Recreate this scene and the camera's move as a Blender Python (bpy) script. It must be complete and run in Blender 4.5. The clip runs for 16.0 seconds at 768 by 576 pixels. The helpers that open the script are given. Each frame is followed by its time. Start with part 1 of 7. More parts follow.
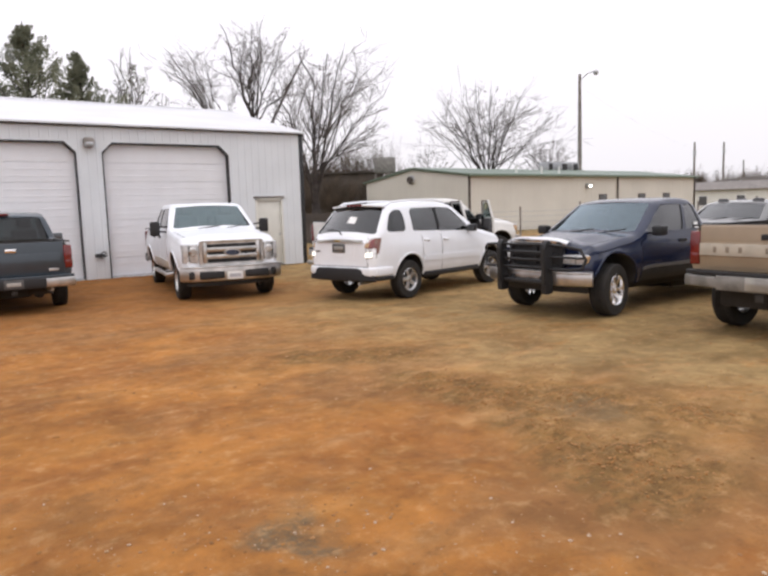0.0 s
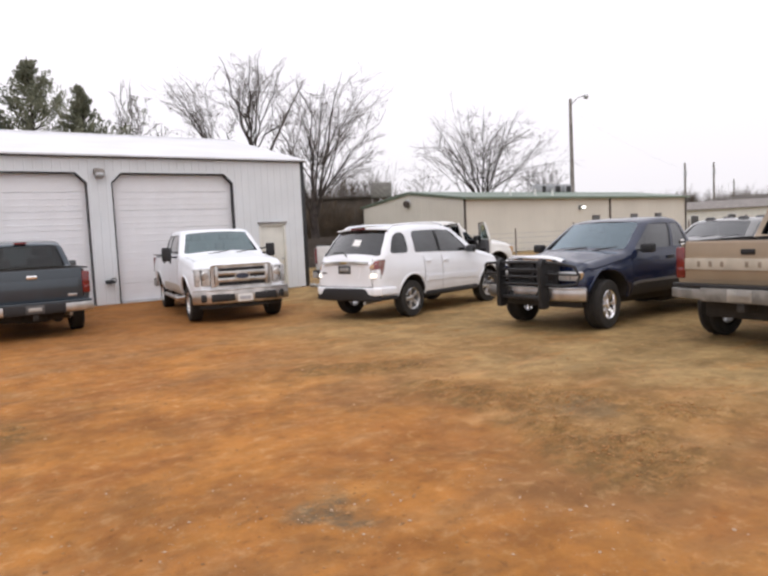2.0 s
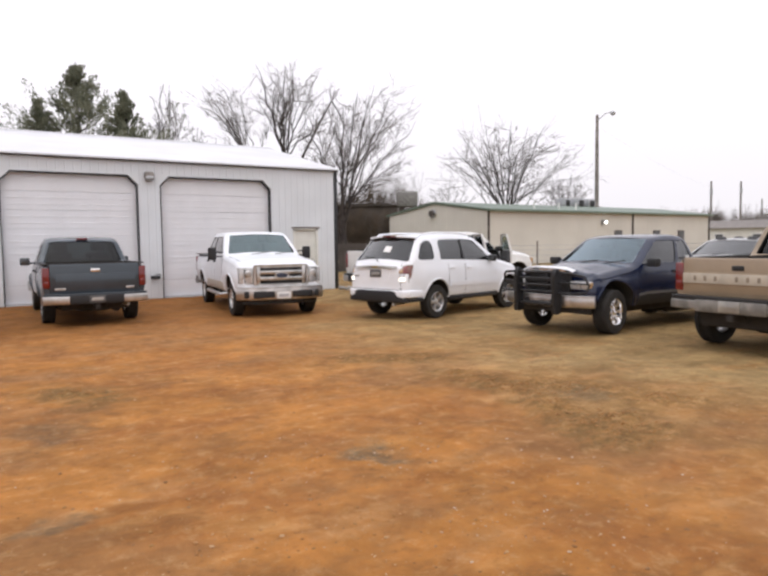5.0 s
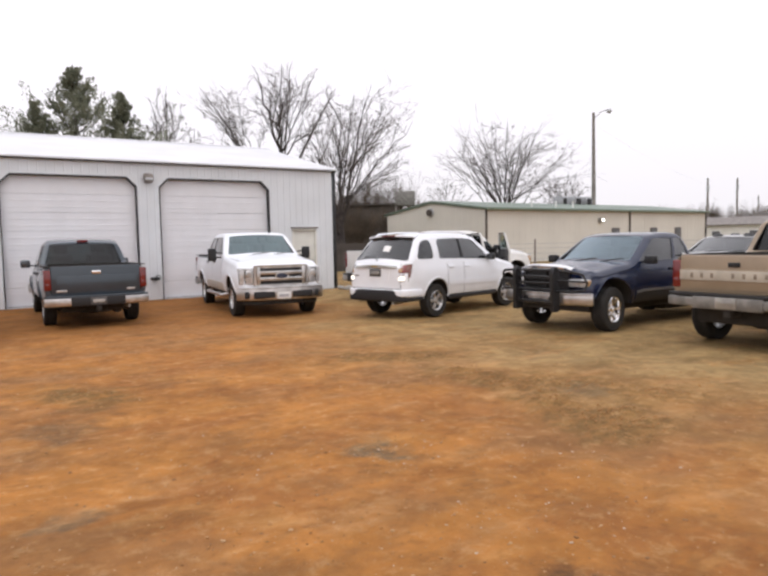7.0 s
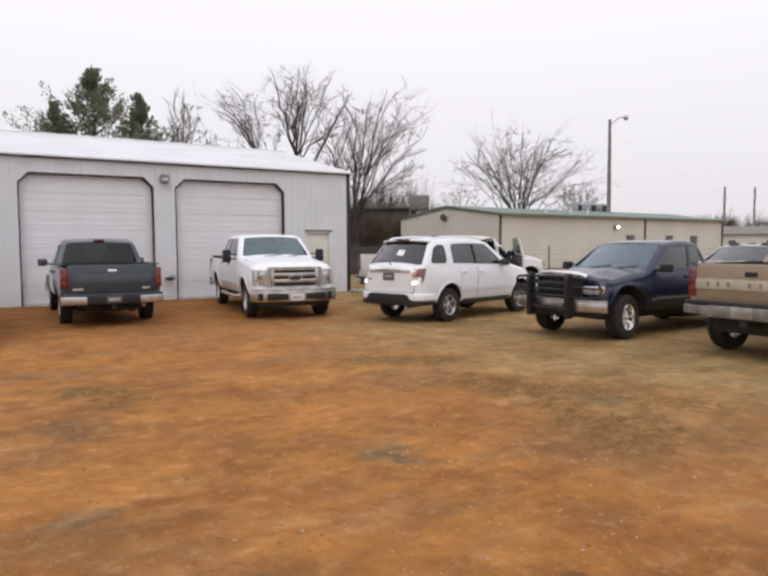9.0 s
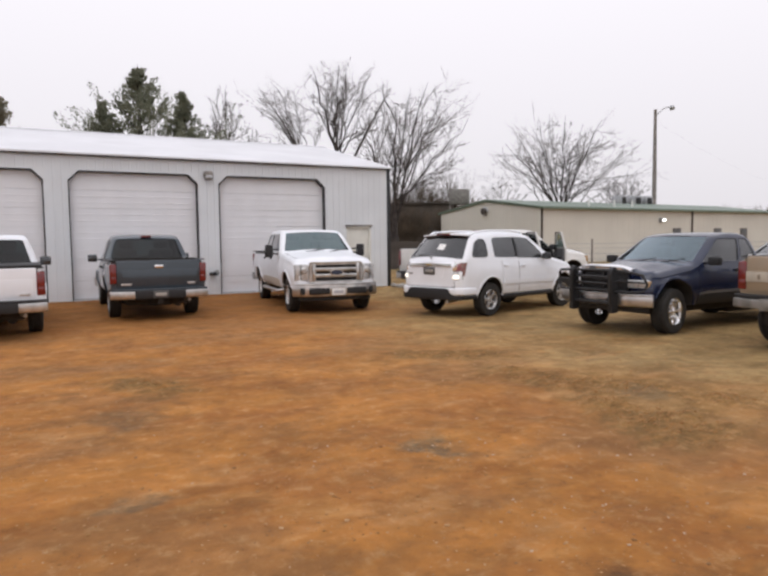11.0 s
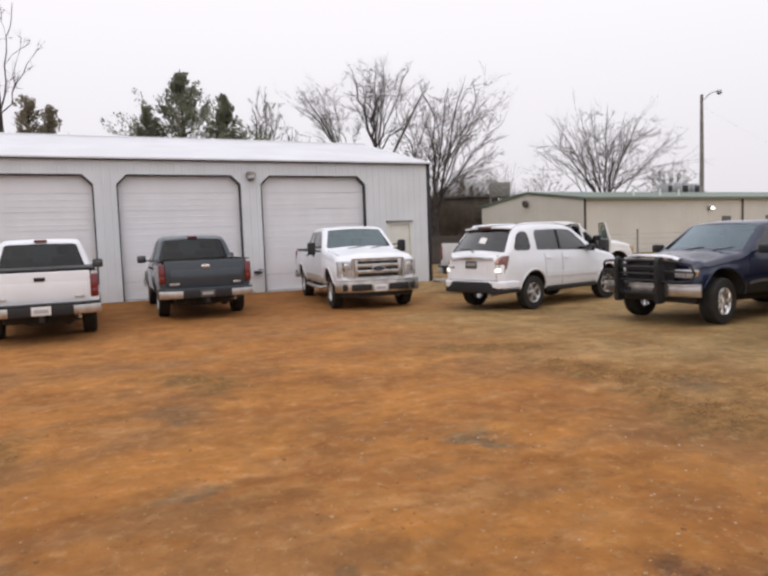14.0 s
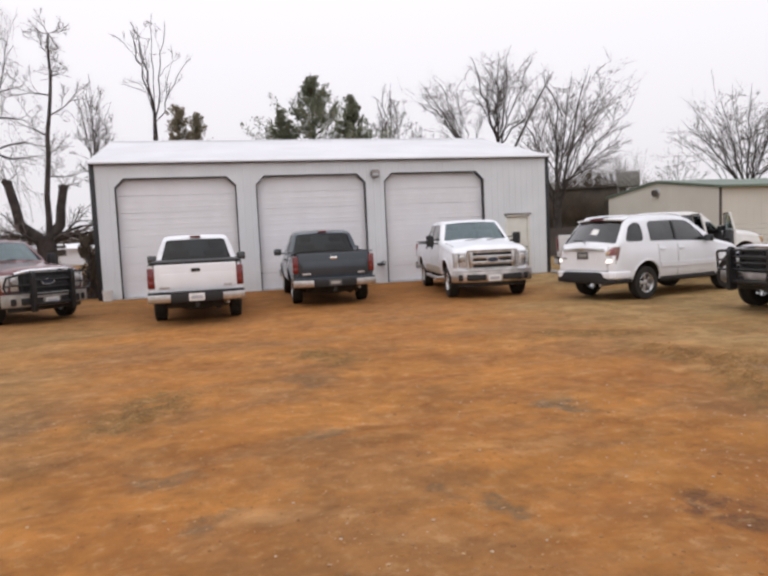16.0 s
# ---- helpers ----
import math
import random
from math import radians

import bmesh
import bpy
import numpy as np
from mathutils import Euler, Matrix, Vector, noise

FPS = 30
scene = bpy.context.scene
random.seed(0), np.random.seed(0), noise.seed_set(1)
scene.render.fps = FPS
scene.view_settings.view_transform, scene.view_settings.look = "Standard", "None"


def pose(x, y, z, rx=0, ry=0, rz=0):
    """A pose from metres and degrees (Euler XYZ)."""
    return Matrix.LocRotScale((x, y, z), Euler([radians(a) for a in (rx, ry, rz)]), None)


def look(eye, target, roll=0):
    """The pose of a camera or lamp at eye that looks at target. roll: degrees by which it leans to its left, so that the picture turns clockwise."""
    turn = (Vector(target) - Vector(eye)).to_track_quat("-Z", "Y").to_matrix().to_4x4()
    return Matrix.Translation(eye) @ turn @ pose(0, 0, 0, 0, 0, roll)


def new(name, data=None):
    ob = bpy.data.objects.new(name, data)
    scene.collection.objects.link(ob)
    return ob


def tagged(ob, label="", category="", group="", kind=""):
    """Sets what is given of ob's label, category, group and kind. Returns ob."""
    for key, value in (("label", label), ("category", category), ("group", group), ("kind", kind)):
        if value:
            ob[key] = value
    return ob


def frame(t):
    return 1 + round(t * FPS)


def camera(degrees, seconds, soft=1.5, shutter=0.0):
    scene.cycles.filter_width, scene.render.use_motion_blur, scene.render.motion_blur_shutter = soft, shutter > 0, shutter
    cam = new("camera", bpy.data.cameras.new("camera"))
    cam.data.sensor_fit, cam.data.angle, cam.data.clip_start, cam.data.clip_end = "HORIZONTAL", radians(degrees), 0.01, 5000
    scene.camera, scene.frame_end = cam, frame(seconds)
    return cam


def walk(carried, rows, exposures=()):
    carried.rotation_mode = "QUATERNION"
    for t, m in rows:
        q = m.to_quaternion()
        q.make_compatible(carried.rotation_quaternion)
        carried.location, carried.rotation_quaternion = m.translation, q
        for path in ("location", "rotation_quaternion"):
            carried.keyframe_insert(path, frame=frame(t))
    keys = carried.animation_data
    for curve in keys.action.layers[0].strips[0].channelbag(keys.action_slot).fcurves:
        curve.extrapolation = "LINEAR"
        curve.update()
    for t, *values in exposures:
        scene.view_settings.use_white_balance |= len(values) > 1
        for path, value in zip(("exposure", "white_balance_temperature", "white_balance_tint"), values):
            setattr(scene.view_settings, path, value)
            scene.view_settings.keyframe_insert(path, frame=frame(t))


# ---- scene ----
cam = camera(59.6, 16.0, soft=2.7)

PATH = [
    (0, (-10.447, -19.82, 1.685), (-9.32, -18.184, 1.452), -1.8),
    (0.5, (-10.469, -19.822, 1.655), (-9.372, -18.167, 1.416), -1.8),
    (1, (-10.534, -19.92, 1.661), (-9.49, -18.231, 1.427), -0.0),
    (1.5, (-10.715, -20.039, 1.66), (-9.608, -18.385, 1.459), -3.9),
    (2, (-10.916, -20.223, 1.665), (-9.774, -18.59, 1.503), -2.7),
    (2.5, (-11.062, -20.455, 1.665), (-9.93, -18.815, 1.494), -1.4),
    (3, (-11.311, -20.648, 1.656), (-10.159, -19.021, 1.493), -2.2),
    (3.5, (-11.464, -20.868, 1.662), (-10.347, -19.214, 1.535), -1.5),
    (6, (-11.79, -21.182, 1.665), (-10.704, -19.509, 1.517), -0.7),
    (6.5, (-11.795, -21.199, 1.675), (-10.705, -19.528, 1.529), -1.6),
    (7, (-11.806, -21.21, 1.671), (-10.709, -19.543, 1.531), -1.2),
    (7.5, (-11.809, -21.22, 1.673), (-10.714, -19.552, 1.537), -0.8),
    (8, (-11.807, -21.216, 1.672), (-10.715, -19.546, 1.542), -1.0),
    (8.5, (-11.812, -21.201, 1.663), (-10.729, -19.524, 1.538), -1.0),
    (9, (-11.826, -21.211, 1.669), (-10.76, -19.524, 1.541), -0.3),
    (9.5, (-11.838, -21.225, 1.667), (-10.795, -19.524, 1.536), -0.2),
    (10, (-11.848, -21.235, 1.665), (-10.837, -19.515, 1.532), -0.5),
    (12.5, (-11.863, -21.213, 1.656), (-10.931, -19.45, 1.508), -0.2),
    (13, (-11.863, -21.216, 1.658), (-10.936, -19.45, 1.51), -0.1),
    (13.5, (-11.871, -21.231, 1.655), (-10.962, -19.455, 1.506), -0.5),
    (14, (-11.907, -21.289, 1.656), (-11.054, -19.486, 1.504), -2.0),
    (14.5, (-11.919, -21.487, 1.655), (-11.229, -19.614, 1.521), 0.1),
    (15, (-11.95, -21.695, 1.633), (-11.363, -19.793, 1.438), -0.4),
    (15.5, (-12.069, -21.99, 1.639), (-11.505, -20.083, 1.426), -1.4),
    (16, (-12.095, -22.349, 1.662), (-11.591, -20.42, 1.503), -2.6),
]
walk(cam, [(t, look(eye, target, roll)) for t, eye, target, roll in PATH], [(0.0, 0.0), (7.0, 0.0), (8.0, -0.05), (8.4, -0.2), (9.0, -0.24), (10.0, -0.26), (12.5, -0.26), (13.5, -0.24), (15.0, -0.24), (16.0, -0.2)])

# ---- overcast daylight ----
world = bpy.data.worlds.new("overcast")
scene.world = world
world.use_nodes = True
wn = world.node_tree.nodes
wl = world.node_tree.links
sky = wn.new("ShaderNodeTexSky")
sky.sky_type = "NISHITA"
sky.sun_disc = False
sky.sun_elevation = radians(35)
sky.sun_rotation = radians(200)
sky.dust_density = 6.0
sky_gain = wn.new("ShaderNodeMix")
sky_gain.data_type = "RGBA"
sky_gain.blend_type = "MULTIPLY"
sky_gain.inputs[0].default_value = 1.0
sky_gain.inputs[7].default_value = (0.1, 0.1, 0.1, 1)
wl.new(sky.outputs[0], sky_gain.inputs[6])
cloud = wn.new("ShaderNodeMix")
cloud.data_type = "RGBA"
cloud.inputs[0].default_value = 0.93
# an overcast sky is brighter overhead than at the horizon
tc_w = wn.new("ShaderNodeTexCoord")
sep_w = wn.new("ShaderNodeSeparateXYZ")
wl.new(tc_w.outputs["Generated"], sep_w.inputs[0])
lift = wn.new("ShaderNodeValToRGB")
lift.color_ramp.elements[0].position, lift.color_ramp.elements[1].position = 0.0, 1.0
lift.color_ramp.elements[0].color = (1.0, 0.965, 1.015, 1)
lift.color_ramp.elements[1].color = (1.62, 1.585, 1.69, 1)
low_sky = lift.color_ramp.elements.new(0.3)
low_sky.color = (1.235, 1.19, 1.255, 1)
mid_sky = lift.color_ramp.elements.new(0.52)
mid_sky.color = (1.36, 1.315, 1.395, 1)
wl.new(sep_w.outputs[2], lift.inputs[0])
wl.new(lift.outputs[0], cloud.inputs[7])
wl.new(sky_gain.outputs[2], cloud.inputs[6])
wl.new(cloud.outputs[2], wn["Background"].inputs[0])
wn["Background"].inputs[1].default_value = 1.0

sun_data = bpy.data.lights.new("sun", "SUN")
sun_data.energy = 0.45
sun_data.angle = radians(30)
sun_data.color = (1.0, 0.98, 0.96)
sun = new("sun", sun_data)
sun.matrix_world = look((0, 0, 50), (22, 22, 0))


# ---- materials ----
def material(name, color, rough=0.6, metal=0.0, coat=0.0, vary=0.12, scale=6.0, bump=0.0, bump_scale=60.0, second=None, spread=(0.4, 0.65)):
    """A principled surface with broad and fine variation of colour and gloss, and a fine relief."""
    m = bpy.data.materials.new(name)
    m.use_nodes = True
    nt = m.node_tree
    b = nt.nodes["Principled BSDF"]
    b.inputs["Roughness"].default_value = rough
    b.inputs["Metallic"].default_value = metal
    b.inputs["Coat Weight"].default_value = coat
    b.inputs["Coat Roughness"].default_value = 0.06
    tc = nt.nodes.new("ShaderNodeTexCoord")
    n1 = nt.nodes.new("ShaderNodeTexNoise")
    n1.inputs["Scale"].default_value = scale
    n1.inputs["Detail"].default_value = 6
    nt.links.new(tc.outputs["Object"], n1.inputs["Vector"])
    ramp = nt.nodes.new("ShaderNodeValToRGB")
    ramp.color_ramp.elements[0].position, ramp.color_ramp.elements[1].position = spread
    c2 = second or tuple(c * (1 - vary) for c in color)
    ramp.color_ramp.elements[0].color = (*c2, 1)
    ramp.color_ramp.elements[1].color = (*color, 1)
    nt.links.new(n1.outputs["Fac"], ramp.inputs["Fac"])
    nt.links.new(ramp.outputs["Color"], b.inputs["Base Color"])
    mr = nt.nodes.new("ShaderNodeMapRange")
    mr.inputs["To Min"].default_value = max(0.02, rough - 0.08)
    mr.inputs["To Max"].default_value = min(1.0, rough + 0.1)
    nt.links.new(n1.outputs["Fac"], mr.inputs["Value"])
    nt.links.new(mr.outputs["Result"], b.inputs["Roughness"])
    if bump:
        n2 = nt.nodes.new("ShaderNodeTexNoise")
        n2.inputs["Scale"].default_value = bump_scale
        n2.inputs["Detail"].default_value = 5
        nt.links.new(tc.outputs["Object"], n2.inputs["Vector"])
        bp = nt.nodes.new("ShaderNodeBump")
        bp.inputs["Strength"].default_value = bump
        bp.inputs["Distance"].default_value = 0.02
        nt.links.new(n2.outputs["Fac"], bp.inputs["Height"])
        nt.links.new(bp.outputs["Normal"], b.inputs["Normal"])
    return m


def island_material(name, tones):
    """A stony surface whose tone differs from stone to stone."""
    m = bpy.data.materials.new(name)
    m.use_nodes = True
    nt = m.node_tree
    geo = nt.nodes.new("ShaderNodeNewGeometry")
    ramp = nt.nodes.new("ShaderNodeValToRGB")
    ramp.color_ramp.interpolation = "CONSTANT"
    for k, c in enumerate(tones):
        e = ramp.color_ramp.elements[k] if k < 2 else ramp.color_ramp.elements.new(k / len(tones))
        e.position = k / len(tones)
        e.color = (*c, 1)
    nt.links.new(geo.outputs["Random Per Island"], ramp.inputs[0])
    b = nt.nodes["Principled BSDF"]
    nt.links.new(ramp.outputs[0], b.inputs["Base Color"])
    b.inputs["Roughness"].default_value = 0.92
    b.inputs["Specular IOR Level"].default_value = 0.2
    return m


def glass(name, tint, gloss=0.03, base=0.05, sheen=(1, 1, 1)):
    m = bpy.data.materials.new(name)
    m.use_nodes = True
    nt = m.node_tree
    nt.nodes.remove(nt.nodes["Principled BSDF"])
    tr = nt.nodes.new("ShaderNodeBsdfTransparent")
    tr.inputs["Color"].default_value = (*tint, 1)
    gl = nt.nodes.new("ShaderNodeBsdfGlossy")
    gl.inputs["Roughness"].default_value = gloss
    gl.inputs["Color"].default_value = (*sheen, 1)
    lw = nt.nodes.new("ShaderNodeLayerWeight")
    pw = nt.nodes.new("ShaderNodeMath")
    pw.operation = "POWER"
    pw.inputs[1].default_value = 3.0
    nt.links.new(lw.outputs["Facing"], pw.inputs[0])
    fr = nt.nodes.new("ShaderNodeMath")
    fr.operation = "MULTIPLY_ADD"
    fr.inputs[1].default_value = 1 - base
    fr.inputs[2].default_value = base
    nt.links.new(pw.outputs[0], fr.inputs[0])
    mix = nt.nodes.new("ShaderNodeMixShader")
    nt.links.new(fr.outputs[0], mix.inputs[0])
    nt.links.new(tr.outputs[0], mix.inputs[1])
    nt.links.new(gl.outputs[0], mix.inputs[2])
    nt.links.new(mix.outputs[0], nt.nodes["Material Output"].inputs["Surface"])
    return m


def leaf_material(name, color, second):
    """Small leaves that let some light through, their tone varying from spray to spray."""
    m = material(name, color, 0.8, vary=0.3, scale=0.8, second=second, spread=(0.35, 0.62))
    nt = m.node_tree
    b = nt.nodes["Principled BSDF"]
    tr = nt.nodes.new("ShaderNodeBsdfTranslucent")
    nt.links.new(b.inputs["Base Color"].links[0].from_socket, tr.inputs["Color"])
    mx = nt.nodes.new("ShaderNodeMixShader")
    mx.inputs[0].default_value = 0.42
    nt.links.new(b.outputs[0], mx.inputs[1])
    nt.links.new(tr.outputs[0], mx.inputs[2])
    nt.links.new(mx.outputs[0], nt.nodes["Material Output"].inputs["Surface"])
    return m


def glowing(name, color, strength):
    m = bpy.data.materials.new(name)
    m.use_nodes = True
    b = m.node_tree.nodes["Principled BSDF"]
    b.inputs["Base Color"].default_value = (*color, 1)
    b.inputs["Emission Color"].default_value = (*color, 1)
    b.inputs["Emission Strength"].default_value = strength
    return m


def ground_material():
    """Orange clay that runs over into tan gravel, with ruts, damp stains, fine stones and shade painted in before the
    garage.
    """
    m = bpy.data.materials.new("red_clay_lot")
    m.use_nodes = True
    nt = m.node_tree
    N, L = nt.nodes, nt.links
    b = N["Principled BSDF"]
    geo = N.new("ShaderNodeNewGeometry")
    sep = N.new("ShaderNodeSeparateXYZ")
    L.new(geo.outputs["Position"], sep.inputs[0])

    def noise_tex(scale, detail=6, rough=0.6, stretch=None):
        n = N.new("ShaderNodeTexNoise")
        n.inputs["Scale"].default_value = scale
        n.inputs["Detail"].default_value = detail
        n.inputs["Roughness"].default_value = rough
        if stretch:
            mp = N.new("ShaderNodeMapping")
            mp.inputs["Scale"].default_value = stretch
            mp.inputs["Rotation"].default_value = (0, 0, 0.5)
            L.new(geo.outputs["Position"], mp.inputs["Vector"])
            L.new(mp.outputs[0], n.inputs["Vector"])
        else:
            L.new(geo.outputs["Position"], n.inputs["Vector"])
        return n.outputs["Fac"]

    def math_node(op, a, c):
        n = N.new("ShaderNodeMath")
        n.operation = op
        for k, v in ((0, a), (1, c)):
            if hasattr(v, "is_linked"):
                L.new(v, n.inputs[k])
            else:
                n.inputs[k].default_value = v
        return n.outputs[0]

    def span(v, lo, hi, a=0.0, c=1.0):
        n = N.new("ShaderNodeMapRange")
        n.interpolation_type = "SMOOTHSTEP"
        for k, x in (("From Min", lo), ("From Max", hi), ("To Min", a), ("To Max", c)):
            n.inputs[k].default_value = x
        L.new(v, n.inputs["Value"])
        return n.outputs["Result"]

    def mix(f, a, c, blend="MIX"):
        n = N.new("ShaderNodeMix")
        n.data_type = "RGBA"
        n.blend_type = blend
        for k, v in ((0, f), (6, a), (7, c)):
            if hasattr(v, "is_linked"):
                L.new(v, n.inputs[k])
            elif k == 0:
                n.inputs[k].default_value = v
            else:
                n.inputs[k].default_value = (*v, 1)
        return n.outputs[2]

    broad = noise_tex(0.22, 4)
    mid = noise_tex(0.85, 8, 0.68)
    patch = noise_tex(0.5, 8, 0.7, (0.8, 1.2, 1))
    streak = noise_tex(1.3, 7, 0.7, (0.6, 1.3, 1))
    fine = noise_tex(7, 8, 0.72)
    grit = noise_tex(38, 5, 0.75)
    speck = noise_tex(16, 6, 0.8)
    clay = mix(span(mid, 0.36, 0.62), CLAY_DARK, CLAY)
    clay = mix(span(streak, 0.52, 0.72, 0, 0.6), clay, CLAY_PALE)
    clay = mix(span(patch, 0.46, 0.60, 0, 0.75), clay, CLAY_DULL)
    tan = mix(span(mid, 0.36, 0.66), TAN_DARK, TAN)
    tan = mix(span(streak, 0.52, 0.7, 0, 0.5), tan, CLAY)
    edge = math_node("ADD", sep.outputs[0], math_node("MULTIPLY", math_node("SUBTRACT", broad, 0.5), 5.0))
    edge = math_node("ADD", edge, math_node("MULTIPLY", math_node("SUBTRACT", mid, 0.5), 3.5))
    right = span(edge, -8.4, -3.2)
    left = span(edge, -12.6, -15.5, 0, 0.6)
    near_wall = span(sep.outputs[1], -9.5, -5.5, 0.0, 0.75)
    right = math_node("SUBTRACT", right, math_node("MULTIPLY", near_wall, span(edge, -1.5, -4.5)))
    col = mix(math_node("MAXIMUM", math_node("MAXIMUM", right, left), 0.0), clay, tan)
    col = mix(span(sep.outputs[1], 6, 16), col, GRASS)
    # churned clods along the edge of clay and gravel
    swirl = N.new("ShaderNodeTexNoise")
    swirl.inputs["Scale"].default_value = 1.6
    swirl.inputs["Detail"].default_value = 6
    L.new(geo.outputs["Position"], swirl.inputs["Vector"])
    bent = N.new("ShaderNodeVectorMath")
    bent.operation = "ADD"
    L.new(geo.outputs["Position"], bent.inputs[0])
    L.new(swirl.outputs["Color"], bent.inputs[1])

    def vec(op, a, c):
        n = N.new("ShaderNodeVectorMath")
        n.operation = op
        for k, v in ((0, a), (1, c)):
            if hasattr(v, "is_linked"):
                L.new(v, n.inputs[k])
            elif v is not None:
                n.inputs[k].default_value = v
        return n

    near = None
    for (ax, ay), (bx, by) in CHURNED:
        ab = (bx - ax, by - ay, 0.0)
        ap = vec("SUBTRACT", bent.outputs[0], (ax + 0.5, ay + 0.5, 0.5)).outputs[0]
        t = math_node("DIVIDE", vec("DOT_PRODUCT", ap, ab).outputs["Value"], ab[0] ** 2 + ab[1] ** 2)
        t = span(t, -0.2, 1.2)
        foot = vec("SCALE", (ab[0], ab[1], 0.0), None)
        L.new(t, foot.inputs["Scale"])
        gap = vec("SUBTRACT", ap, foot.outputs[0])
        flat = vec("MULTIPLY", gap.outputs[0], (1, 1, 0))
        d = vec("LENGTH", flat.outputs[0], None).outputs["Value"]
        near = d if near is None else math_node("MINIMUM", near, d)
    ridge = span(near, 0.62, 0.08)
    lump = noise_tex(4.5, 7, 0.74, (0.8, 1.2, 1))
    col = mix(math_node("MULTIPLY", ridge, span(lump, 0.44, 0.52, 0.0, 0.95)), col, (0.15, 0.088, 0.032))
    col = mix(math_node("MULTIPLY", ridge, span(speck, 0.40, 0.58, 0.15, 0.8)), col, (0.26, 0.142, 0.048))
    col = mix(math_node("MULTIPLY", ridge, span(speck, 0.48, 0.36, 0.0, 0.6)), col, (0.15, 0.082, 0.03))
    # damp and oily stains
    warp = N.new("ShaderNodeVectorMath")
    warp.operation = "ADD"
    wob = N.new("ShaderNodeTexNoise")
    wob.inputs["Scale"].default_value = 2.2
    wob.inputs["Detail"].default_value = 5
    L.new(geo.outputs["Position"], wob.inputs["Vector"])
    L.new(geo.outputs["Position"], warp.inputs[0])
    L.new(wob.outputs["Color"], warp.inputs[1])
    for sx, sy, sr, amount, tone in STAINS:
        dist = N.new("ShaderNodeVectorMath")
        dist.operation = "DISTANCE"
        L.new(warp.outputs[0], dist.inputs[0])
        dist.inputs[1].default_value = (sx + 0.5, sy + 0.5, 0.5)
        spot = math_node("MULTIPLY", span(dist.outputs["Value"], sr, sr * 0.35, 0, amount), span(speck, 0.35, 0.6, 0.45, 1.0))
        col = mix(spot, col, tone)
    col = mix(span(fine, 0.50, 0.70, 0, 0.42), col, (0.55, 0.34, 0.16))
    col = mix(span(fine, 0.46, 0.28, 0, 0.50), col, (0.14, 0.068, 0.024))
    col = mix(span(speck, 0.40, 0.24, 0, 0.6), col, (0.12, 0.06, 0.025))
    # trodden brown blotches and pale dusty patches
    blotch = noise_tex(1.15, 8, 0.74, (0.85, 1.15, 1))
    col = mix(math_node("MULTIPLY", span(blotch, 0.53, 0.64, 0, 0.48), span(speck, 0.34, 0.58, 0.25, 1.0)), col, (0.205, 0.098, 0.034))
    dust = noise_tex(0.9, 7, 0.66, (0.7, 1.3, 1))
    col = mix(span(dust, 0.55, 0.70, 0, 0.5), col, (0.50, 0.285, 0.125))
    # darker ground before the garage: shade under the trucks put into the colour
    truck_shade = math_node("ADD", sep.outputs[1], math_node("MULTIPLY", math_node("SUBTRACT", mid, 0.5), 5.0))
    truck_shade = math_node("MULTIPLY", span(truck_shade, -10.0, -5.5, 0, 0.62), span(edge, -1.5, -5.0))
    col = mix(math_node("MULTIPLY", truck_shade, span(fine, 0.30, 0.62, 0.65, 1.0)), col, (0.215, 0.086, 0.022))
    damp = noise_tex(0.62, 6, 0.72, (1.0, 1.15, 1))
    col = mix(span(damp, 0.60, 0.76, 0, 0.28), col, (0.15, 0.09, 0.04))
    col = mix(span(grit, 0.66, 0.82, 0, 0.35), col, (0.55, 0.42, 0.28))
    # hand-sized scuffs: darker turned soil with crisp edges, and pale dry crusts
    scuff = noise_tex(2.1, 9, 0.76, (0.75, 1.2, 1))
    col = mix(math_node("MULTIPLY", span(scuff, 0.60, 0.66, 0, 0.55), span(fine, 0.35, 0.6, 0.3, 1.0)), col, (0.19, 0.085, 0.03))
    col = mix(span(scuff, 0.40, 0.31, 0, 0.22), col, (0.50, 0.29, 0.125))
    # broad blotches and hand-sized mottling of the trodden soil
    tone = math_node("ADD", span(noise_tex(0.75, 4, 0.6), 0.34, 0.66, 0.89, 1.09), span(noise_tex(3.0, 6, 0.7), 0.32, 0.68, -0.13, 0.12))
    grey_tone = N.new("ShaderNodeCombineColor")
    for k in range(3):
        L.new(tone, grey_tone.inputs[k])
    col = mix(1.0, col, grey_tone.outputs[0], "MULTIPLY")
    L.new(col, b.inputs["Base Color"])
    L.new(span(damp, 0.55, 0.75, 0.95, 0.7), b.inputs["Roughness"])
    b.inputs["Specular IOR Level"].default_value = 0.2
    h = math_node("ADD", math_node("ADD", math_node("ADD", math_node("MULTIPLY", fine, 0.9), math_node("MULTIPLY", noise_tex(2.6, 5, 0.6), 1.6)), math_node("MULTIPLY", grit, 0.3)), math_node("MULTIPLY", speck, 0.5))
    bp = N.new("ShaderNodeBump")
    bp.inputs["Strength"].default_value = 0.72
    bp.inputs["Distance"].default_value = 0.04
    L.new(h, bp.inputs["Height"])
    L.new(bp.outputs["Normal"], b.inputs["Normal"])
    return m


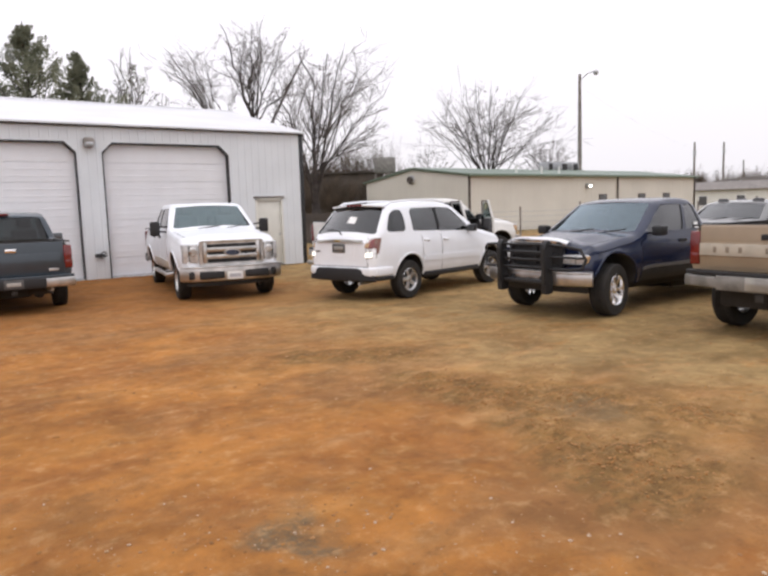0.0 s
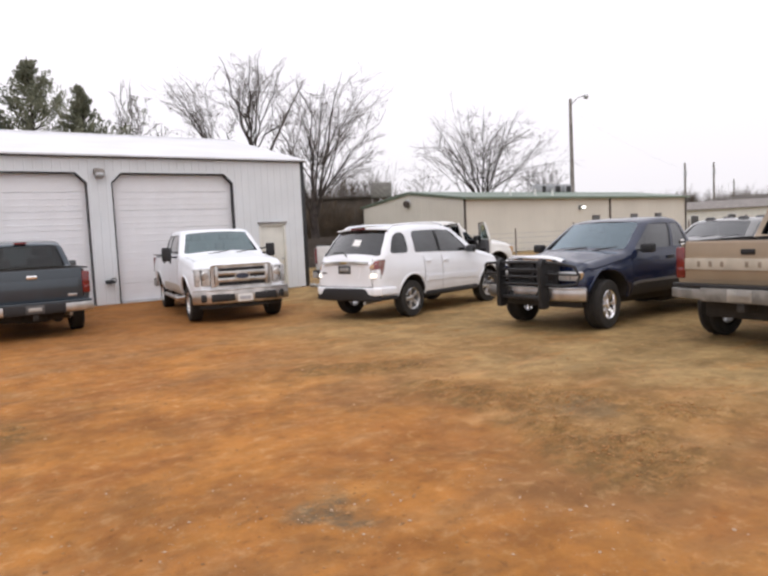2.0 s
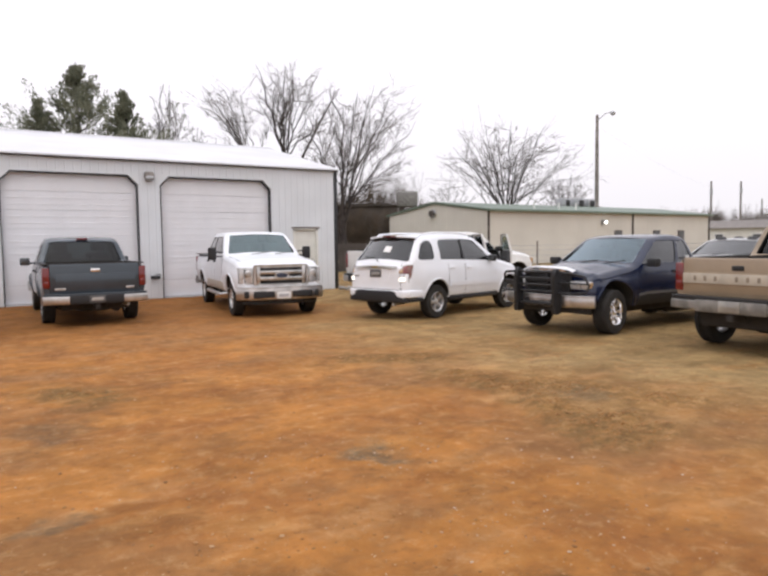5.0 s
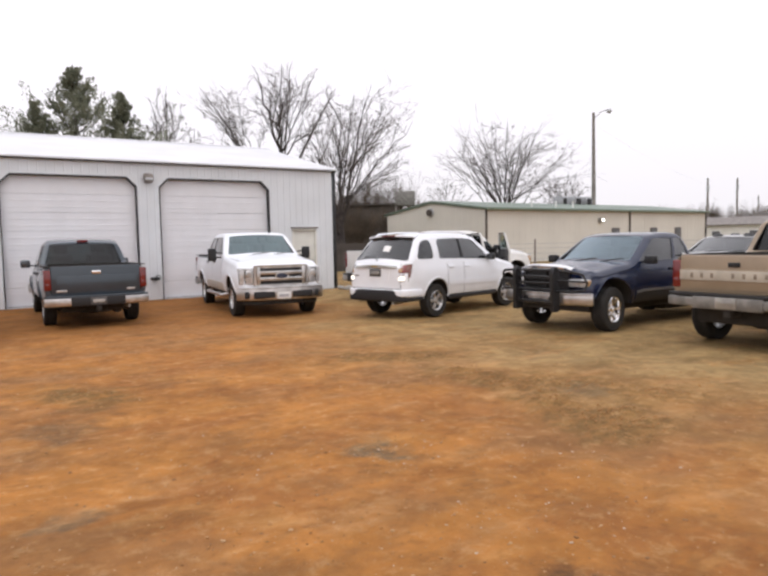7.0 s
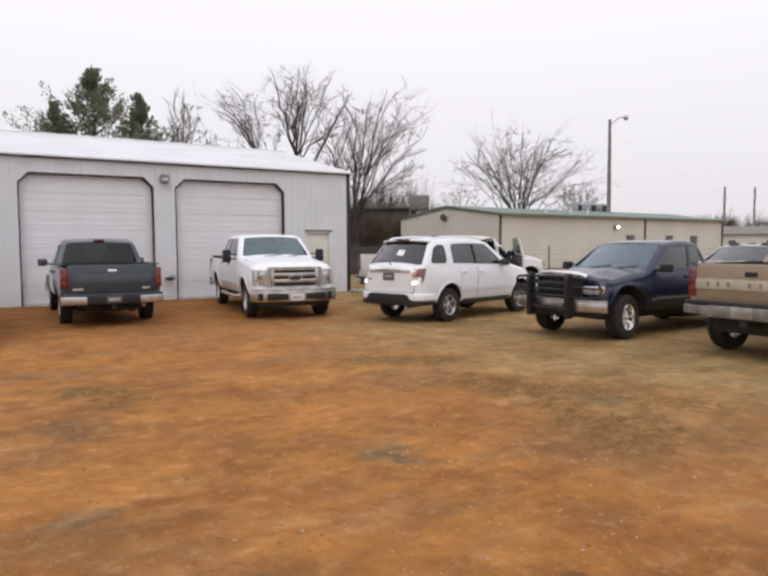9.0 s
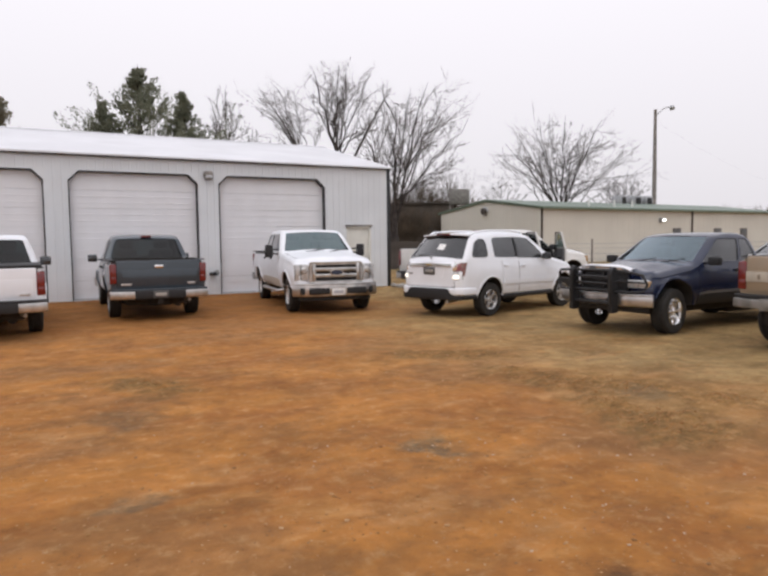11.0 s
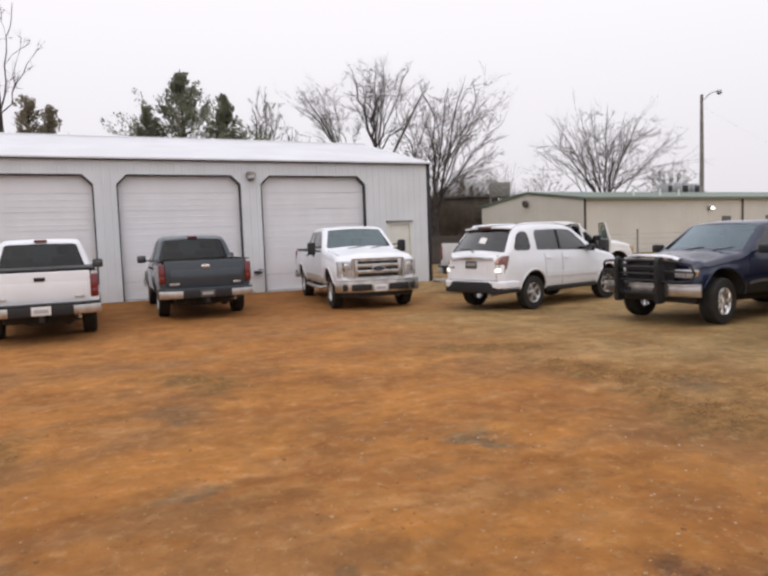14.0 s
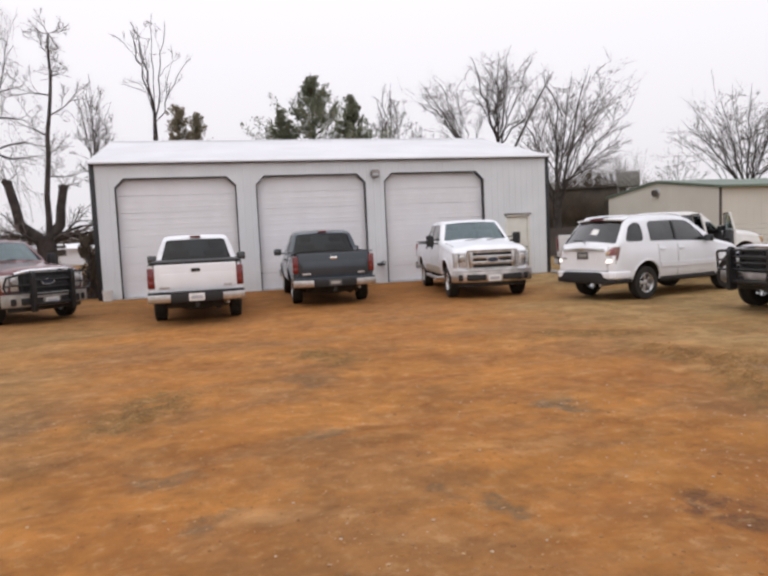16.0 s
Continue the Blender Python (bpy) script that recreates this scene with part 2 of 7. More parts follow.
CLAY = (0.412, 0.176, 0.043)
CLAY_DARK = (0.30, 0.122, 0.034)
CLAY_PALE = (0.48, 0.256, 0.09)
CLAY_DULL = (0.285, 0.139, 0.053)
TAN = (0.35, 0.236, 0.104)
TAN_DARK = (0.235, 0.152, 0.063)
GRASS = (0.20, 0.17, 0.09)
GREY_STAIN, BROWN_STAIN = (0.12, 0.10, 0.065), (0.085, 0.045, 0.03)
CHURNED = [((-6.5, -14.6), (-6.3, -15.4)), ((-6.3, -15.4), (-6.55, -16.25)), ((-6.55, -16.25), (-6.87, -16.85)), ((-6.87, -16.85), (-7.06, -17.6)), ((-6.0, -15.5), (-5.68, -16.4)),
           ((-6.56, -17.05), (-6.66, -17.6)), ((-5.72, -16.8), (-5.5, -17.1)), ((-6.8, -12.95), (-5.95, -13.55)), ((-10.76, -12.7), (-10.4, -13.4)), ((-13.0, -15.65), (-12.6, -14.8))]
STAINS = [(-8.97, -16.82, 0.36, 0.85, GREY_STAIN), (-12.5, -17.4, 0.40, 0.6, GREY_STAIN), (-10.7, -18.45, 0.22, 0.75, GREY_STAIN), (-10.5, -18.75, 0.18, 0.75, GREY_STAIN),
          (-9.29, -19.07, 0.32, 0.92, BROWN_STAIN), (-11.3, -16.69, 0.28, 0.65, GREY_STAIN), (-12.15, -18.3, 0.25, 0.6, GREY_STAIN), (-9.2, -19.45, 0.2, 0.75, BROWN_STAIN), (-10.9, -14.6, 0.5, 0.5, GREY_STAIN),
          (-6.0, -16.3, 0.5, 0.5, GREY_STAIN), (-14.2, -15.5, 0.8, 0.4, GREY_STAIN)]

M = {
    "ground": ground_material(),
    "pale_pebble": island_material("pale_pebble", ((0.34, 0.19, 0.09), (0.40, 0.26, 0.15), (0.30, 0.16, 0.075), (0.45, 0.33, 0.23))),
    "clod": island_material("clod", ((0.33, 0.16, 0.055), (0.29, 0.15, 0.055), (0.37, 0.20, 0.085), (0.31, 0.17, 0.066))),
    "pebble": island_material("pebble", ((0.22, 0.11, 0.045), (0.36, 0.19, 0.08), (0.30, 0.17, 0.08), (0.40, 0.24, 0.115), (0.24, 0.13, 0.06), (0.44, 0.28, 0.15))),
    "wall": material("white_ribbed_steel", (0.69, 0.722, 0.75), 0.45, vary=0.07, scale=0.9, bump=0.05, bump_scale=12),
    "door_white": material("white_sectional_door", (0.77, 0.78, 0.81), 0.5, vary=0.06, scale=1.2),
    "roof": material("galvanised_roof", (0.70, 0.705, 0.73), 0.5, 0.1, vary=0.1, scale=0.7),
    "black_trim": material("black_trim", (0.02, 0.022, 0.025), 0.5, vary=0.3),
    "cream": material("cream_door_paint", (0.69, 0.685, 0.63), 0.55, vary=0.08, scale=3),
    "beige": material("beige_steel_siding", (0.61, 0.588, 0.525), 0.5, vary=0.08, scale=0.4),
    "green": material("green_roof_steel", (0.14, 0.19, 0.145), 0.5, vary=0.2, scale=0.6),
    "concrete": material("concrete", (0.42, 0.40, 0.37), 0.9, vary=0.3, scale=3, bump=0.3),
    "bark": material("grey_bark", (0.066, 0.054, 0.049), 0.95, vary=0.5, scale=4, bump=0.6, bump_scale=20),
    "twig": material("bare_twigs", (0.18, 0.155, 0.145), 0.95, vary=0.4, scale=1.5),
    "needle": leaf_material("cedar_foliage", (0.25, 0.26, 0.185), (0.15, 0.165, 0.115)),
    "needle_brown": leaf_material("rusty_foliage", (0.31, 0.27, 0.20), (0.20, 0.18, 0.12)),
    "brush": material("brown_brush", (0.125, 0.092, 0.062), 0.95, vary=0.5, scale=0.7),
    "pole": material("weathered_pole", (0.27, 0.245, 0.225), 0.9, vary=0.4, scale=3),
    "metal": material("grey_metal", (0.45, 0.46, 0.47), 0.4, 0.7, vary=0.2, scale=5),
    "dark_shed": material("dark_brown_siding", (0.10, 0.085, 0.072), 0.85, vary=0.35, scale=0.6),
    "shed_wood": material("weathered_boards", (0.10, 0.085, 0.075), 0.9, vary=0.4, scale=2),
    "chrome": material("dusty_chrome", (0.62, 0.61, 0.60), 0.3, 1.0, vary=0.3, scale=5),
    "bright_chrome": material("clean_chrome", (0.85, 0.85, 0.86), 0.15, 1.0, vary=0.05),
    "mirror": material("mirror_glass", (0.10, 0.105, 0.11), 0.1, 0.6, vary=0.05),
    "steel": material("dull_bumper_steel", (0.46, 0.45, 0.42), 0.42, 0.6, vary=0.35, scale=4),
    "worn_steel": material("worn_dull_steel", (0.27, 0.26, 0.24), 0.5, 0.4, vary=0.4, scale=5),
    "alloy": material("alloy_rim", (0.62, 0.62, 0.62), 0.28, 0.85, vary=0.1),
    "rubber": material("tyre_rubber", (0.014, 0.0135, 0.013), 0.85, vary=0.35, scale=8, second=(0.022, 0.019, 0.016)),
    "plastic": material("black_plastic", (0.012, 0.012, 0.0135), 0.55, vary=0.25, scale=6),
    "chassis": material("dusty_chassis", (0.035, 0.03, 0.026), 0.9, vary=0.4, scale=5),
    "seat": material("grey_upholstery", (0.10, 0.10, 0.105), 0.9, vary=0.2, scale=10),
    "plate": material("plate_white", (0.72, 0.72, 0.70), 0.5, vary=0.05),
    "plate_bar": material("faded_characters", (0.42, 0.43, 0.46), 0.6, vary=0.1),
    "plate_dark": material("plate_dark", (0.09, 0.09, 0.09), 0.5, vary=0.2),
    "red_lens": material("red_lens", (0.17, 0.012, 0.012), 0.15, coat=0.6, vary=0.25, scale=12),
    "clear_lens": material("clear_lens", (0.58, 0.58, 0.57), 0.14, 0.3, coat=1.0, vary=0.25, scale=14),
    "smoked_lens": material("red_brown_lens", (0.20, 0.085, 0.06), 0.18, coat=0.6, vary=0.35, scale=14),
    "amber_lens": material("amber_lens", (0.50, 0.32, 0.16), 0.2, coat=0.6, vary=0.2, scale=14),
    "badge_blue": material("badge_blue", (0.03, 0.04, 0.07), 0.3, vary=0.1),
    "gold": material("gold_badge", (0.5, 0.36, 0.12), 0.3, 0.8),
    "paper": material("paper_sheet", (0.82, 0.82, 0.80), 0.9, vary=0.03),
    "p_dust": material("dusty_beige_paint", (0.50, 0.44, 0.36), 0.5, coat=0.15, vary=0.08, scale=2.5),
    "p_white": material("white_car_paint", (0.80, 0.82, 0.855), 0.42, coat=0.25, vary=0.05, scale=2.5),
    "p_dusty_white": material("dusty_white_car_paint", (0.72, 0.71, 0.68), 0.38, coat=0.5, vary=0.10, scale=2.5),
    "p_slate": material("slate_blue_car_paint", (0.026, 0.042, 0.058), 0.32, 0.2, coat=0.8, vary=0.15, scale=3),
    "p_navy": material("navy_car_paint", (0.004, 0.011, 0.040), 0.22, 0.0, coat=0.3, vary=0.2, scale=3),
    "p_tan": material("tan_car_paint", (0.31, 0.235, 0.155), 0.36, 0.15, coat=0.5, vary=0.12, scale=3),
    "p_stripe": material("faded_cream_stripe", (0.48, 0.43, 0.35), 0.5, vary=0.15, scale=6),
    "worn_letter": material("worn_lettering", (0.26, 0.21, 0.16), 0.55, vary=0.2, scale=9),
    "p_red": material("dark_red_car_paint", (0.11, 0.014, 0.016), 0.3, 0.15, coat=0.8, vary=0.15, scale=3),
    "p_grey": material("silver_grey_car_paint", (0.17, 0.17, 0.165), 0.32, 0.4, coat=0.7, vary=0.08, scale=3),
    "dark_glass": glass("tinted_window_glass", (0.30, 0.32, 0.33), 0.03, 0.035),
    "dark_shield": glass("dark_windshield_glass", (0.45, 0.52, 0.55), 0.05, 0.075, (0.80, 0.93, 1.0)),
    "rear_glass": glass("dark_rear_glass", (0.20, 0.21, 0.22), 0.04, 0.055),
    "mid_glass": glass("windshield_glass", (0.60, 0.69, 0.69), 0.05, 0.10, (0.71, 0.81, 0.83)),
    "reverse_glow": glowing("lit_reverse_lens", (1.0, 0.93, 0.82), 1.5),
    "lamp_glow": glowing("lit_wall_lamp", (1.0, 0.96, 0.88), 8.0),
}


# ---- mesh helpers ----
def finish(bm, angle=28):
    bmesh.ops.recalc_face_normals(bm, faces=bm.faces)
    me = bpy.data.meshes.new("mesh")
    bm.to_mesh(me)
    bm.free()
    for p in me.polygons:
        p.use_smooth = True
    me.set_sharp_from_angle(angle=radians(angle))
    return me


def part(name, bm, mat, parent, label="", at=None):
    me = bm if isinstance(bm, bpy.types.Mesh) else finish(bm)
    for m in mat if isinstance(mat, (list, tuple)) else (mat,):
        if m not in list(me.materials):
            me.materials.append(m)
    ob = new(name, me)
    ob.parent = parent
    if at is not None:
        ob.matrix_basis = at
    if label:
        tagged(ob, label)
    return ob


def thing(name, m, label, category, group="", kind=""):
    ob = new(name)
    ob.matrix_basis = m
    return tagged(ob, label, category, group, kind)


def solid(name, bm, mat, label, category, group="", kind="", at=None):
    return tagged(part(name, bm, mat, None, "", at), label, category, group, kind)


def rbox(lo, hi, r=0.0, seg=2, bm=None):
    """A box between two corners, its edges rounded."""
    b = bmesh.new()
    bmesh.ops.create_cube(b, size=1)
    c = [(a + k) / 2 for a, k in zip(lo, hi)]
    d = [abs(k - a) for a, k in zip(lo, hi)]
    for v in b.verts:
        v.co = Vector([c[i] + v.co[i] * d[i] for i in range(3)])
    if r:
        bmesh.ops.bevel(b, geom=b.edges[:], offset=min(r, min(d) * 0.45), segments=seg, profile=0.5, affect="EDGES")
    return join(bm, b)


def join(bm, b):
    if bm is None:
        return b
    me = bpy.data.meshes.new("tmp")
    b.to_mesh(me)
    b.free()
    bm.from_mesh(me)
    bpy.data.meshes.remove(me)
    return bm


def moved(bm, m):
    bmesh.ops.transform(bm, matrix=m, verts=bm.verts)
    return bm


def tube(points, radii, sides=8, bm=None, caps=True):
    """A round bar along points; one radius, or one for each point."""
    bm = bm or bmesh.new()
    pts = [Vector(p) for p in points]
    if not isinstance(radii, (list, tuple)):
        radii = [radii] * len(pts)
    rings = []
    side = None
    for i, p in enumerate(pts):
        d = (pts[min(i + 1, len(pts) - 1)] - pts[max(i - 1, 0)]).normalized()
        if side is None:
            side = d.orthogonal().normalized()
        side = (side - d * side.dot(d)).normalized()
        other = d.cross(side)
        rings.append([bm.verts.new(p + (side * math.cos(a) + other * math.sin(a)) * radii[i])
                      for a in (2 * math.pi * k / sides for k in range(sides))])
    for a, b in zip(rings, rings[1:]):
        for k in range(sides):
            bm.faces.new((a[k], a[(k + 1) % sides], b[(k + 1) % sides], b[k]))
    if caps:
        bm.faces.new(rings[0][::-1])
        bm.faces.new(rings[-1])
    return bm


def sweep(points, section, bm=None, up=(0, 0, 1)):
    """A bar with a (sideways, up) section along points."""
    bm = bm or bmesh.new()
    pts = [Vector(p) for p in points]
    up = Vector(up)
    rings = []
    for i, p in enumerate(pts):
        d = (pts[min(i + 1, len(pts) - 1)] - pts[max(i - 1, 0)]).normalized()
        s = d.cross(up).normalized()
        u = s.cross(d)
        rings.append([bm.verts.new(p + s * a + u * b) for a, b in section])
    n = len(section)
    for a, b in zip(rings, rings[1:]):
        for k in range(n):
            bm.faces.new((a[k], a[(k + 1) % n], b[(k + 1) % n], b[k]))
    bm.faces.new(rings[0][::-1])
    bm.faces.new(rings[-1])
    return bm


def rect(w, h, r):
    """A rounded rectangle as a section, w by h about the origin."""
    return rounded([(-w / 2, -h / 2), (w / 2, -h / 2), (w / 2, h / 2), (-w / 2, h / 2)], r, 3)


def rounded(poly, r, n=4):
    out = []
    k = len(poly)
    for i in range(k):
        p, a, b = Vector(poly[i]), Vector(poly[i - 1]), Vector(poly[(i + 1) % k])
        ra = min(r, (a - p).length * 0.45)
        rb = min(r, (b - p).length * 0.45)
        s, e = p + (a - p).normalized() * ra, p + (b - p).normalized() * rb
        for j in range(n + 1):
            t = j / n
            out.append(tuple(s * (1 - t) ** 2 + p * 2 * t * (1 - t) + e * t * t))
    return out


def lathe(profile, seg=32, bm=None):
    """Turns (radius, y) round the y axis."""
    bm = bm or bmesh.new()
    rings = []
    for r, y in profile:
        if r < 1e-4:
            rings.append([bm.verts.new((0, y, 0))])
        else:
            rings.append([bm.verts.new((r * math.cos(a), y, r * math.sin(a))) for a in (2 * math.pi * k / seg for k in range(seg))])
    for a, b in zip(rings, rings[1:]):
        for k in range(seg):
            j = (k + 1) % seg
            if len(a) == 1 and len(b) > 1:
                bm.faces.new((a[0], b[j], b[k]))
            elif len(b) == 1 and len(a) > 1:
                bm.faces.new((a[k], a[j], b[0]))
            elif len(a) > 1:
                bm.faces.new((a[k], a[j], b[j], b[k]))
    return bm


def slab(outer, holes, place, thick, bm=None):
    """A plate with holes: 2D outlines, put in space by place(u, v, depth)."""
    from mathutils.geometry import tessellate_polygon
    bm = bm or bmesh.new()
    loops = [list(outer)] + [list(h) for h in holes]
    flat = [p for lp in loops for p in lp]
    tris = tessellate_polygon([[Vector((p[0], p[1], 0)) for p in lp] for lp in loops])
    front = [bm.verts.new(place(u, v, 0.0)) for u, v in flat]
    back = [bm.verts.new(place(u, v, thick)) for u, v in flat]
    for t in tris:
        if len(set(t)) < 3:
            continue
        try:
            bm.faces.new([front[i] for i in t])
            bm.faces.new([back[i] for i in reversed(t)])
        except ValueError:
            pass
    k = 0
    for lp in loops:
        n = len(lp)
        for i in range(n):
            j = (i + 1) % n
            bm.faces.new((front[k + i], front[k + j], back[k + j], back[k + i]))
        k += n
    return bm


def carve(bm, mat, tools):
    """bm less the solid tools, each with the material that it leaves on its cut."""
    me = finish(bm)
    me.materials.append(mat)
    ob = new("tmp", me)
    extra = []
    for t, m in tools:
        tm = finish(t)
        tm.materials.append(m)
        o = new("tmp", tm)
        mod = ob.modifiers.new("cut", "BOOLEAN")
        mod.operation, mod.solver, mod.object, mod.material_mode = "DIFFERENCE", "EXACT", o, "TRANSFER"
        extra.append(o)
    dg = bpy.context.evaluated_depsgraph_get()
    res = bpy.data.meshes.new_from_object(ob.evaluated_get(dg))
    for o in (ob, *extra):
        old = o.data
        bpy.data.objects.remove(o)
        bpy.data.meshes.remove(old)
    for p in res.polygons:
        p.use_smooth = True
    res.set_sharp_from_angle(angle=radians(28))
    return res


# ---- vehicles: x forward, y to the left, origin on the ground under the rear axle ----
from mathutils.bvhtree import BVHTree


def ease(v, lo, hi):
    t = max(0.0, min(1.0, (v - lo) / (hi - lo)))
    return t * t * (3 - 2 * t)


def curve_at(points, x, soft):
    """A line through (x, value) points, its corners eased over the length soft."""
    total = 0.0
    for k in range(-3, 4):
        xx = min(max(x + soft * k / 3, points[0][0]), points[-1][0])
        for (xa, va), (xb, vb) in zip(points, points[1:]):
            if xx <= xb:
                total += va + (vb - va) * (xx - xa) / (xb - xa)
                break
    return total / 7


class Shell:
    """The skin of a vehicle: plan, underside and roof line along x, a shoulder line, flared wheel arches and a hood with a raised middle."""

    def __init__(self, plan, bottom, top, belt, mid, tumble=0.28, bow=(0.05, 0.12), crown=0.03, bulge=0.0, cowl=9.0, flares=(), soft=0.05, edge=0.07):
        self.plan, self.bottom, self.top, self.belt = plan, bottom, top, belt
        self.mid, self.tumble, self.bow, self.crown, self.bulge, self.cowl, self.flares, self.soft, self.edge = mid, tumble, bow, crown, bulge, cowl, flares, soft, edge
        self.x0, self.x1 = top[0][0], top[-1][0]
        self.hull = None

    def roof(self, x, q):
        """Height of the upper skin at the share q of the half width."""
        q = min(abs(q), 1.0)
        xx = x + self.bow[1] * q * q if x > self.mid else x - self.bow[0] * q * q
        z = curve_at(self.top, xx, self.soft) + self.crown * (1 - q * q)
        if self.bulge and x > self.cowl - 0.1:
            z += self.bulge * ease(x, self.cowl - 0.1, self.cowl + 0.5) * (1 - ease(q, 0.50, 0.78))
        return z

    def belt_at(self, x):
        return curve_at(self.belt, x, 0.1)

    def half(self, x):
        hw, zb = curve_at(self.plan, x, 0.03), curve_at(self.bottom, x, 0.03)
        top = self.roof(x, 1.0)
        zt = min(self.belt_at(x), max(zb + 0.2, top - 0.11))
        h = zt - zb
        flare = sum(a * math.exp(-((x - c) / 0.46) ** 4) for c, a in self.flares)
        mid = hw + flare
        out = [(0, zb), (0.80 * hw, zb), (0.935 * mid, zb + 0.02), (0.97 * mid, zb + 0.09), (0.99 * mid, zb + 0.28 * h), (mid, zb + 0.52 * h),
               (0.996 * mid, zb + 0.70 * h), (0.98 * hw + flare * 0.6, zb + 0.87 * h), (0.955 * hw + flare * 0.15, zt)]
        rise = max(0.02, top - zt)
        ys = out[-1][0]
        ye = ys - self.tumble * rise
        rc = min(self.edge, 0.6 * rise)
        for f in (0.25, 0.5, 0.75, 1.0):
            z = zt + (rise - rc) * f
            out.append((ys - self.tumble * (z - zt) + 0.022 * 4 * f * (1 - f) * min(1.0, rise / 0.5), z))
        a, c = Vector(out[-1]), Vector((ye, top))
        qi = max(0.2, 1 - 1.3 * rc / max(0.2, ye))
        e = Vector((ye * qi, self.roof(x, qi)))
        for t in (0.33, 0.67, 1.0):
            out.append(tuple(a * (1 - t) ** 2 + c * 2 * t * (1 - t) + e * t * t))
        for k in (0.84, 0.68, 0.5, 0.32, 0.16, 0.0):
            out.append((ye * qi * k, self.roof(x, qi * k)))
        return out

    def at(self, x):
        h = self.half(x)
        return h[5][0], h[0][1], h[8][1], 0.0

    def side(self, x, v):
        """A point of the left side, v from the sill (0) to the shoulder (1)."""
        pts = self.half(x)[2:9]
        f = v * (len(pts) - 1)
        i = min(int(f), len(pts) - 2)
        a, b = pts[i], pts[i + 1]
        return Vector((x, a[0] + (b[0] - a[0]) * (f - i), a[1] + (b[1] - a[1]) * (f - i)))

    def wide(self, x, z):
        """Half width of the skin at x and height z."""
        pts = self.half(x)[2:16]
        for a, b in zip(pts, pts[1:]):
            if a[1] <= z <= b[1] and b[1] > a[1]:
                return a[0] + (b[0] - a[0]) * (z - a[1]) / (b[1] - a[1])
        return pts[-1][0]

    def end(self, y, z, way):
        """Where the skin lies at y and z, met from behind (way 1) or from ahead (way -1)."""
        if self.hull is None:
            self.hull = BVHTree.FromBMesh(self.mesh())
        hit = self.hull.ray_cast(Vector((-8.0 * way, y, z)), Vector((way, 0, 0)))[0]
        return hit.x if hit else (self.x0 if way > 0 else self.x1)

    def mesh(self):
        bm = bmesh.new()
        xs = [self.x0]
        while xs[-1] < self.x1 - 0.02:
            x = xs[-1]
            steep = abs(curve_at(self.top, min(x + 0.06, self.x1), 0.02) - curve_at(self.top, x, 0.02)) / 0.06
            near_end = min(x - self.x0, self.x1 - x)
            xs.append(min(x + (0.028 if near_end < 0.2 else 0.045 if steep > 0.3 else 0.10), self.x1))
        rings = []
        for x in xs:
            h = self.half(x)
            rings.append([bm.verts.new((x, y, z)) for y, z in h + [(-y, z) for y, z in h[-2:0:-1]]])
        n = len(rings[0])
        for a, b in zip(rings, rings[1:]):
            for k in range(n):
                bm.faces.new((a[k], a[(k + 1) % n], b[(k + 1) % n], b[k]))
        bm.faces.new(rings[0][::-1])
        bm.faces.new(rings[-1])
        return bm


def end_patch(shell, way, outline, out, thick=0.03):
    """A plate that lies on the tail (way 1) or the nose (way -1), given as a (y, z) outline; it is cut fine so that it bends with the skin."""
    return bent_plate(outline, lambda y, z, d: Vector((shell.end(y, z, way) + way * (d - out), y, z)), thick, 0.07)


def side_patch(shell, x0, x1, v0, v1, out, sign, thick=0.02, r=0.06):
    """A panel that lies on the body's side, rounded at its corners."""
    nx, nv = 8, 8
    bm = bmesh.new()
    grids = []
    for off in (out, out - thick):
        g = []
        for i in range(nx + 1):
            row = []
            for j in range(nv + 1):
                u, v = i / nx, j / nv
                p = shell.side(x0 + (x1 - x0) * u, v0 + (v1 - v0) * v)
                row.append(bm.verts.new((p.x, sign * (p.y + off), p.z)))
            g.append(row)
        grids.append(g)
    a, b = grids
    for i in range(nx):
        for j in range(nv):
            bm.faces.new((a[i][j], a[i + 1][j], a[i + 1][j + 1], a[i][j + 1]))
            bm.faces.new((b[i][j], b[i][j + 1], b[i + 1][j + 1], b[i + 1][j]))
    for i in range(nx):
        bm.faces.new((a[i][0], b[i][0], b[i + 1][0], a[i + 1][0]))
        bm.faces.new((a[i][nv], a[i + 1][nv], b[i + 1][nv], b[i][nv]))
    for j in range(nv):
        bm.faces.new((a[0][j], a[0][j + 1], b[0][j + 1], b[0][j]))
        bm.faces.new((a[nx][j], b[nx][j], b[nx][j + 1], a[nx][j + 1]))
    return bm


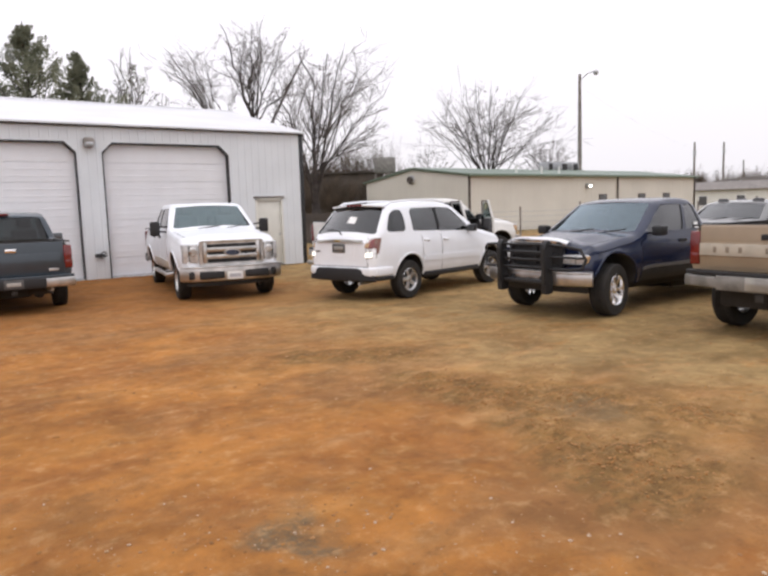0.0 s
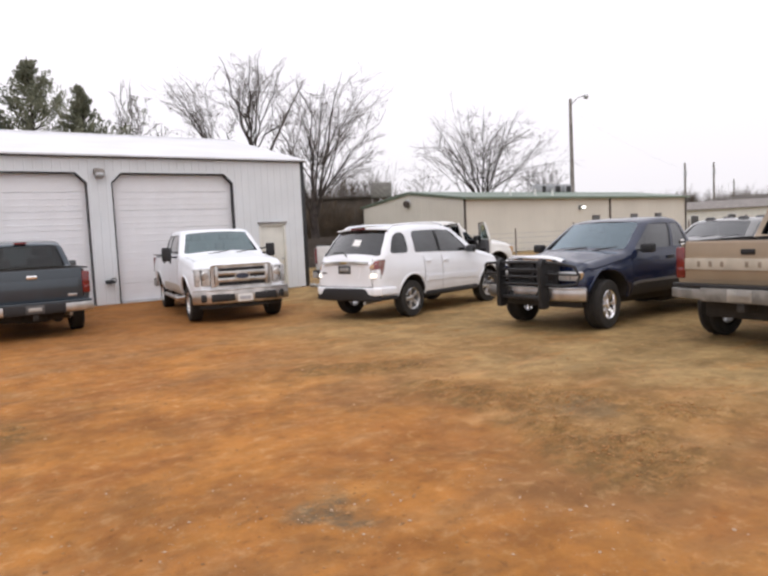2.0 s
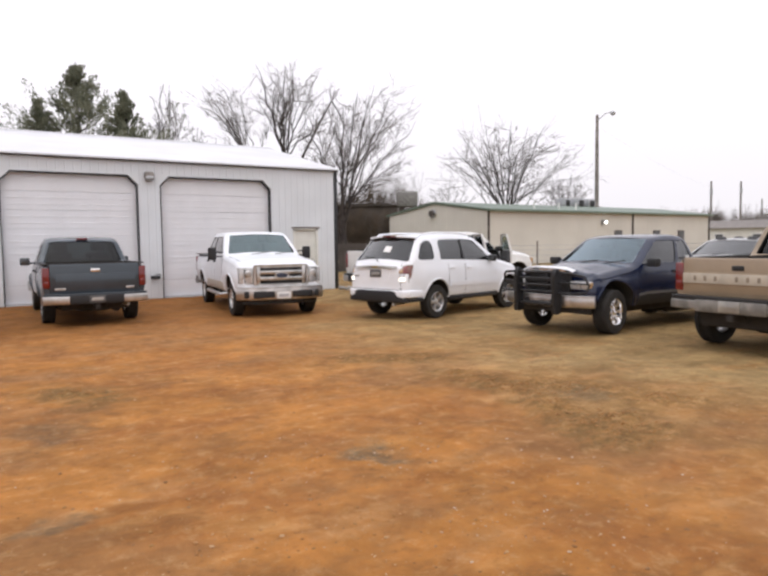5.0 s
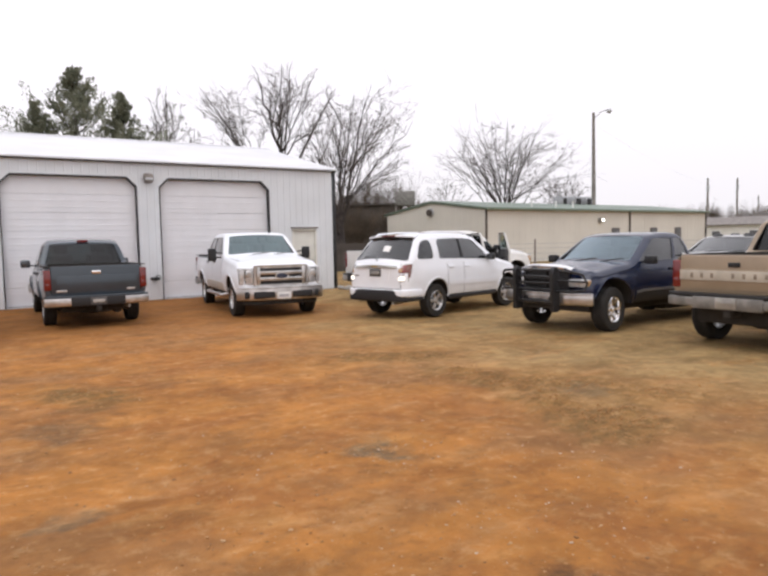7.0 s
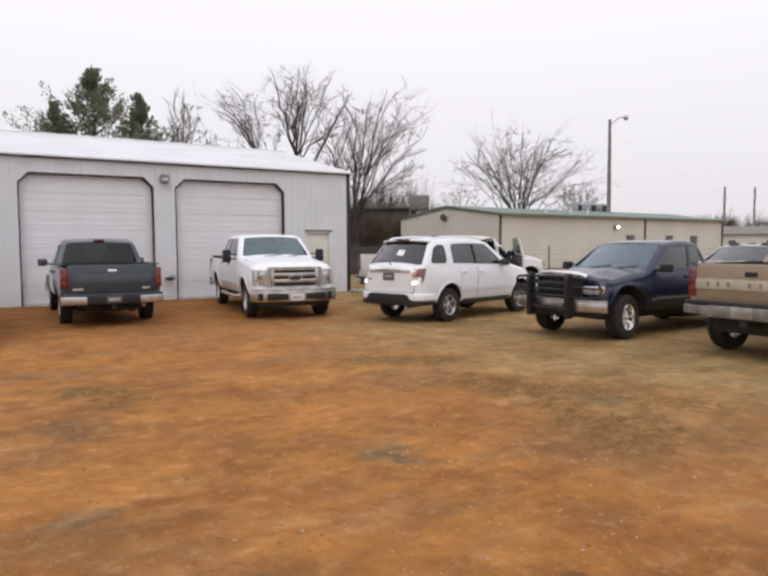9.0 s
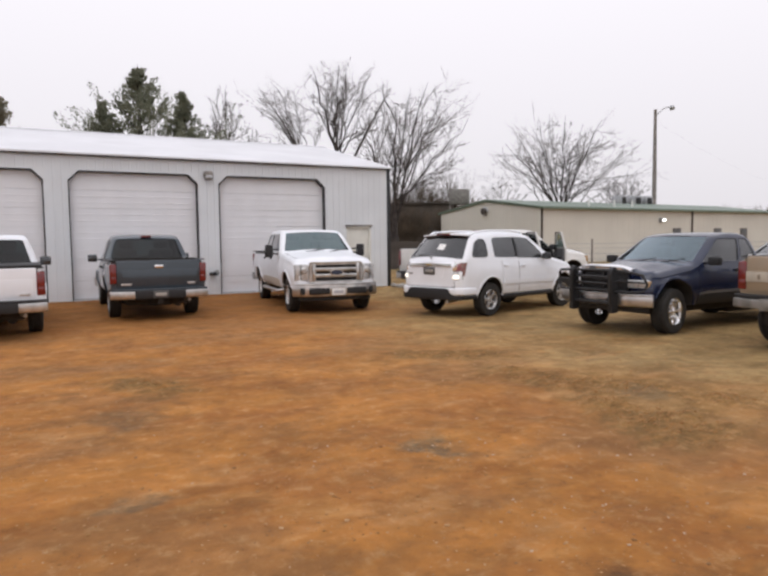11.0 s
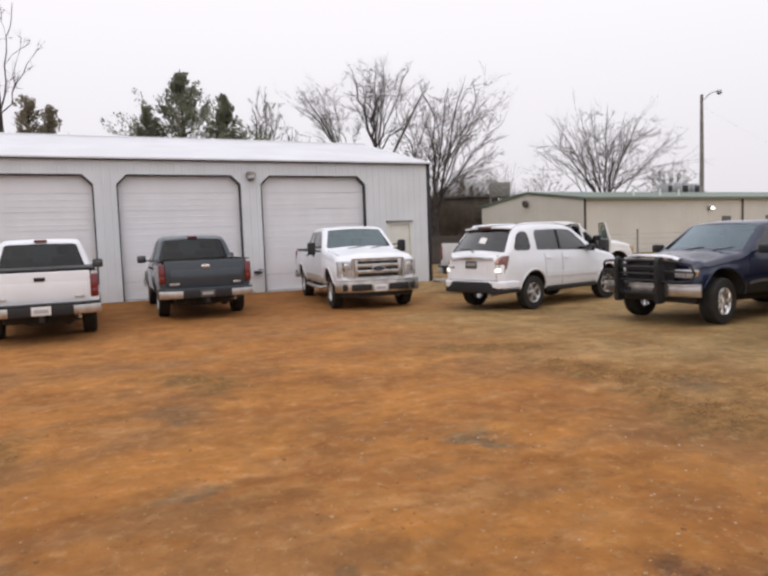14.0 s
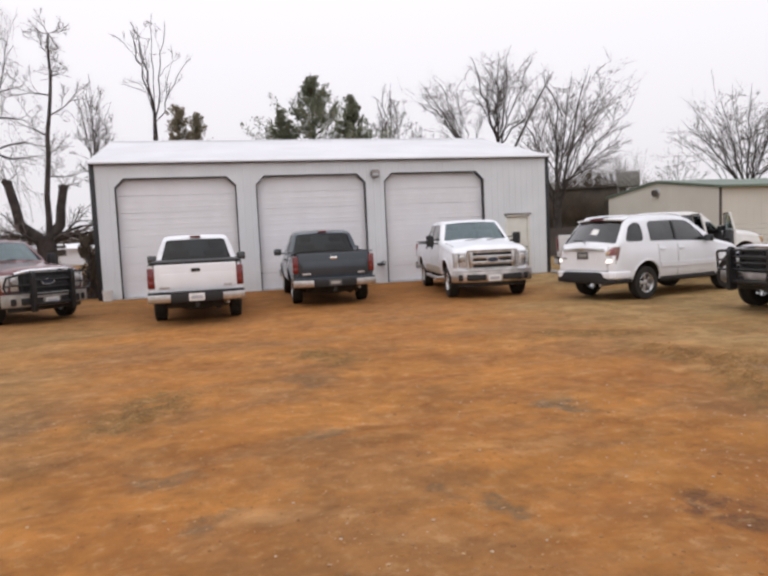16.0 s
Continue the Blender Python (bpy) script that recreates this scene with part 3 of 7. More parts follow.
def add_wheel(car, x, y, R, width, rim_mat, spokes, steer=0.0):
    """A wheel at the axle's end; y > 0 is the left side. Its outer face looks outwards."""
    s = 1 if y > 0 else -1
    pose_w = pose(x, y, R, 0, 0, steer + (0 if s > 0 else 180))
    rr = R * 0.575
    hub = part("wheel", lathe([(0, width * 0.10), (rr * 0.62, width * 0.10), (rr * 0.62, -width * 0.05), (0.05, -width * 0.05), (0.05, -width * 1.3), (0, -width * 1.3)], 20), M["chassis"], car, "", pose_w)
    w = width / 2
    prof = [(rr, -w * 0.86), (rr + 0.02, -w * 0.98), (rr + (R - rr) * 0.45, -w), (R * 0.955, -w * 0.93), (R * 0.99, -w * 0.78), (R, -w * 0.55)]
    for k in (-0.3, 0.0, 0.3):
        prof += [(R, w * (k - 0.08)), (R - 0.012, w * (k - 0.05)), (R - 0.012, w * (k + 0.05)), (R, w * (k + 0.08))]
    prof += [(R, w * 0.55), (R * 0.99, w * 0.78), (R * 0.955, w * 0.93), (rr + (R - rr) * 0.45, w), (rr + 0.02, w * 0.98), (rr, w * 0.86)]
    part("tyre", lathe(prof, 36), M["rubber"], hub)
    bm = lathe([(rr * 1.01, -w * 0.8), (rr * 0.93, -w * 0.75), (rr * 0.90, w * 0.2), (rr * 0.95, w * 0.78), (rr * 1.03, w * 0.90), (rr * 1.0, w * 0.94), (rr * 0.93, w * 0.84), (rr * 0.88, w * 0.35), (rr * 0.86, w * 0.1)], 32)
    lathe([(rr * 0.30, w * 0.35), (rr * 0.30, w * 0.62), (rr * 0.22, w * 0.72), (rr * 0.12, w * 0.74), (rr * 0.10, w * 0.82), (0, w * 0.84)], 20, bm)
    for k in range(spokes):
        a = 2 * math.pi * k / spokes
        b = rbox((rr * 0.2, w * 0.36, -rr * (0.62 / spokes + 0.03)), (rr * 0.94, w * 0.66, rr * (0.62 / spokes + 0.03)), 0.015)
        for v in b.verts:
            if v.co.x > rr * 0.6:
                v.co.y += w * 0.06
                v.co.z *= 1.25
        moved(b, Matrix.Rotation(a, 4, "Y"))
        join(bm, b)
    part("rim", bm, rim_mat, hub)


class Cab:
    """The glazed part of a vehicle: where its four sides stand, the tools that open it, and its panes."""

    def __init__(self, shell, z0, z1, xr, xf, rake_r, rake_f, wb, wt, side_windows, rear_window, front_window):
        self.shell, self.z0, self.z1, self.xr, self.xf, self.rake_r, self.rake_f, self.wb, self.wt = shell, z0, z1 - 0.07, xr, xf, rake_r, rake_f, wb, wt
        self.side_windows = [[self.side_point(*p) for p in w] for w in side_windows]
        self.rear_window, self.front_window = rear_window, front_window

    def side_point(self, u, v):
        xr, xf = self.xr + self.shell.bow[0], self.xf - self.shell.bow[1]
        lo, hi = xr + (xf - xr) * u, xr + self.rake_r + (xf - self.rake_f - xr - self.rake_r) * u
        return lo + (hi - lo) * v, self.z0 + (self.z1 - self.z0) * v

    def end_point(self, front, u, v, depth):
        """A point of the windshield or rear window: u across from -1 to 1, v up, depth inwards."""
        way = 1 if front else -1
        base, rake = (self.xf, self.rake_f) if front else (self.xr, self.rake_r)
        h = self.z1 - self.z0
        n = Vector((way * h, 0, rake)).normalized()
        bow = self.shell.bow[1 if front else 0]
        p = Vector((base - way * (rake * v + bow * u * u), u * (self.wb + (self.wt - self.wb) * v), self.z0 + h * v + self.shell.crown * (1 - u * u)))
        return p - n * depth

    def tools(self, open_sides="LR"):
        flanks = bmesh.new()
        for s in (1, -1):
            if ("L" if s > 0 else "R") in open_sides:
                for w in self.side_windows:
                    slab(w, [], lambda u, v, d: Vector((u, s * (0.42 + d), v)), 0.9, flanks)
        ends = [slab(w, [], lambda u, v, d: self.end_point(front, 2 * u - 1, v, d - 0.20), 0.38) for front, w in ((True, self.front_window), (False, self.rear_window))]
        zr = self.z1 - 0.035
        room = bmesh.new()
        bmesh.ops.create_cube(room, size=1)
        for v in room.verts:
            up, fore = v.co.z > 0, v.co.x > 0
            x = (self.xf - self.rake_f - 0.10 if up else self.xf - 0.22) if fore else (self.xr + self.rake_r + 0.08 if up else self.xr + 0.14)
            v.co = Vector((x, (1 if v.co.y > 0 else -1) * ((self.wt if up else self.wb) - 0.085), zr if up else self.z0 - 0.30))
        return [(room, M["seat"]), (flanks, M["plastic"])] + [(e, M["plastic"]) for e in ends]

    def panes(self, car, side_glass, rear_glass, sides="LR", shield="mid_glass"):
        for s in (1, -1):
            if ("L" if s > 0 else "R") not in sides:
                continue
            for w in self.side_windows:
                part("window", bent_plate(w, lambda x, z, d: Vector((x, s * (self.shell.wide(x, z) - 0.012 - d), z)), 0.005, 0.12), side_glass, car)
        for front, w, name, mat in ((True, self.front_window, "windshield", M[shield]), (False, self.rear_window, "rear_window", rear_glass)):
            us, vs = [p[0] for p in w], [p[1] for p in w]
            part(name, grid_plate(lambda u, v, d: self.end_point(front, 2 * (min(us) + (max(us) - min(us)) * u) - 1, min(vs) + (max(vs) - min(vs)) * v, 0.014 + d), 10, 6, 0.005), mat, car)


def bent_plate(outline, place, thick, step):
    """A thin plate with a flat (u, v) outline, cut fine and then bent by place(u, v, depth)."""
    bm = bmesh.new()
    bm.faces.new([bm.verts.new((u, v, 0)) for u, v in outline])
    for axis in (0, 1):
        lo, hi = min(p[axis] for p in outline), max(p[axis] for p in outline)
        n = max(2, int((hi - lo) / step))
        for k in range(1, n):
            at = [0.0, 0.0, 0.0]
            at[axis] = lo + (hi - lo) * k / n
            bmesh.ops.bisect_plane(bm, geom=bm.verts[:] + bm.edges[:] + bm.faces[:], plane_co=at, plane_no=(1 - axis, axis, 0))
    ex = bmesh.ops.extrude_face_region(bm, geom=bm.faces[:])
    back = {v for v in ex["geom"] if isinstance(v, bmesh.types.BMVert)}
    for v in bm.verts:
        v.co = place(v.co.x, v.co.y, thick if v in back else 0.0)
    return bm


def grid_plate(place, nu, nv, thick):
    """A thin curved plate: place(u, v, depth) with u and v from 0 to 1."""
    bm = bmesh.new()
    a, b = [[[bm.verts.new(place(i / nu, j / nv, d)) for j in range(nv + 1)] for i in range(nu + 1)] for d in (0.0, thick)]
    for i in range(nu):
        for j in range(nv):
            bm.faces.new((a[i][j], a[i + 1][j], a[i + 1][j + 1], a[i][j + 1]))
            bm.faces.new((b[i][j], b[i][j + 1], b[i + 1][j + 1], b[i + 1][j]))
        bm.faces.new((a[i][0], b[i][0], b[i + 1][0], a[i + 1][0]))
        bm.faces.new((a[i][nv], a[i + 1][nv], b[i + 1][nv], b[i][nv]))
    for j in range(nv):
        bm.faces.new((a[0][j], a[0][j + 1], b[0][j + 1], b[0][j]))
        bm.faces.new((a[nu][j], b[nu][j], b[nu][j + 1], a[nu][j + 1]))
    return bm


def add_seats(car, rows, z):
    for x, tilt in rows:
        for y in (0.42, -0.42):
            bm = rbox((-0.08, -0.24, -0.25), (0.08, 0.24, 0.36), 0.06, 3)
            rbox((-0.06, -0.13, 0.40), (0.05, 0.13, 0.60), 0.05, 3, bm)
            rbox((-0.015, -0.07, 0.3), (0.015, -0.05, 0.45), 0.0, 2, bm)
            rbox((-0.015, 0.05, 0.3), (0.015, 0.07, 0.45), 0.0, 2, bm)
            part("seat", bm, M["seat"], car, "", pose(x, y, z, 0, tilt, 0))


def add_mirror(car, x, y, z, size, mat, arm=0.12):
    s = 1 if y > 0 else -1
    w, h, d = size
    bm = rbox((x - d / 2, min(y + s * arm, y + s * (arm + w)), z - h / 2), (x + d / 2, max(y + s * arm, y + s * (arm + w)), z + h / 2), 0.035, 3)
    tube([(x, y - s * 0.03, z - h * 0.25), (x, y + s * (arm + 0.03), z - h * 0.2)], 0.02, 8, bm)
    if h > 0.25:
        tube([(x, y - s * 0.03, z + h * 0.1), (x, y + s * (arm + 0.03), z + h * 0.15)], 0.016, 8, bm)
    mm = part("side_mirror", bm, mat, car)
    part("mirror_glass", rbox((x - d / 2 - 0.004, min(y + s * (arm + 0.015), y + s * (arm + w - 0.015)), z - h / 2 + 0.02), (x - d / 2 + 0.004, max(y + s * (arm + 0.015), y + s * (arm + w - 0.015)), z + h / 2 - 0.02), 0.003), M["mirror"], mm)


def plate(car, x, y, z, facing, mat, w=0.31, h=0.155):
    p = part("number_plate", rbox((x - 0.006, y - w / 2, z - h / 2), (x + 0.006, y + w / 2, z + h / 2), 0.003), mat, car)
    bar = M["plate_bar"] if mat is M["plate"] else M["steel"]
    part("plate_bar", rbox((x + facing * 0.005, y - w * 0.36, z - h * 0.22), (x + facing * 0.009, y + w * 0.36, z + h * 0.2), 0.002), bar, p)


def cross_bar(x, hw, z, section, sweep_back, n=12):
    """A bar across the vehicle, bowed so that its ends lie sweep_back behind its middle (negative: at the tail)."""
    pts = [(x - sweep_back * (2 * k / n - 1) ** 4, hw * (2 * k / n - 1), z) for k in range(n + 1)]
    return sweep(pts, section)


def wrap_bar(x, x1, hw, z, section):
    """A bar that runs along the tail and round both corners up to x1."""
    half = [(x1, hw, z), (x + 0.24, hw, z), (x + 0.10, hw * 0.965, z), (x + 0.03, hw * 0.86, z), (x, hw * 0.6, z), (x - 0.015, 0.0, z)]
    return sweep(half + [(a, -b, c) for a, b, c in half[-2::-1]], section)


def wheel_tools(P):
    tools = bmesh.new()
    hw = P["W"] / 2
    for x in (0.0, P["wb"]):
        for s in (1, -1):
            b = bmesh.new()
            bmesh.ops.create_cone(b, cap_ends=True, segments=32, radius1=P["arch"], radius2=P["arch"], depth=0.60)
            moved(b, Matrix.Translation((x, s * (hw - 0.09), P["R"] + P.get("arch_up", 0.06))) @ Matrix.Rotation(math.pi / 2, 4, "X"))
            join(tools, b)
    return tools


def body_part(car, shell, P, paint, cab_tools, cavity=None, extra=()):
    tools = [(wheel_tools(P), M["chassis"])] + cab_tools
    if cavity:
        tools.append((rbox(*cavity), M["chassis"]))
    for lo, hi in extra:
        tools.append((rbox(lo, hi), M["seat"]))
    hw = P["W"] / 2
    body = part("body", carve(shell.mesh(), paint, tools), paint, car)
    for x in (0.0, P["wb"]):
        for s in (1, -1):
            pts = []
            for k in range(15):
                a = math.radians(-8 + 196 * k / 14)
                z = P["R"] + P.get("arch_up", 0.06) + (P["arch"] + 0.015) * math.sin(a)
                xx = x + (P["arch"] + 0.015) * math.cos(a)
                h = shell.half(xx)
                yy = next((p[0] + (q[0] - p[0]) * (z - p[1]) / max(1e-6, q[1] - p[1]) for p, q in zip(h[1:], h[2:]) if p[1] <= z <= q[1]), h[2][0])
                pts.append((xx, s * (yy - 0.004), max(z, h[0][1] + 0.01)))
            part("wheel_arch", tube(pts, P.get("lip", 0.022), 6), paint, body)
    part("chassis", join(rbox((-P["ro"] * 0.85, -hw + 0.34, P["R"] * 0.84), (P["wb"] + 0.3, hw - 0.34, shell.at(1.5)[1] + 0.03), 0.05),
                         join(rbox((-0.07, -hw + 0.3, P["R"] - 0.09), (0.07, hw - 0.3, P["R"] + 0.09), 0.04), rbox((P["wb"] - 0.06, -hw + 0.3, P["R"] - 0.07), (P["wb"] + 0.06, hw - 0.3, P["R"] + 0.07), 0.04))), M["chassis"], car)
    # unseen underbody parts, added so that less light reaches the ground below
    zc = P["R"] * 0.84
    part("fuel_tank", rbox((0.55, 0.05, zc - 0.10), (1.55, hw - 0.38, zc + 0.12), 0.06, 3), M["chassis"], car)
    part("rear_axle", join(tube([(0, -hw + 0.3, P["R"]), (0, hw - 0.3, P["R"])], 0.075, 10), rbox((-0.17, -0.16, P["R"] - 0.17), (0.17, 0.16, P["R"] + 0.15), 0.08, 3)), M["chassis"], car)
    part("muffler", tube([(-P["ro"] * 0.25, -0.42, zc + 0.02), (-P["ro"] * 0.75, -0.42, zc + 0.03)], 0.10, 12), M["chassis"], car)
    return body


def add_doors(car, shell, spans, paint, sides, handle_mat, v=(0.05, 0.97)):
    for s in sides:
        for x0, x1 in spans:
            part("door_gap", side_patch(shell, x0 - 0.007, x1 + 0.007, v[0] - 0.012, v[1], 0.002, s, 0.01), M["chassis"], car)
            d = part("door", side_patch(shell, x0, x1, v[0], v[1], 0.006, s), paint, car)
            p = shell.side(x0 + 0.13, 0.80)
            part("handle", rbox((p.x - 0.09, min(s * (p.y - 0.01), s * (p.y + 0.035)), p.z - 0.025), (p.x + 0.09, max(s * (p.y - 0.01), s * (p.y + 0.035)), p.z + 0.025), 0.012), handle_mat, d)


def add_wheels(car, P, rim, spokes, steer=0.0):
    y = P["W"] / 2 - P.get("tuck", 0.04) - P["tw"] / 2
    for s in (1, -1):
        add_wheel(car, 0.0, s * y, P["R"], P["tw"], rim, spokes)
        add_wheel(car, P["wb"], s * y, P["R"], P["tw"], rim, spokes, steer)


def pickup(m, label, P, group=""):
    """A full-size pickup: nose, cab, bed with tailgate, bumpers, lamps, wheels. P holds sizes and looks."""
    car = thing("pickup_truck", m, label, "pickup truck", group)
    paint = M[P["paint"]]
    hw, wb, ro, fo = P["W"] / 2, P["wb"], P["ro"], P["fo"]
    zb, belt, rail, hood, nose = P["zb"], P["belt"], P["rail"], P["hood"], P["nose"]
    cr, cf = P["cab"]
    xn = wb + fo - 0.14
    gh = P["house"]
    fw = P.get("fw", 0.985)
    roof = P["roof"] - 0.03
    shell = Shell([(-ro, hw * 0.965), (-ro + 0.10, hw * 0.985), (-0.4, hw), (cf, hw * 0.99), (wb - 0.2, hw * fw), (xn - 0.34, hw * fw * 0.99), (xn - 0.16, hw * 0.945), (xn - 0.05, hw * 0.88), (xn, hw * 0.82)],
                  [(-ro, zb + 0.12), (-ro + 0.15, zb + 0.06), (-0.5, zb), (wb + 0.3, zb), (xn, zb + 0.06)],
                  [(-ro, rail), (cr - 0.05, rail), (cr + gh[0], roof - 0.05), (cr + gh[0] + 0.25, roof), (cf - gh[1] - 0.35, roof), (cf - gh[1], roof - 0.05), (cf + 0.02, belt + 0.015), (cf + 0.3, belt - 0.02), (wb + 0.1, hood), (xn - 0.25, hood - 0.04), (xn - 0.06, nose - 0.01), (xn, nose - 0.09)],
                  [(-ro, rail - 0.05), (cr - 0.1, rail - 0.05), (cr + 0.3, belt), (cf, belt), (xn, belt)], (cr + cf - gh[1]) / 2, 0.31, (0.03, 0.10), 0.022, P.get("bulge", 0.03), cf - 0.02, [(0.0, 0.02), (wb, 0.03)], 0.045, 0.075)
    bed_lo, bed_hi = (-ro - 0.05, -hw + 0.13, zb + 0.28), (cr - 0.10, hw - 0.13, rail + 0.3)
    extra = P.get("extra", ())
    cab = Cab(shell, belt - 0.005, P["roof"], cr, cf, gh[0], gh[1] - 0.02, hw * 0.93, hw * 0.775, [rounded(w, 0.035) for w in P["windows"]],
              rounded([(0.05, 0.10), (0.95, 0.10), (0.93, 0.90), (0.07, 0.90)], 0.06), rounded([(0.05, 0.06), (0.95, 0.06), (0.93, 0.95), (0.07, 0.95)], 0.06))
    body_part(car, shell, P, paint, cab.tools(P.get("sides", "LR")), (bed_lo, bed_hi), extra)

    # tailgate, lamps and rear bumper
    tg0 = zb + 0.20
    gate = part("tailgate", rbox((-ro - 0.015, -hw + 0.15, tg0), (-ro + 0.06, hw - 0.15, rail + 0.005), 0.02, 3), paint, car)
    part("tailgate_panel", rbox((-ro - 0.0195, -hw + 0.22, tg0 + 0.05), (-ro - 0.008, hw - 0.26, rail - 0.19), 0.015, 3), paint, gate)
    part("tailgate_handle", rbox((-ro - 0.035, -0.09, rail - 0.16), (-ro - 0.01, 0.09, rail - 0.09), 0.012), M[P.get("tg_handle", "plastic")], gate)
    if P.get("stripe"):
        sp = part("stripe", rbox((-ro - 0.034, -hw + 0.16, rail - 0.36), (-ro - 0.012, hw - 0.16, rail - 0.21), 0.004), M["p_stripe"], gate)
        for k in range(9):
            if k != 3:
                y = hw - 0.36 - k * 0.16
                part("worn_lettering", rbox((-ro - 0.037, y - 0.022, rail - 0.32), (-ro - 0.03, y + 0.022, rail - 0.25), 0.002), M["worn_letter"], sp)
    if P.get("badge"):
        for y, w in ((-hw + 0.34, 0.16), (hw - 0.34, 0.20)):
            part("badge", rbox((-ro - 0.034, y - w / 2, tg0 + 0.08), (-ro - 0.022, y + w / 2, tg0 + 0.125), 0.004), M["chrome"], gate)
    if P.get("centre_badge"):
        part("badge", slab(rounded([(-0.08, 0.02), (0, -0.05), (0.08, 0.02), (0.05, 0.06), (-0.05, 0.06)], 0.03), [], lambda u, v, d: Vector((-ro - 0.04 + d, u, rail - 0.13 + v)), 0.02), M["plate_dark"], gate)
    lamp_h = 0.42
    for s in (1, -1):
        lo = (-ro - 0.02, min(s * (hw - 0.155), s * (hw * 0.985)), rail - 0.06 - lamp_h)
        hi = (-ro + 0.10, max(s * (hw - 0.155), s * (hw * 0.985)), rail - 0.06)
        tl = part("tail_lamp", rbox(lo, hi, 0.025, 3), M["red_lens"], car)
        part("reverse_lens", rbox((-ro - 0.024, lo[1] + 0.025, lo[2] + 0.06), (-ro - 0.01, hi[1] - 0.025, lo[2] + 0.15), 0.006), M["red_lens"], tl)
    part("tail_rail", rbox((-ro + 0.0, -hw + 0.16, rail - 0.004), (-ro + 0.05, hw - 0.16, rail + 0.018), 0.008), paint if P.get("stripe") else M["plastic"], gate)
    if P.get("tonneau"):
        part("bed_cover", rbox((-ro + 0.01, -hw + 0.06, rail + 0.012), (cr - 0.08, hw - 0.06, rail + 0.062), 0.02, 3), M["plastic"], car, "black bed cover")
    for s in (1, -1):
        part("bed_rail_cap", rbox((-ro + 0.02, min(s * (hw - 0.13), s * (hw - 0.03)), rail - 0.004), (cr - 0.1, max(s * (hw - 0.13), s * (hw - 0.03)), rail + 0.02), 0.01), M["plastic"] if P.get("caps", True) else paint, car)
    bz = zb + 0.08
    bumper = part("rear_bumper", cross_bar(-ro - 0.13, hw * 0.97, bz + 0.0, rect(0.17, P.get("rear_h", 0.17), 0.03), -0.12), M[P.get("rear_mat", "chrome")], car)
    part("bumper_step", cross_bar(-ro - 0.125, hw * 0.96, bz + 0.105, rect(0.165, 0.05, 0.012), -0.12), M[P.get("step_mat", "plastic")], bumper)
    part("plate_recess", rbox((-ro - 0.222, -0.52, bz - 0.088), (-ro - 0.16, 0.52, bz + 0.088), 0.012), M[P.get("recess_mat", "plastic")], bumper)
    plate(car, -ro - 0.228, 0.0, bz + 0.01, -1, M[P.get("rear_plate", "plate")])
    part("hitch", join(rbox((-ro - 0.20, -0.05, bz - 0.20), (-ro + 0.3, 0.05, bz - 0.10), 0.01), tube([(-ro - 0.17, 0, bz - 0.14), (-ro - 0.17, 0, bz - 0.05)], 0.025)), M["chassis"], car)
    part("exhaust_pipe", tube([(-ro + 0.4, -0.5, zb - 0.05), (-ro - 0.02, -0.62, zb - 0.06)], 0.035, 10), M["steel"], car)

    # unseen spare tyre, added to darken the gap under the bed
    spare = moved(lathe([(0.16, -0.09), (0.30, -0.12), (0.35, -0.10), (0.37, 0.0), (0.35, 0.10), (0.30, 0.12), (0.16, 0.09), (0.16, -0.09)], 24), Matrix.Translation((-ro + 0.46, 0.0, zb - 0.07)) @ Matrix.Rotation(math.pi / 2, 4, "X"))
    part("spare_tyre", spare, M["rubber"], car)

    # cab
    cab.panes(car, M[P.get("side_glass", "dark_glass")], M["dark_glass"], P.get("sides", "LR"), P.get("shield", "mid_glass"))
    part("roof_lamp", rbox((cr + gh[0] - 0.06, -0.12, P["roof"] - 0.078), (cr + gh[0] + 0.06, 0.12, P["roof"] - 0.03), 0.015), M["red_lens"], car, "red high brake lamp")
    add_doors(car, shell, P["doors"], paint, P.get("door_sides", (1, -1)), M["plastic"])
    add_seats(car, P["seats"], belt - 0.05)
    part("steering_wheel", moved(lathe([(0.19, -0.012), (0.205, 0.0), (0.19, 0.012), (0.175, 0.0), (0.19, -0.012)], 20), Matrix.Translation((cf - 0.75, 0.42, belt + 0.02)) @ Matrix.Rotation(radians(65), 4, "Z") @ Matrix.Rotation(radians(0), 4, "X")), M["plastic"], car)
    part("dashboard", rbox((cf - 0.62, -hw + 0.14, belt - 0.03), (cf - 0.12, hw - 0.14, belt + 0.06), 0.04), M["plastic"], car)
    for s in (1, -1):
        add_mirror(car, cf - 0.30, s * hw * 0.93, belt + P.get("mirror_z", P["mirror"][1] * 0.45), P["mirror"], M[P.get("mirror_mat", "plastic")], P.get("arm", 0.10))
    for y in (0.25, -0.35):
        part("wiper", tube([(cf + 0.08, y, belt + 0.03), (cf - 0.03, y + 0.5, belt + 0.10)], 0.012, 6), M["plastic"], car)

    front_end(car, shell, P, xn, hw, paint)
    add_wheels(car, P, M[P.get("rim", "alloy")], P.get("spokes", 5), P.get("steer", 0.0))
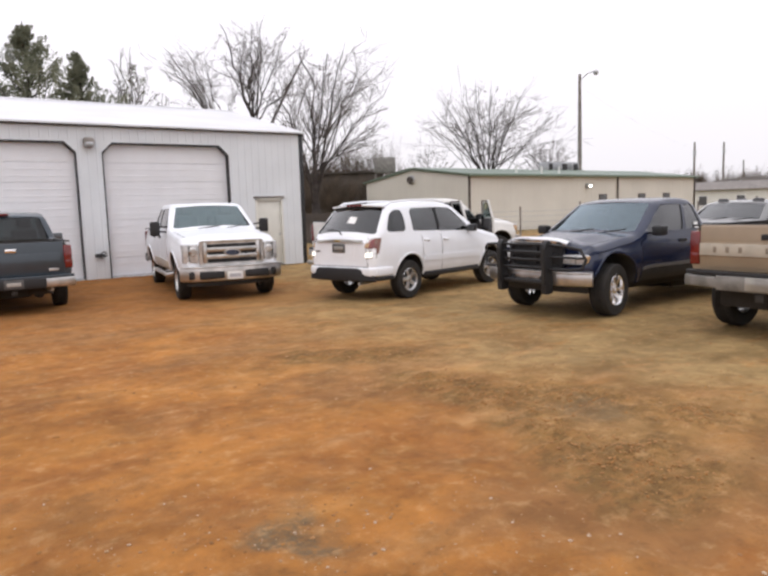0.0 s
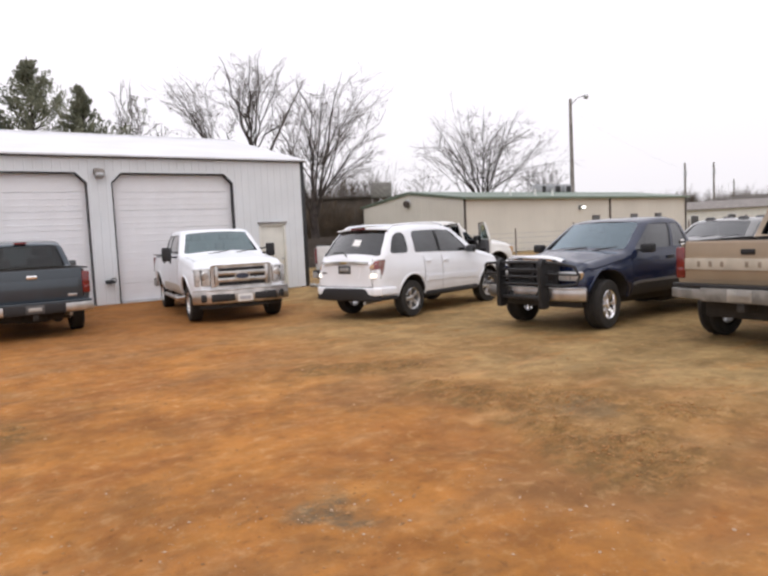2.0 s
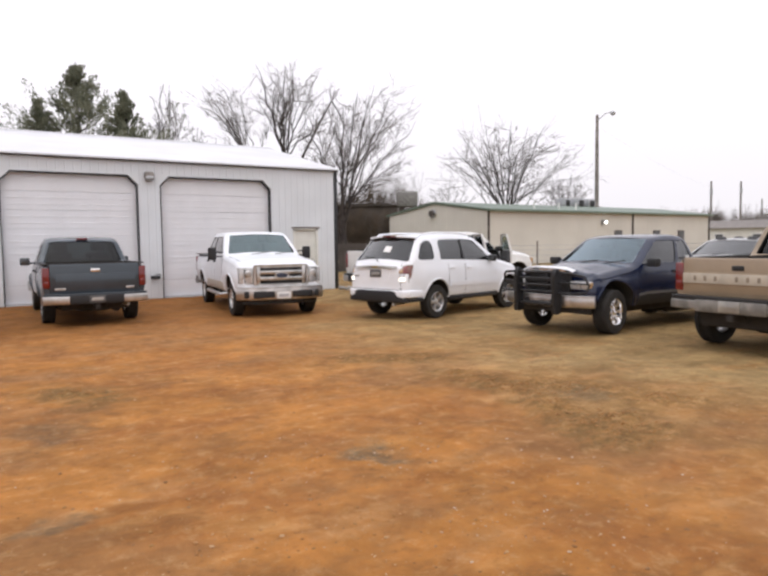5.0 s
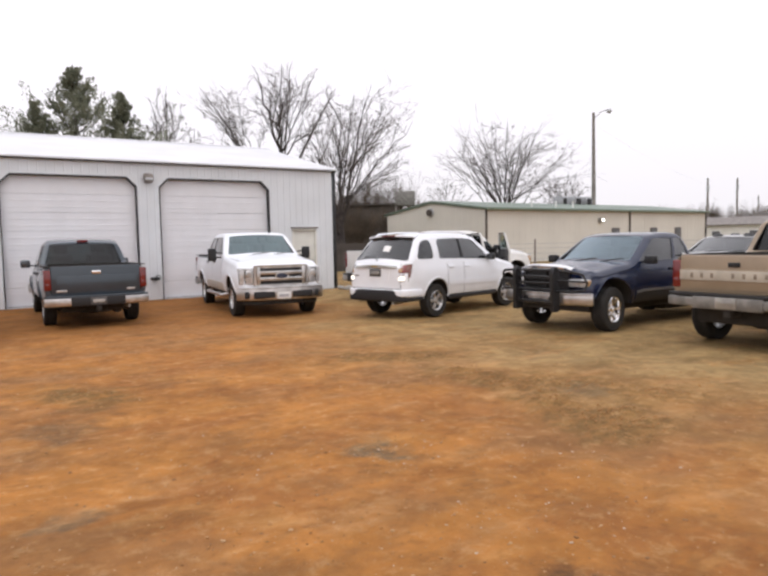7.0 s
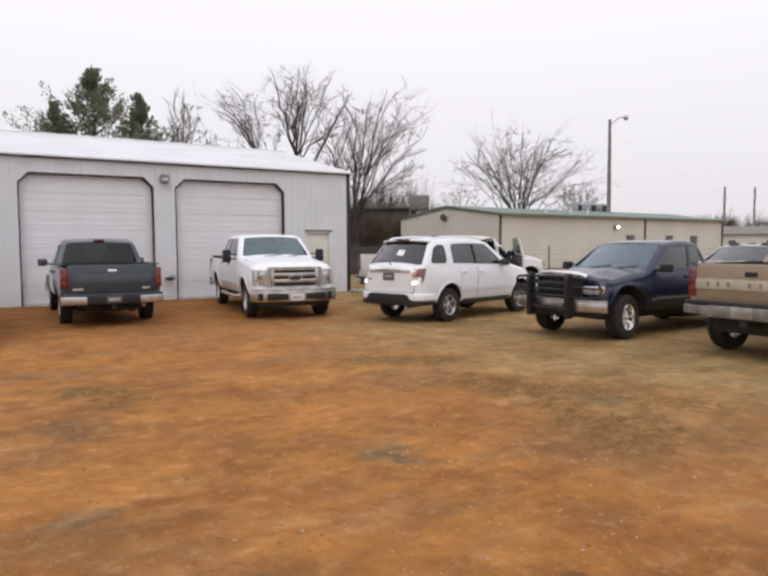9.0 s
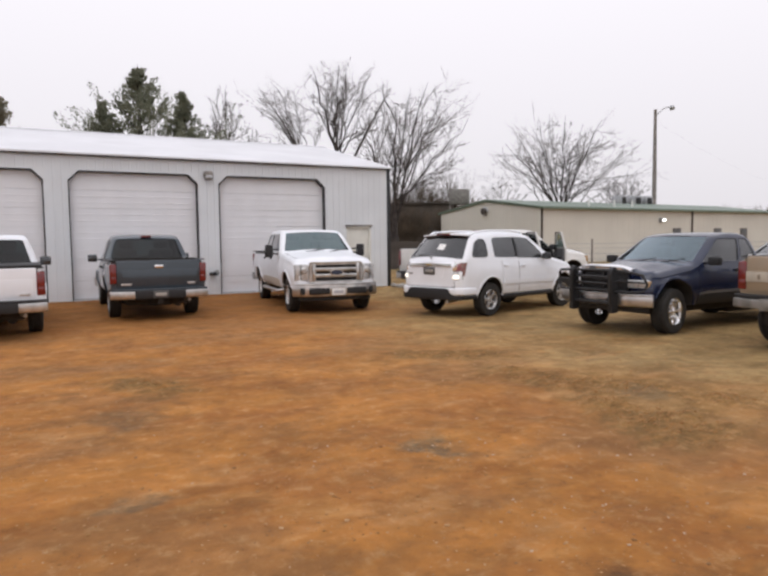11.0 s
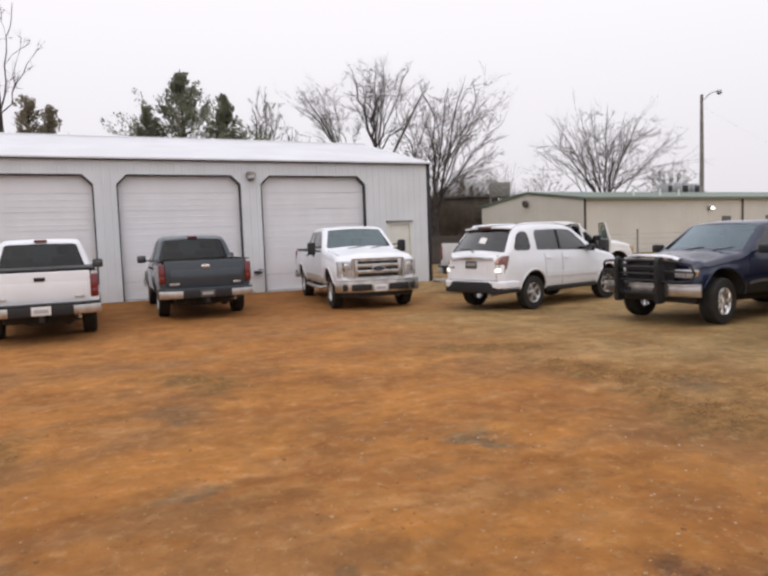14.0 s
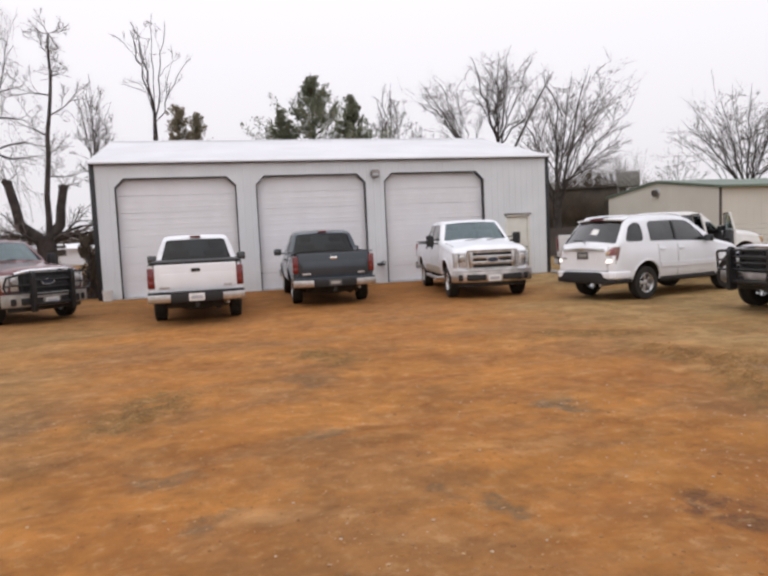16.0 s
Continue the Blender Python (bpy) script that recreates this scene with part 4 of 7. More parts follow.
    if P.get("side_step"):
        for s in (1, -1):
            step = part("side_step", tube([(cr + 0.05, s * (hw - 0.14), zb - 0.04), (cr + 0.16, s * (hw + 0.0), zb - 0.075), (cf - 0.16, s * (hw + 0.0), zb - 0.075), (cf - 0.05, s * (hw - 0.14), zb - 0.04)], 0.045, 10), M["chrome"], car)
            for x in (cr + 0.3, (cr + cf) / 2, cf - 0.3):
                part("step_bracket", rbox((x - 0.025, min(s * (hw - 0.35), s * (hw - 0.02)), zb - 0.10), (x + 0.025, max(s * (hw - 0.35), s * (hw - 0.02)), zb - 0.07), 0.006), M["chassis"], step)
    if P.get("sticker"):
        x0, z0 = P["sticker"]
        part("window_sticker", slab([(0, 0), (0.11, 0), (0.11, 0.10), (0, 0.10)], [], lambda u, v, d: Vector((x0 + u, shell.wide(x0 + u, z0 + v) + 0.004 - d, z0 + v)), 0.004), M["paper"], car, "white paper sticker on the glass")
    if P.get("moulding"):
        for s in (1, -1):
            part("side_moulding", side_patch(shell, cr + 0.1, cf - 0.1, 0.34, 0.39, 0.014, s), M["p_grey"], car)
    # lower side tone: beige on the crew cab, painted shade on the navy truck
    if P.get("tone_or_shade"):
        for s in (1, -1):
            part("lower_panel", side_patch(shell, cr - 0.05, cf - 0.08, 0.0, 0.33, 0.009, s), M[P["tone_or_shade"]], car, P["tone_or_shade_label"])
    return car, shell


def front_end(car, shell, P, xn, hw, paint):
    """Grille, head lamps and front bumper in the manner of each make."""
    F = P["face"]
    g0, g1, gw = F["grille"]
    lh0, lh1, lw = F["lamp"]
    fm = M[F.get("frame", "chrome")]
    back = part("grille", rbox((xn - 0.02, -gw, g0), (xn + 0.02, gw, g1), 0.01), M["plastic"], car)
    part("grille_frame", slab(rounded([(-gw - 0.03, g0 - 0.03), (gw + 0.03, g0 - 0.03), (gw + 0.03, g1 + 0.03), (-gw - 0.03, g1 + 0.03)], 0.06),
                              [rounded([(-gw + 0.03, g0 + 0.025), (gw - 0.03, g0 + 0.025), (gw - 0.03, g1 - 0.035), (-gw + 0.03, g1 - 0.035)], 0.05)],
                              lambda u, v, d: Vector((xn + 0.075 - d - 0.03 * (u / gw) ** 2, u, v)), 0.075), fm, back)
    h = g1 - g0
    for k in range(F["bars"]):
        z = g0 + h * (k + 1) / (F["bars"] + 1)
        part("grille_bar", rbox((xn, -gw + 0.04, z - F["bar_h"] / 2), (xn + 0.06, gw - 0.04, z + F["bar_h"] / 2), 0.015), fm, back)
    if F.get("cross"):
        part("grille_post", rbox((xn, -0.05, g0), (xn + 0.065, 0.05, g1), 0.02), fm, back)
    if F.get("side_posts"):
        for s in (1, -1):
            part("grille_post", rbox((xn, min(s * gw * 0.80, s * gw * 0.93), g0), (xn + 0.062, max(s * gw * 0.80, s * gw * 0.93), g1), 0.015), fm, back)
    if F.get("oval"):
        e = [(0.16 * math.cos(a), 0.066 * math.sin(a)) for a in (2 * math.pi * k / 28 for k in range(28))]
        o = part("oval_badge", slab(e, [], lambda u, v, d: Vector((xn + 0.10 - d, u, (g0 + g1) / 2 + v)), 0.04), M["chrome"], back)
        part("badge_face", slab([(u * 0.86, v * 0.8) for u, v in e], [], lambda u, v, d: Vector((xn + 0.104 - d, u, (g0 + g1) / 2 + v)), 0.01), M["badge_blue"], o)
    for s in (1, -1):
        y0, y1 = gw + 0.04, gw + 0.04 + lw
        lo = (xn - 0.24, min(s * y0, s * y1), lh0)
        hi = (xn + 0.055, max(s * y0, s * y1), lh1)
        b = rbox(lo, hi, 0.03, 3)
        for v in b.verts:
            v.co.x -= F.get("recede", 0.11) * max(0.0, (abs(v.co.y) - y0) / lw) ** 2
        hl = part("head_lamp", b, M["clear_lens"], car)
        part("lamp_divider", rbox((xn + 0.0, min(s * (y0 + lw * 0.60), s * (y0 + lw * 0.64)), lh0 + 0.015), (xn + 0.03, max(s * (y0 + lw * 0.60), s * (y0 + lw * 0.64)), lh1 - 0.015), 0.004), M["plate_dark"], hl)
        if not F.get("amber"):
            part("lamp_bowl", moved(lathe([(0.0, 0.03), (0.055, 0.028), (0.075, 0.012), (0.08, -0.02)], 20), Matrix.Translation((xn + 0.035, s * (y0 + lw * 0.36), lh0 + (lh1 - lh0) * 0.62)) @ Matrix.Rotation(-math.pi / 2, 4, "Z")), M["chrome"], hl)
        if not F.get("amber"):
            continue
        b = rbox((xn - 0.22, min(s * (y1 - 0.08), s * (y1 + 0.01)), lh0 + 0.02), (xn - 0.03, max(s * (y1 - 0.08), s * (y1 + 0.01)), lh1 - 0.02), 0.02)
        part("turn_lens", b, M["amber_lens"], hl)
    b0, b1 = F["bumper"]
    bm = M[F.get("bumper_mat", "chrome")]
    reach, bow = F.get("bumper_reach", (0.985, 0.20))
    fb = part("front_bumper", cross_bar(xn + 0.14, hw * reach, (b0 + b1) / 2, rect(0.16, b1 - b0, 0.055), bow), bm, car)
    part("bumper_lip", cross_bar(xn + 0.15, hw * (reach - 0.01), b1 - 0.012, rect(0.17, 0.035, 0.015), bow), bm, fb)
    z = (b0 + b1) / 2 - 0.02
    for y, w in F.get("slots", ((0.0, 0.30),)):
        for s in ((1, -1) if y else (1,)):
            k = xn + 0.22 - bow * (y / (hw * reach / 0.985)) ** 4
            part("bumper_slot", rbox((k - 0.06, s * y - w / 2, z - (b1 - b0) * 0.27), (k + 0.013, s * y + w / 2, z + (b1 - b0) * 0.27), 0.02), M["plastic"], fb)
    part("air_dam", cross_bar(xn + 0.02, hw * 0.84, b0 - 0.045, rect(0.06, 0.12, 0.02), 0.16), M["plastic"], fb)
    if F.get("plate"):
        plate(car, xn + 0.235, 0.0, z - 0.02, 1, M["plate"])
    if F.get("guard"):
        grille_guard(car, xn + 0.30, hw, b0, g1 + 0.06, F["guard"])
    if F.get("deflector"):
        part("hood_deflector", sweep([(xn + 0.05 - 0.10 * (k / 6) ** 2, gw * 1.14 * k / 6, g1 + 0.055 - 0.07 * (k / 6) ** 4) for k in range(-6, 7)], rect(0.17, 0.085, 0.035)), M["bright_chrome"], car, "bright chrome strip over the grille")
    for s in (1, -1):
        part("hood_seam", tube([(P["cab"][1] + 0.2, s * hw * 0.86, P["belt"] - 0.005), (xn - 0.2, s * hw * 0.84, P["hood"] - 0.018)], 0.003, 5), M["chassis"], car)


def grille_guard(car, x, hw, z0, z1, kind):
    """Two flat uprights with cross bars, and a hoop before each head lamp."""
    g = part("grille_guard", rbox((x - 0.03, -0.50, z0 + 0.02), (x + 0.015, 0.50, z0 + 0.09), 0.02), M["plastic"], car, "black steel grille guard")
    for s in (1, -1):
        y = s * 0.45
        part("guard_upright", slab(rounded([(-0.10, z0 - 0.10), (0.06, z0 - 0.12), (0.07, z1 - 0.06), (0.0, z1 + 0.02), (-0.07, z1 - 0.04)], 0.05), [], lambda u, v, d: Vector((x + u, y - 0.045 + d, v)), 0.09), M["plastic"], g)
        part("upright_rubber", rbox((x + 0.055, y - 0.028, z0 + 0.02), (x + 0.085, y + 0.028, z1 - 0.12), 0.012), M["rubber"], g)
        if kind == "wings":
            zm = (z0 + z1) / 2
            part("guard_wing", tube([(x - 0.02, y, z1 - 0.06), (x - 0.03, s * (hw - 0.22), z1 - 0.08), (x - 0.14, s * (hw - 0.06), z1 - 0.13), (x - 0.20, s * (hw - 0.01), zm + 0.06), (x - 0.17, s * (hw - 0.05), zm - 0.06), (x - 0.05, s * (hw - 0.20), zm - 0.08), (x - 0.02, y, zm - 0.08)], 0.024, 8), M["plastic"], g)
            part("guard_wing_bar", tube([(x - 0.02, y, zm + 0.10), (x - 0.10, s * (hw - 0.16), zm + 0.09), (x - 0.19, s * (hw - 0.01), zm + 0.08)], 0.016, 8), M["plastic"], g)
    for k in range(4):
        z = z0 + 0.27 + (z1 - z0 - 0.33) * k / 3
        part("guard_bar", tube([(x, -0.45, z), (x, 0.45, z)], 0.02, 8), M["plastic"], g)


CREW = dict(side_step=True, W=2.03, wb=3.97, ro=1.24, fo=0.97, R=0.395, tw=0.26, arch=0.50, zb=0.50, belt=1.36, rail=1.36, hood=1.28, nose=1.18, bulge=0.03, roof=1.97, cab=(0.83, 3.18), house=(0.16, 0.62),
             windows=[[(0.05, 0.10), (0.36, 0.10), (0.36, 0.89), (0.07, 0.89)], [(0.40, 0.10), (0.965, 0.10), (0.90, 0.89), (0.40, 0.89)]],
             doors=[(0.95, 1.88), (1.91, 3.02)], seats=[(1.55, -14), (2.45, -14)], mirror=(0.20, 0.31, 0.12), mirror_z=0.06, arm=0.15, steer=0.0, spokes=8,
             face=dict(grille=(0.73, 1.15, 0.60), lamp=(0.76, 1.13, 0.30), bars=2, bar_h=0.085, side_posts=True, oval=True, bumper=(0.40, 0.69), bumper_reach=(0.94, 0.27), slots=((0.43, 0.48), (0.78, 0.15)), plate=True))
CLASSIC = dict(W=2.02, wb=3.60, ro=1.14, fo=0.95, R=0.385, tw=0.26, arch=0.48, zb=0.48, belt=1.20, rail=1.24, hood=1.13, nose=1.04, roof=1.87, cab=(0.90, 2.85), house=(0.15, 0.66),
               windows=[[(0.06, 0.10), (0.36, 0.10), (0.36, 0.88), (0.09, 0.88)], [(0.42, 0.10), (0.965, 0.10), (0.90, 0.89), (0.42, 0.89)]],
               doors=[(1.02, 1.72), (1.75, 2.78)], seats=[(1.45, -14), (2.15, -14)], mirror=(0.22, 0.19, 0.14), spokes=6,
               face=dict(grille=(0.74, 1.00, 0.52), lamp=(0.78, 0.99, 0.36), bars=2, bar_h=0.05, cross=True, bumper=(0.46, 0.70)))
ROUND_NOSE = dict(W=2.02, wb=3.52, ro=1.20, fo=0.78, R=0.39, tw=0.27, arch=0.49, zb=0.46, belt=1.24, rail=1.24, hood=1.10, nose=1.10, bulge=0.07, roof=1.86, cab=(0.74, 2.92), house=(0.16, 0.70), fw=0.955,
           windows=[[(0.06, 0.10), (0.33, 0.10), (0.33, 0.88), (0.09, 0.88)], [(0.38, 0.10), (0.965, 0.10), (0.90, 0.89), (0.38, 0.89)]],
           doors=[(1.55, 2.80)], seats=[(1.30, -14), (2.15, -14)], mirror=(0.20, 0.15, 0.15), spokes=8, side_glass="dark_glass", shield="dark_shield",
           face=dict(grille=(0.76, 1.10, 0.50), lamp=(0.80, 0.945, 0.35), bars=1, bar_h=0.05, cross=True, bumper=(0.49, 0.70), slots=((0.30, 0.12),), amber=True, recede=0.06))


def variant(base, **kw):
    d = dict(base)
    face = kw.pop("face", None)
    d.update(kw)
    if face:
        d["face"] = {**base["face"], **face}
    return d


def swung_door(car, hinge, angle, length, z0, belt, z1, front, paint):
    """A door swung out on the right side: shell, inner trim, framed pane. It runs backwards from its hinge."""
    back_top = length - 0.05
    lead = 0.35 if front else 0.06
    outline = rounded([(0, z0), (length, z0), (length + 0.02, belt), (back_top, z1), (lead + 0.05, z1), (0.0, belt)], 0.06)
    win = rounded([(0.10 if front else 0.06, belt + 0.05), (length - 0.06, belt + 0.05), (back_top - 0.06, z1 - 0.06), (lead + 0.10, z1 - 0.06)], 0.04)
    m = Matrix.Translation(hinge) @ Matrix.Rotation(radians(angle), 4, "Z")

    def lean(v):
        return 0.0 if v < belt else (v - belt) * 0.22
    d = part("door", slab(outline, [win], lambda u, v, t: Vector((-u, lean(v) - t * 0.5, v)), 0.11), paint, car, "white door swung out", m)
    part("door_trim", slab(rounded([(0.06, z0 + 0.06), (length - 0.06, z0 + 0.06), (length - 0.05, belt + 0.02), (0.05, belt + 0.02)], 0.06), [], lambda u, v, t: Vector((-u, 0.05 - t, v)), 0.06), M["seat"], d)
    part("arm_rest", rbox((-length * 0.8, 0.04, belt - 0.28), (-length * 0.25, 0.12, belt - 0.2), 0.03), M["plastic"], d)
    part("frame_seal", slab([tuple(p) for p in outline], [[(a * 0.97 + length * 0.015, b * 0.97 + 0.03) for a, b in outline]], lambda u, v, t: Vector((-u, lean(v) + 0.012 - t, v)), 0.012), M["plastic"], d)
    part("window", slab(win, [], lambda u, v, t: Vector((-u, lean(v) - 0.02 - t, v)), 0.005), M["mid_glass"] if front else M["dark_glass"], d)
    return d


def suv(m, label):
    """A compact sport utility car with a raked hatch, roof rails, full wheel arches and a dark lower bumper."""
    car = thing("suv", m, label, "suv")
    P = dict(W=1.82, wb=2.857, ro=0.95, fo=0.92, R=0.362, tw=0.23, arch=0.425, arch_up=-0.055, lip=0.022, tuck=0.01)
    paint = M["p_white"]
    hw, wb = P["W"] / 2, P["wb"]
    x0, x1, belt = -0.97, 3.78, 1.09
    shell = Shell([(x0, 0.70), (-0.94, 0.765), (-0.88, 0.82), (-0.75, 0.865), (-0.5, 0.893), (0.1, 0.902), (2.6, 0.902), (3.2, 0.875), (3.45, 0.80), (3.62, 0.69), (x1, 0.50)],
                  [(x0, 0.40), (-0.85, 0.36), (-0.45, 0.31), (2.4, 0.29), (3.3, 0.28), (x1, 0.34)],
                  [(x0, 1.00), (-0.94, 1.08), (-0.90, 1.12), (-0.47, 1.60), (-0.38, 1.635), (0.3, 1.68), (0.95, 1.695), (1.45, 1.675), (1.80, 1.615), (2.62, 1.095), (2.95, 1.035), (3.35, 0.955), (3.58, 0.86), (3.70, 0.75), (x1, 0.60)],
                  [(x0, 1.09), (0.0, 1.10), (1.4, 1.07), (2.6, 1.02), (x1, 0.95)], 0.9, 0.30, (0.10, 0.16), 0.028, 0.015, 2.7, [(0.0, 0.03), (wb, 0.03)], 0.05, 0.085)
    cab = Cab(shell, 1.10, 1.70, -0.905, 2.60, 0.435, 0.80, 0.80, 0.66, [], rounded([(0.02, 0.045), (0.98, 0.045), (0.955, 0.93), (0.045, 0.93)], 0.06), rounded([(0.06, 0.06), (0.94, 0.06), (0.92, 0.95), (0.08, 0.95)], 0.06))
    cab.side_windows = [rounded([(-0.60, 1.16), (-0.05, 1.15), (-0.04, 1.545), (-0.22, 1.565), (-0.40, 1.49)], 0.11),
                        rounded([(0.16, 1.15), (0.985, 1.125), (0.985, 1.585), (0.25, 1.575), (0.17, 1.50)], 0.05),
                        rounded([(1.04, 1.12), (2.02, 1.09), (2.07, 1.14), (1.62, 1.50), (1.50, 1.565), (1.04, 1.585)], 0.03)]
    body_part(car, shell, P, paint, cab.tools())
    cab.panes(car, M["dark_glass"], M["rear_glass"])
    for s in (1, -1):
        part("pillar_cover", grid_plate(lambda u, v, d: Vector((0.982 + 0.062 * u, s * (shell.wide(1.0, 1.12 + 0.465 * v) + 0.003 - d), 1.12 + 0.465 * v)), 2, 6, 0.02), M["plastic"], car)

    # hatch, lamps and bumper
    gap = rounded([(-0.70, 0.55), (0.70, 0.55), (0.665, 0.70), (0.64, 1.085), (-0.64, 1.085), (-0.665, 0.70)], 0.05)
    part("hatch_gap", end_patch(shell, 1, [(y * 1.016, z - 0.012 if z < 0.8 else z) for y, z in gap], 0.003, 0.02), M["chassis"], car)
    hatch = part("hatch", end_patch(shell, 1, gap, 0.012, 0.03), paint, car)
    part("plate_recess", end_patch(shell, 1, rounded([(-0.36, 0.70), (0.36, 0.70), (0.42, 0.965), (-0.42, 0.965)], 0.05), 0.017, 0.02), paint, hatch)
    part("plate_brow", end_patch(shell, 1, rounded([(-0.60, 0.985), (0.60, 0.985), (0.57, 1.03), (0.2, 1.04), (-0.2, 1.04), (-0.57, 1.03)], 0.012), 0.045, 0.05), M["steel"], hatch, "grey strip over the number plate")
    part("hatch_emblem", end_patch(shell, 1, [(-0.075, 1.0), (0.075, 1.0), (0.075, 1.035), (-0.075, 1.035)], 0.056, 0.02), M["gold"], hatch)
    part("badge", end_patch(shell, 1, [(0.50, 0.80), (0.62, 0.80), (0.62, 0.83), (0.50, 0.83)], 0.018, 0.01), M["worn_steel"], hatch)
    plate(car, shell.end(0, 0.88, 1) - 0.026, 0.0, 0.88, -1, M["plate_dark"], 0.32, 0.16)
    part("rear_wiper", tube([(-0.925, -0.02, 1.13), (-0.86, 0.12, 1.20), (-0.85, 0.42, 1.21)], 0.013, 6), M["plastic"], hatch)
    sx = -0.455
    part("spoiler", sweep([(sx + 0.07 * (k / 6) ** 2, 0.63 * k / 6, 1.655 - 0.03 * (k / 6) ** 2) for k in range(-6, 7)], rect(0.16, 0.035, 0.014)), paint, car)
    part("spoiler_shade", sweep([(sx + 0.015 + 0.07 * (k / 6) ** 2, 0.62 * k / 6, 1.622 - 0.03 * (k / 6) ** 2) for k in range(-6, 7)], rect(0.10, 0.028, 0.01)), M["plastic"], car)
    part("high_brake_lamp", rbox((sx - 0.095, -0.19, 1.637), (sx - 0.05, 0.19, 1.672), 0.01), M["red_lens"], car, "red high brake lamp")
    part("window_notice", grid_plate(lambda u, v, d: cab.end_point(False, 0.02 - 0.26 * u, 0.40 + 0.22 * v - 0.03 * u, 0.006 + d), 3, 3, 0.003), M["paper"], car, "white paper notice on the glass")
    cover = part("rear_bumper", wrap_bar(x0 - 0.012, -0.50, hw * 0.935, 0.455, rect(0.10, 0.16, 0.05)), paint, car)
    b = cross_bar(x0 - 0.035, hw * 0.82, 0.40, rect(0.12, 0.25, 0.045), -0.12)
    for v in b.verts:
        v.co.y *= 1.0 + 0.10 * max(0.0, (0.52 - v.co.z) / 0.25)
    part("lower_cladding", b, M["plastic"], cover, "black lower bumper")
    part("lower_valance", wrap_bar(x0 + 0.03, -0.47, hw * 0.94, 0.325, rect(0.08, 0.07, 0.02)), M["plastic"], cover)
    part("tail_pipe", tube([(x0 + 0.3, -0.50, 0.25), (x0 - 0.06, -0.52, 0.24)], 0.03, 10), M["steel"], car)
    for s in (1, -1):
        def lamp(name, y0, y1, z0, z1, out, mat, parent, label="", cant=0.03):
            o = [(s * (y0 - cant), z0), (s * y1, z0), (s * y1, z1), (s * y0, z1)]
            return part(name, end_patch(shell, 1, o if s > 0 else o[::-1], out, 0.05), mat, parent, label)

        tl = lamp("tail_lamp", 0.66, 0.825, 0.70, 1.05, 0.010, M["clear_lens"], car)
        lamp("red_band", 0.70, 0.82, 0.88, 1.04, 0.016, M["red_lens"], tl, "dark red upper lens")
        lamp("amber_band", 0.67, 0.72, 0.90, 0.97, 0.020, M["amber_lens"], tl)
        lamp("reverse_lens", 0.675, 0.765, 0.725, 0.80, 0.018, M["reverse_glow"], tl, "lit white reversing lamp")
        part("side_lens", grid_plate(lambda u, v, d: Vector((-0.86 + (0.03 + 0.09 * v) * u, s * (shell.wide(-0.86 + (0.03 + 0.09 * v) * u, 0.78 + 0.28 * v) + 0.008 - d), 0.78 + 0.28 * v)), 4, 4, 0.02), M["smoked_lens"], tl)
        part("roof_rail", tube([(-0.35, s * 0.60, 1.62), (-0.20, s * 0.605, 1.70), (0.4, s * 0.61, 1.735), (1.1, s * 0.61, 1.735), (1.42, s * 0.60, 1.70), (1.52, s * 0.60, 1.64)], [0.022, 0.02, 0.018, 0.018, 0.02, 0.022], 8), M["p_white"], car)
        part("side_moulding", side_patch(shell, 0.44, 2.36, 0.36, 0.46, 0.024, s), paint, car)
        # black strip low on the white side, standing in for shade under it
        part("sill", rbox((0.45, min(s * hw * 0.84, s * hw * 0.965), 0.235), (2.40, max(s * hw * 0.84, s * hw * 0.965), 0.345), 0.03), M["plastic"], car)
        add_mirror(car, 2.02, s * hw * 0.93, 1.14, (0.19, 0.15, 0.13), M["plastic"], 0.03)
    add_doors(car, shell, [(0.40, 1.02), (1.04, 2.22)], paint, (1, -1), paint, (0.06, 0.95))
    add_seats(car, [(0.55, -14), (1.45, -14)], 0.98)
    part("grille", end_patch(shell, -1, rounded([(-0.42, 0.52), (0.42, 0.52), (0.45, 0.66), (-0.45, 0.66)], 0.04), 0.015), M["plastic"], car)
    part("grille_bar", end_patch(shell, -1, rounded([(-0.44, 0.575), (0.44, 0.575), (0.44, 0.605), (-0.44, 0.605)], 0.01), 0.025), M["chrome"], car)
    part("front_bumper", cross_bar(x1 - 0.02, hw * 0.80, 0.42, rect(0.14, 0.18, 0.05), 0.34), paint, car)
    for s in (1, -1):
        o = [(s * 0.47, 0.62), (s * 0.66, 0.64), (s * 0.72, 0.80), (s * 0.50, 0.74)]
        part("head_lamp", end_patch(shell, -1, o if s > 0 else o[::-1], 0.012, 0.05), M["clear_lens"], car)
    # the body stands high over its axles
    for child in car.children:
        child.matrix_basis = Matrix.Translation((0, 0, 0.115)) @ child.matrix_basis
    add_wheels(car, P, M["alloy"], 5, -9.0)
    return car


# ---- ground ----
def along_sight(az, d, base=(-12.0, -21.9)):
    return base[0] + d * math.cos(radians(az)), base[1] + d * math.sin(radians(az))


def near_grid(lo, hi, step, out):
    a = [lo - d for d in out[::-1]]
    n = round((hi - lo) / step)
    return a + [lo + (hi - lo) * k / n for k in range(n + 1)] + [hi + d for d in out]


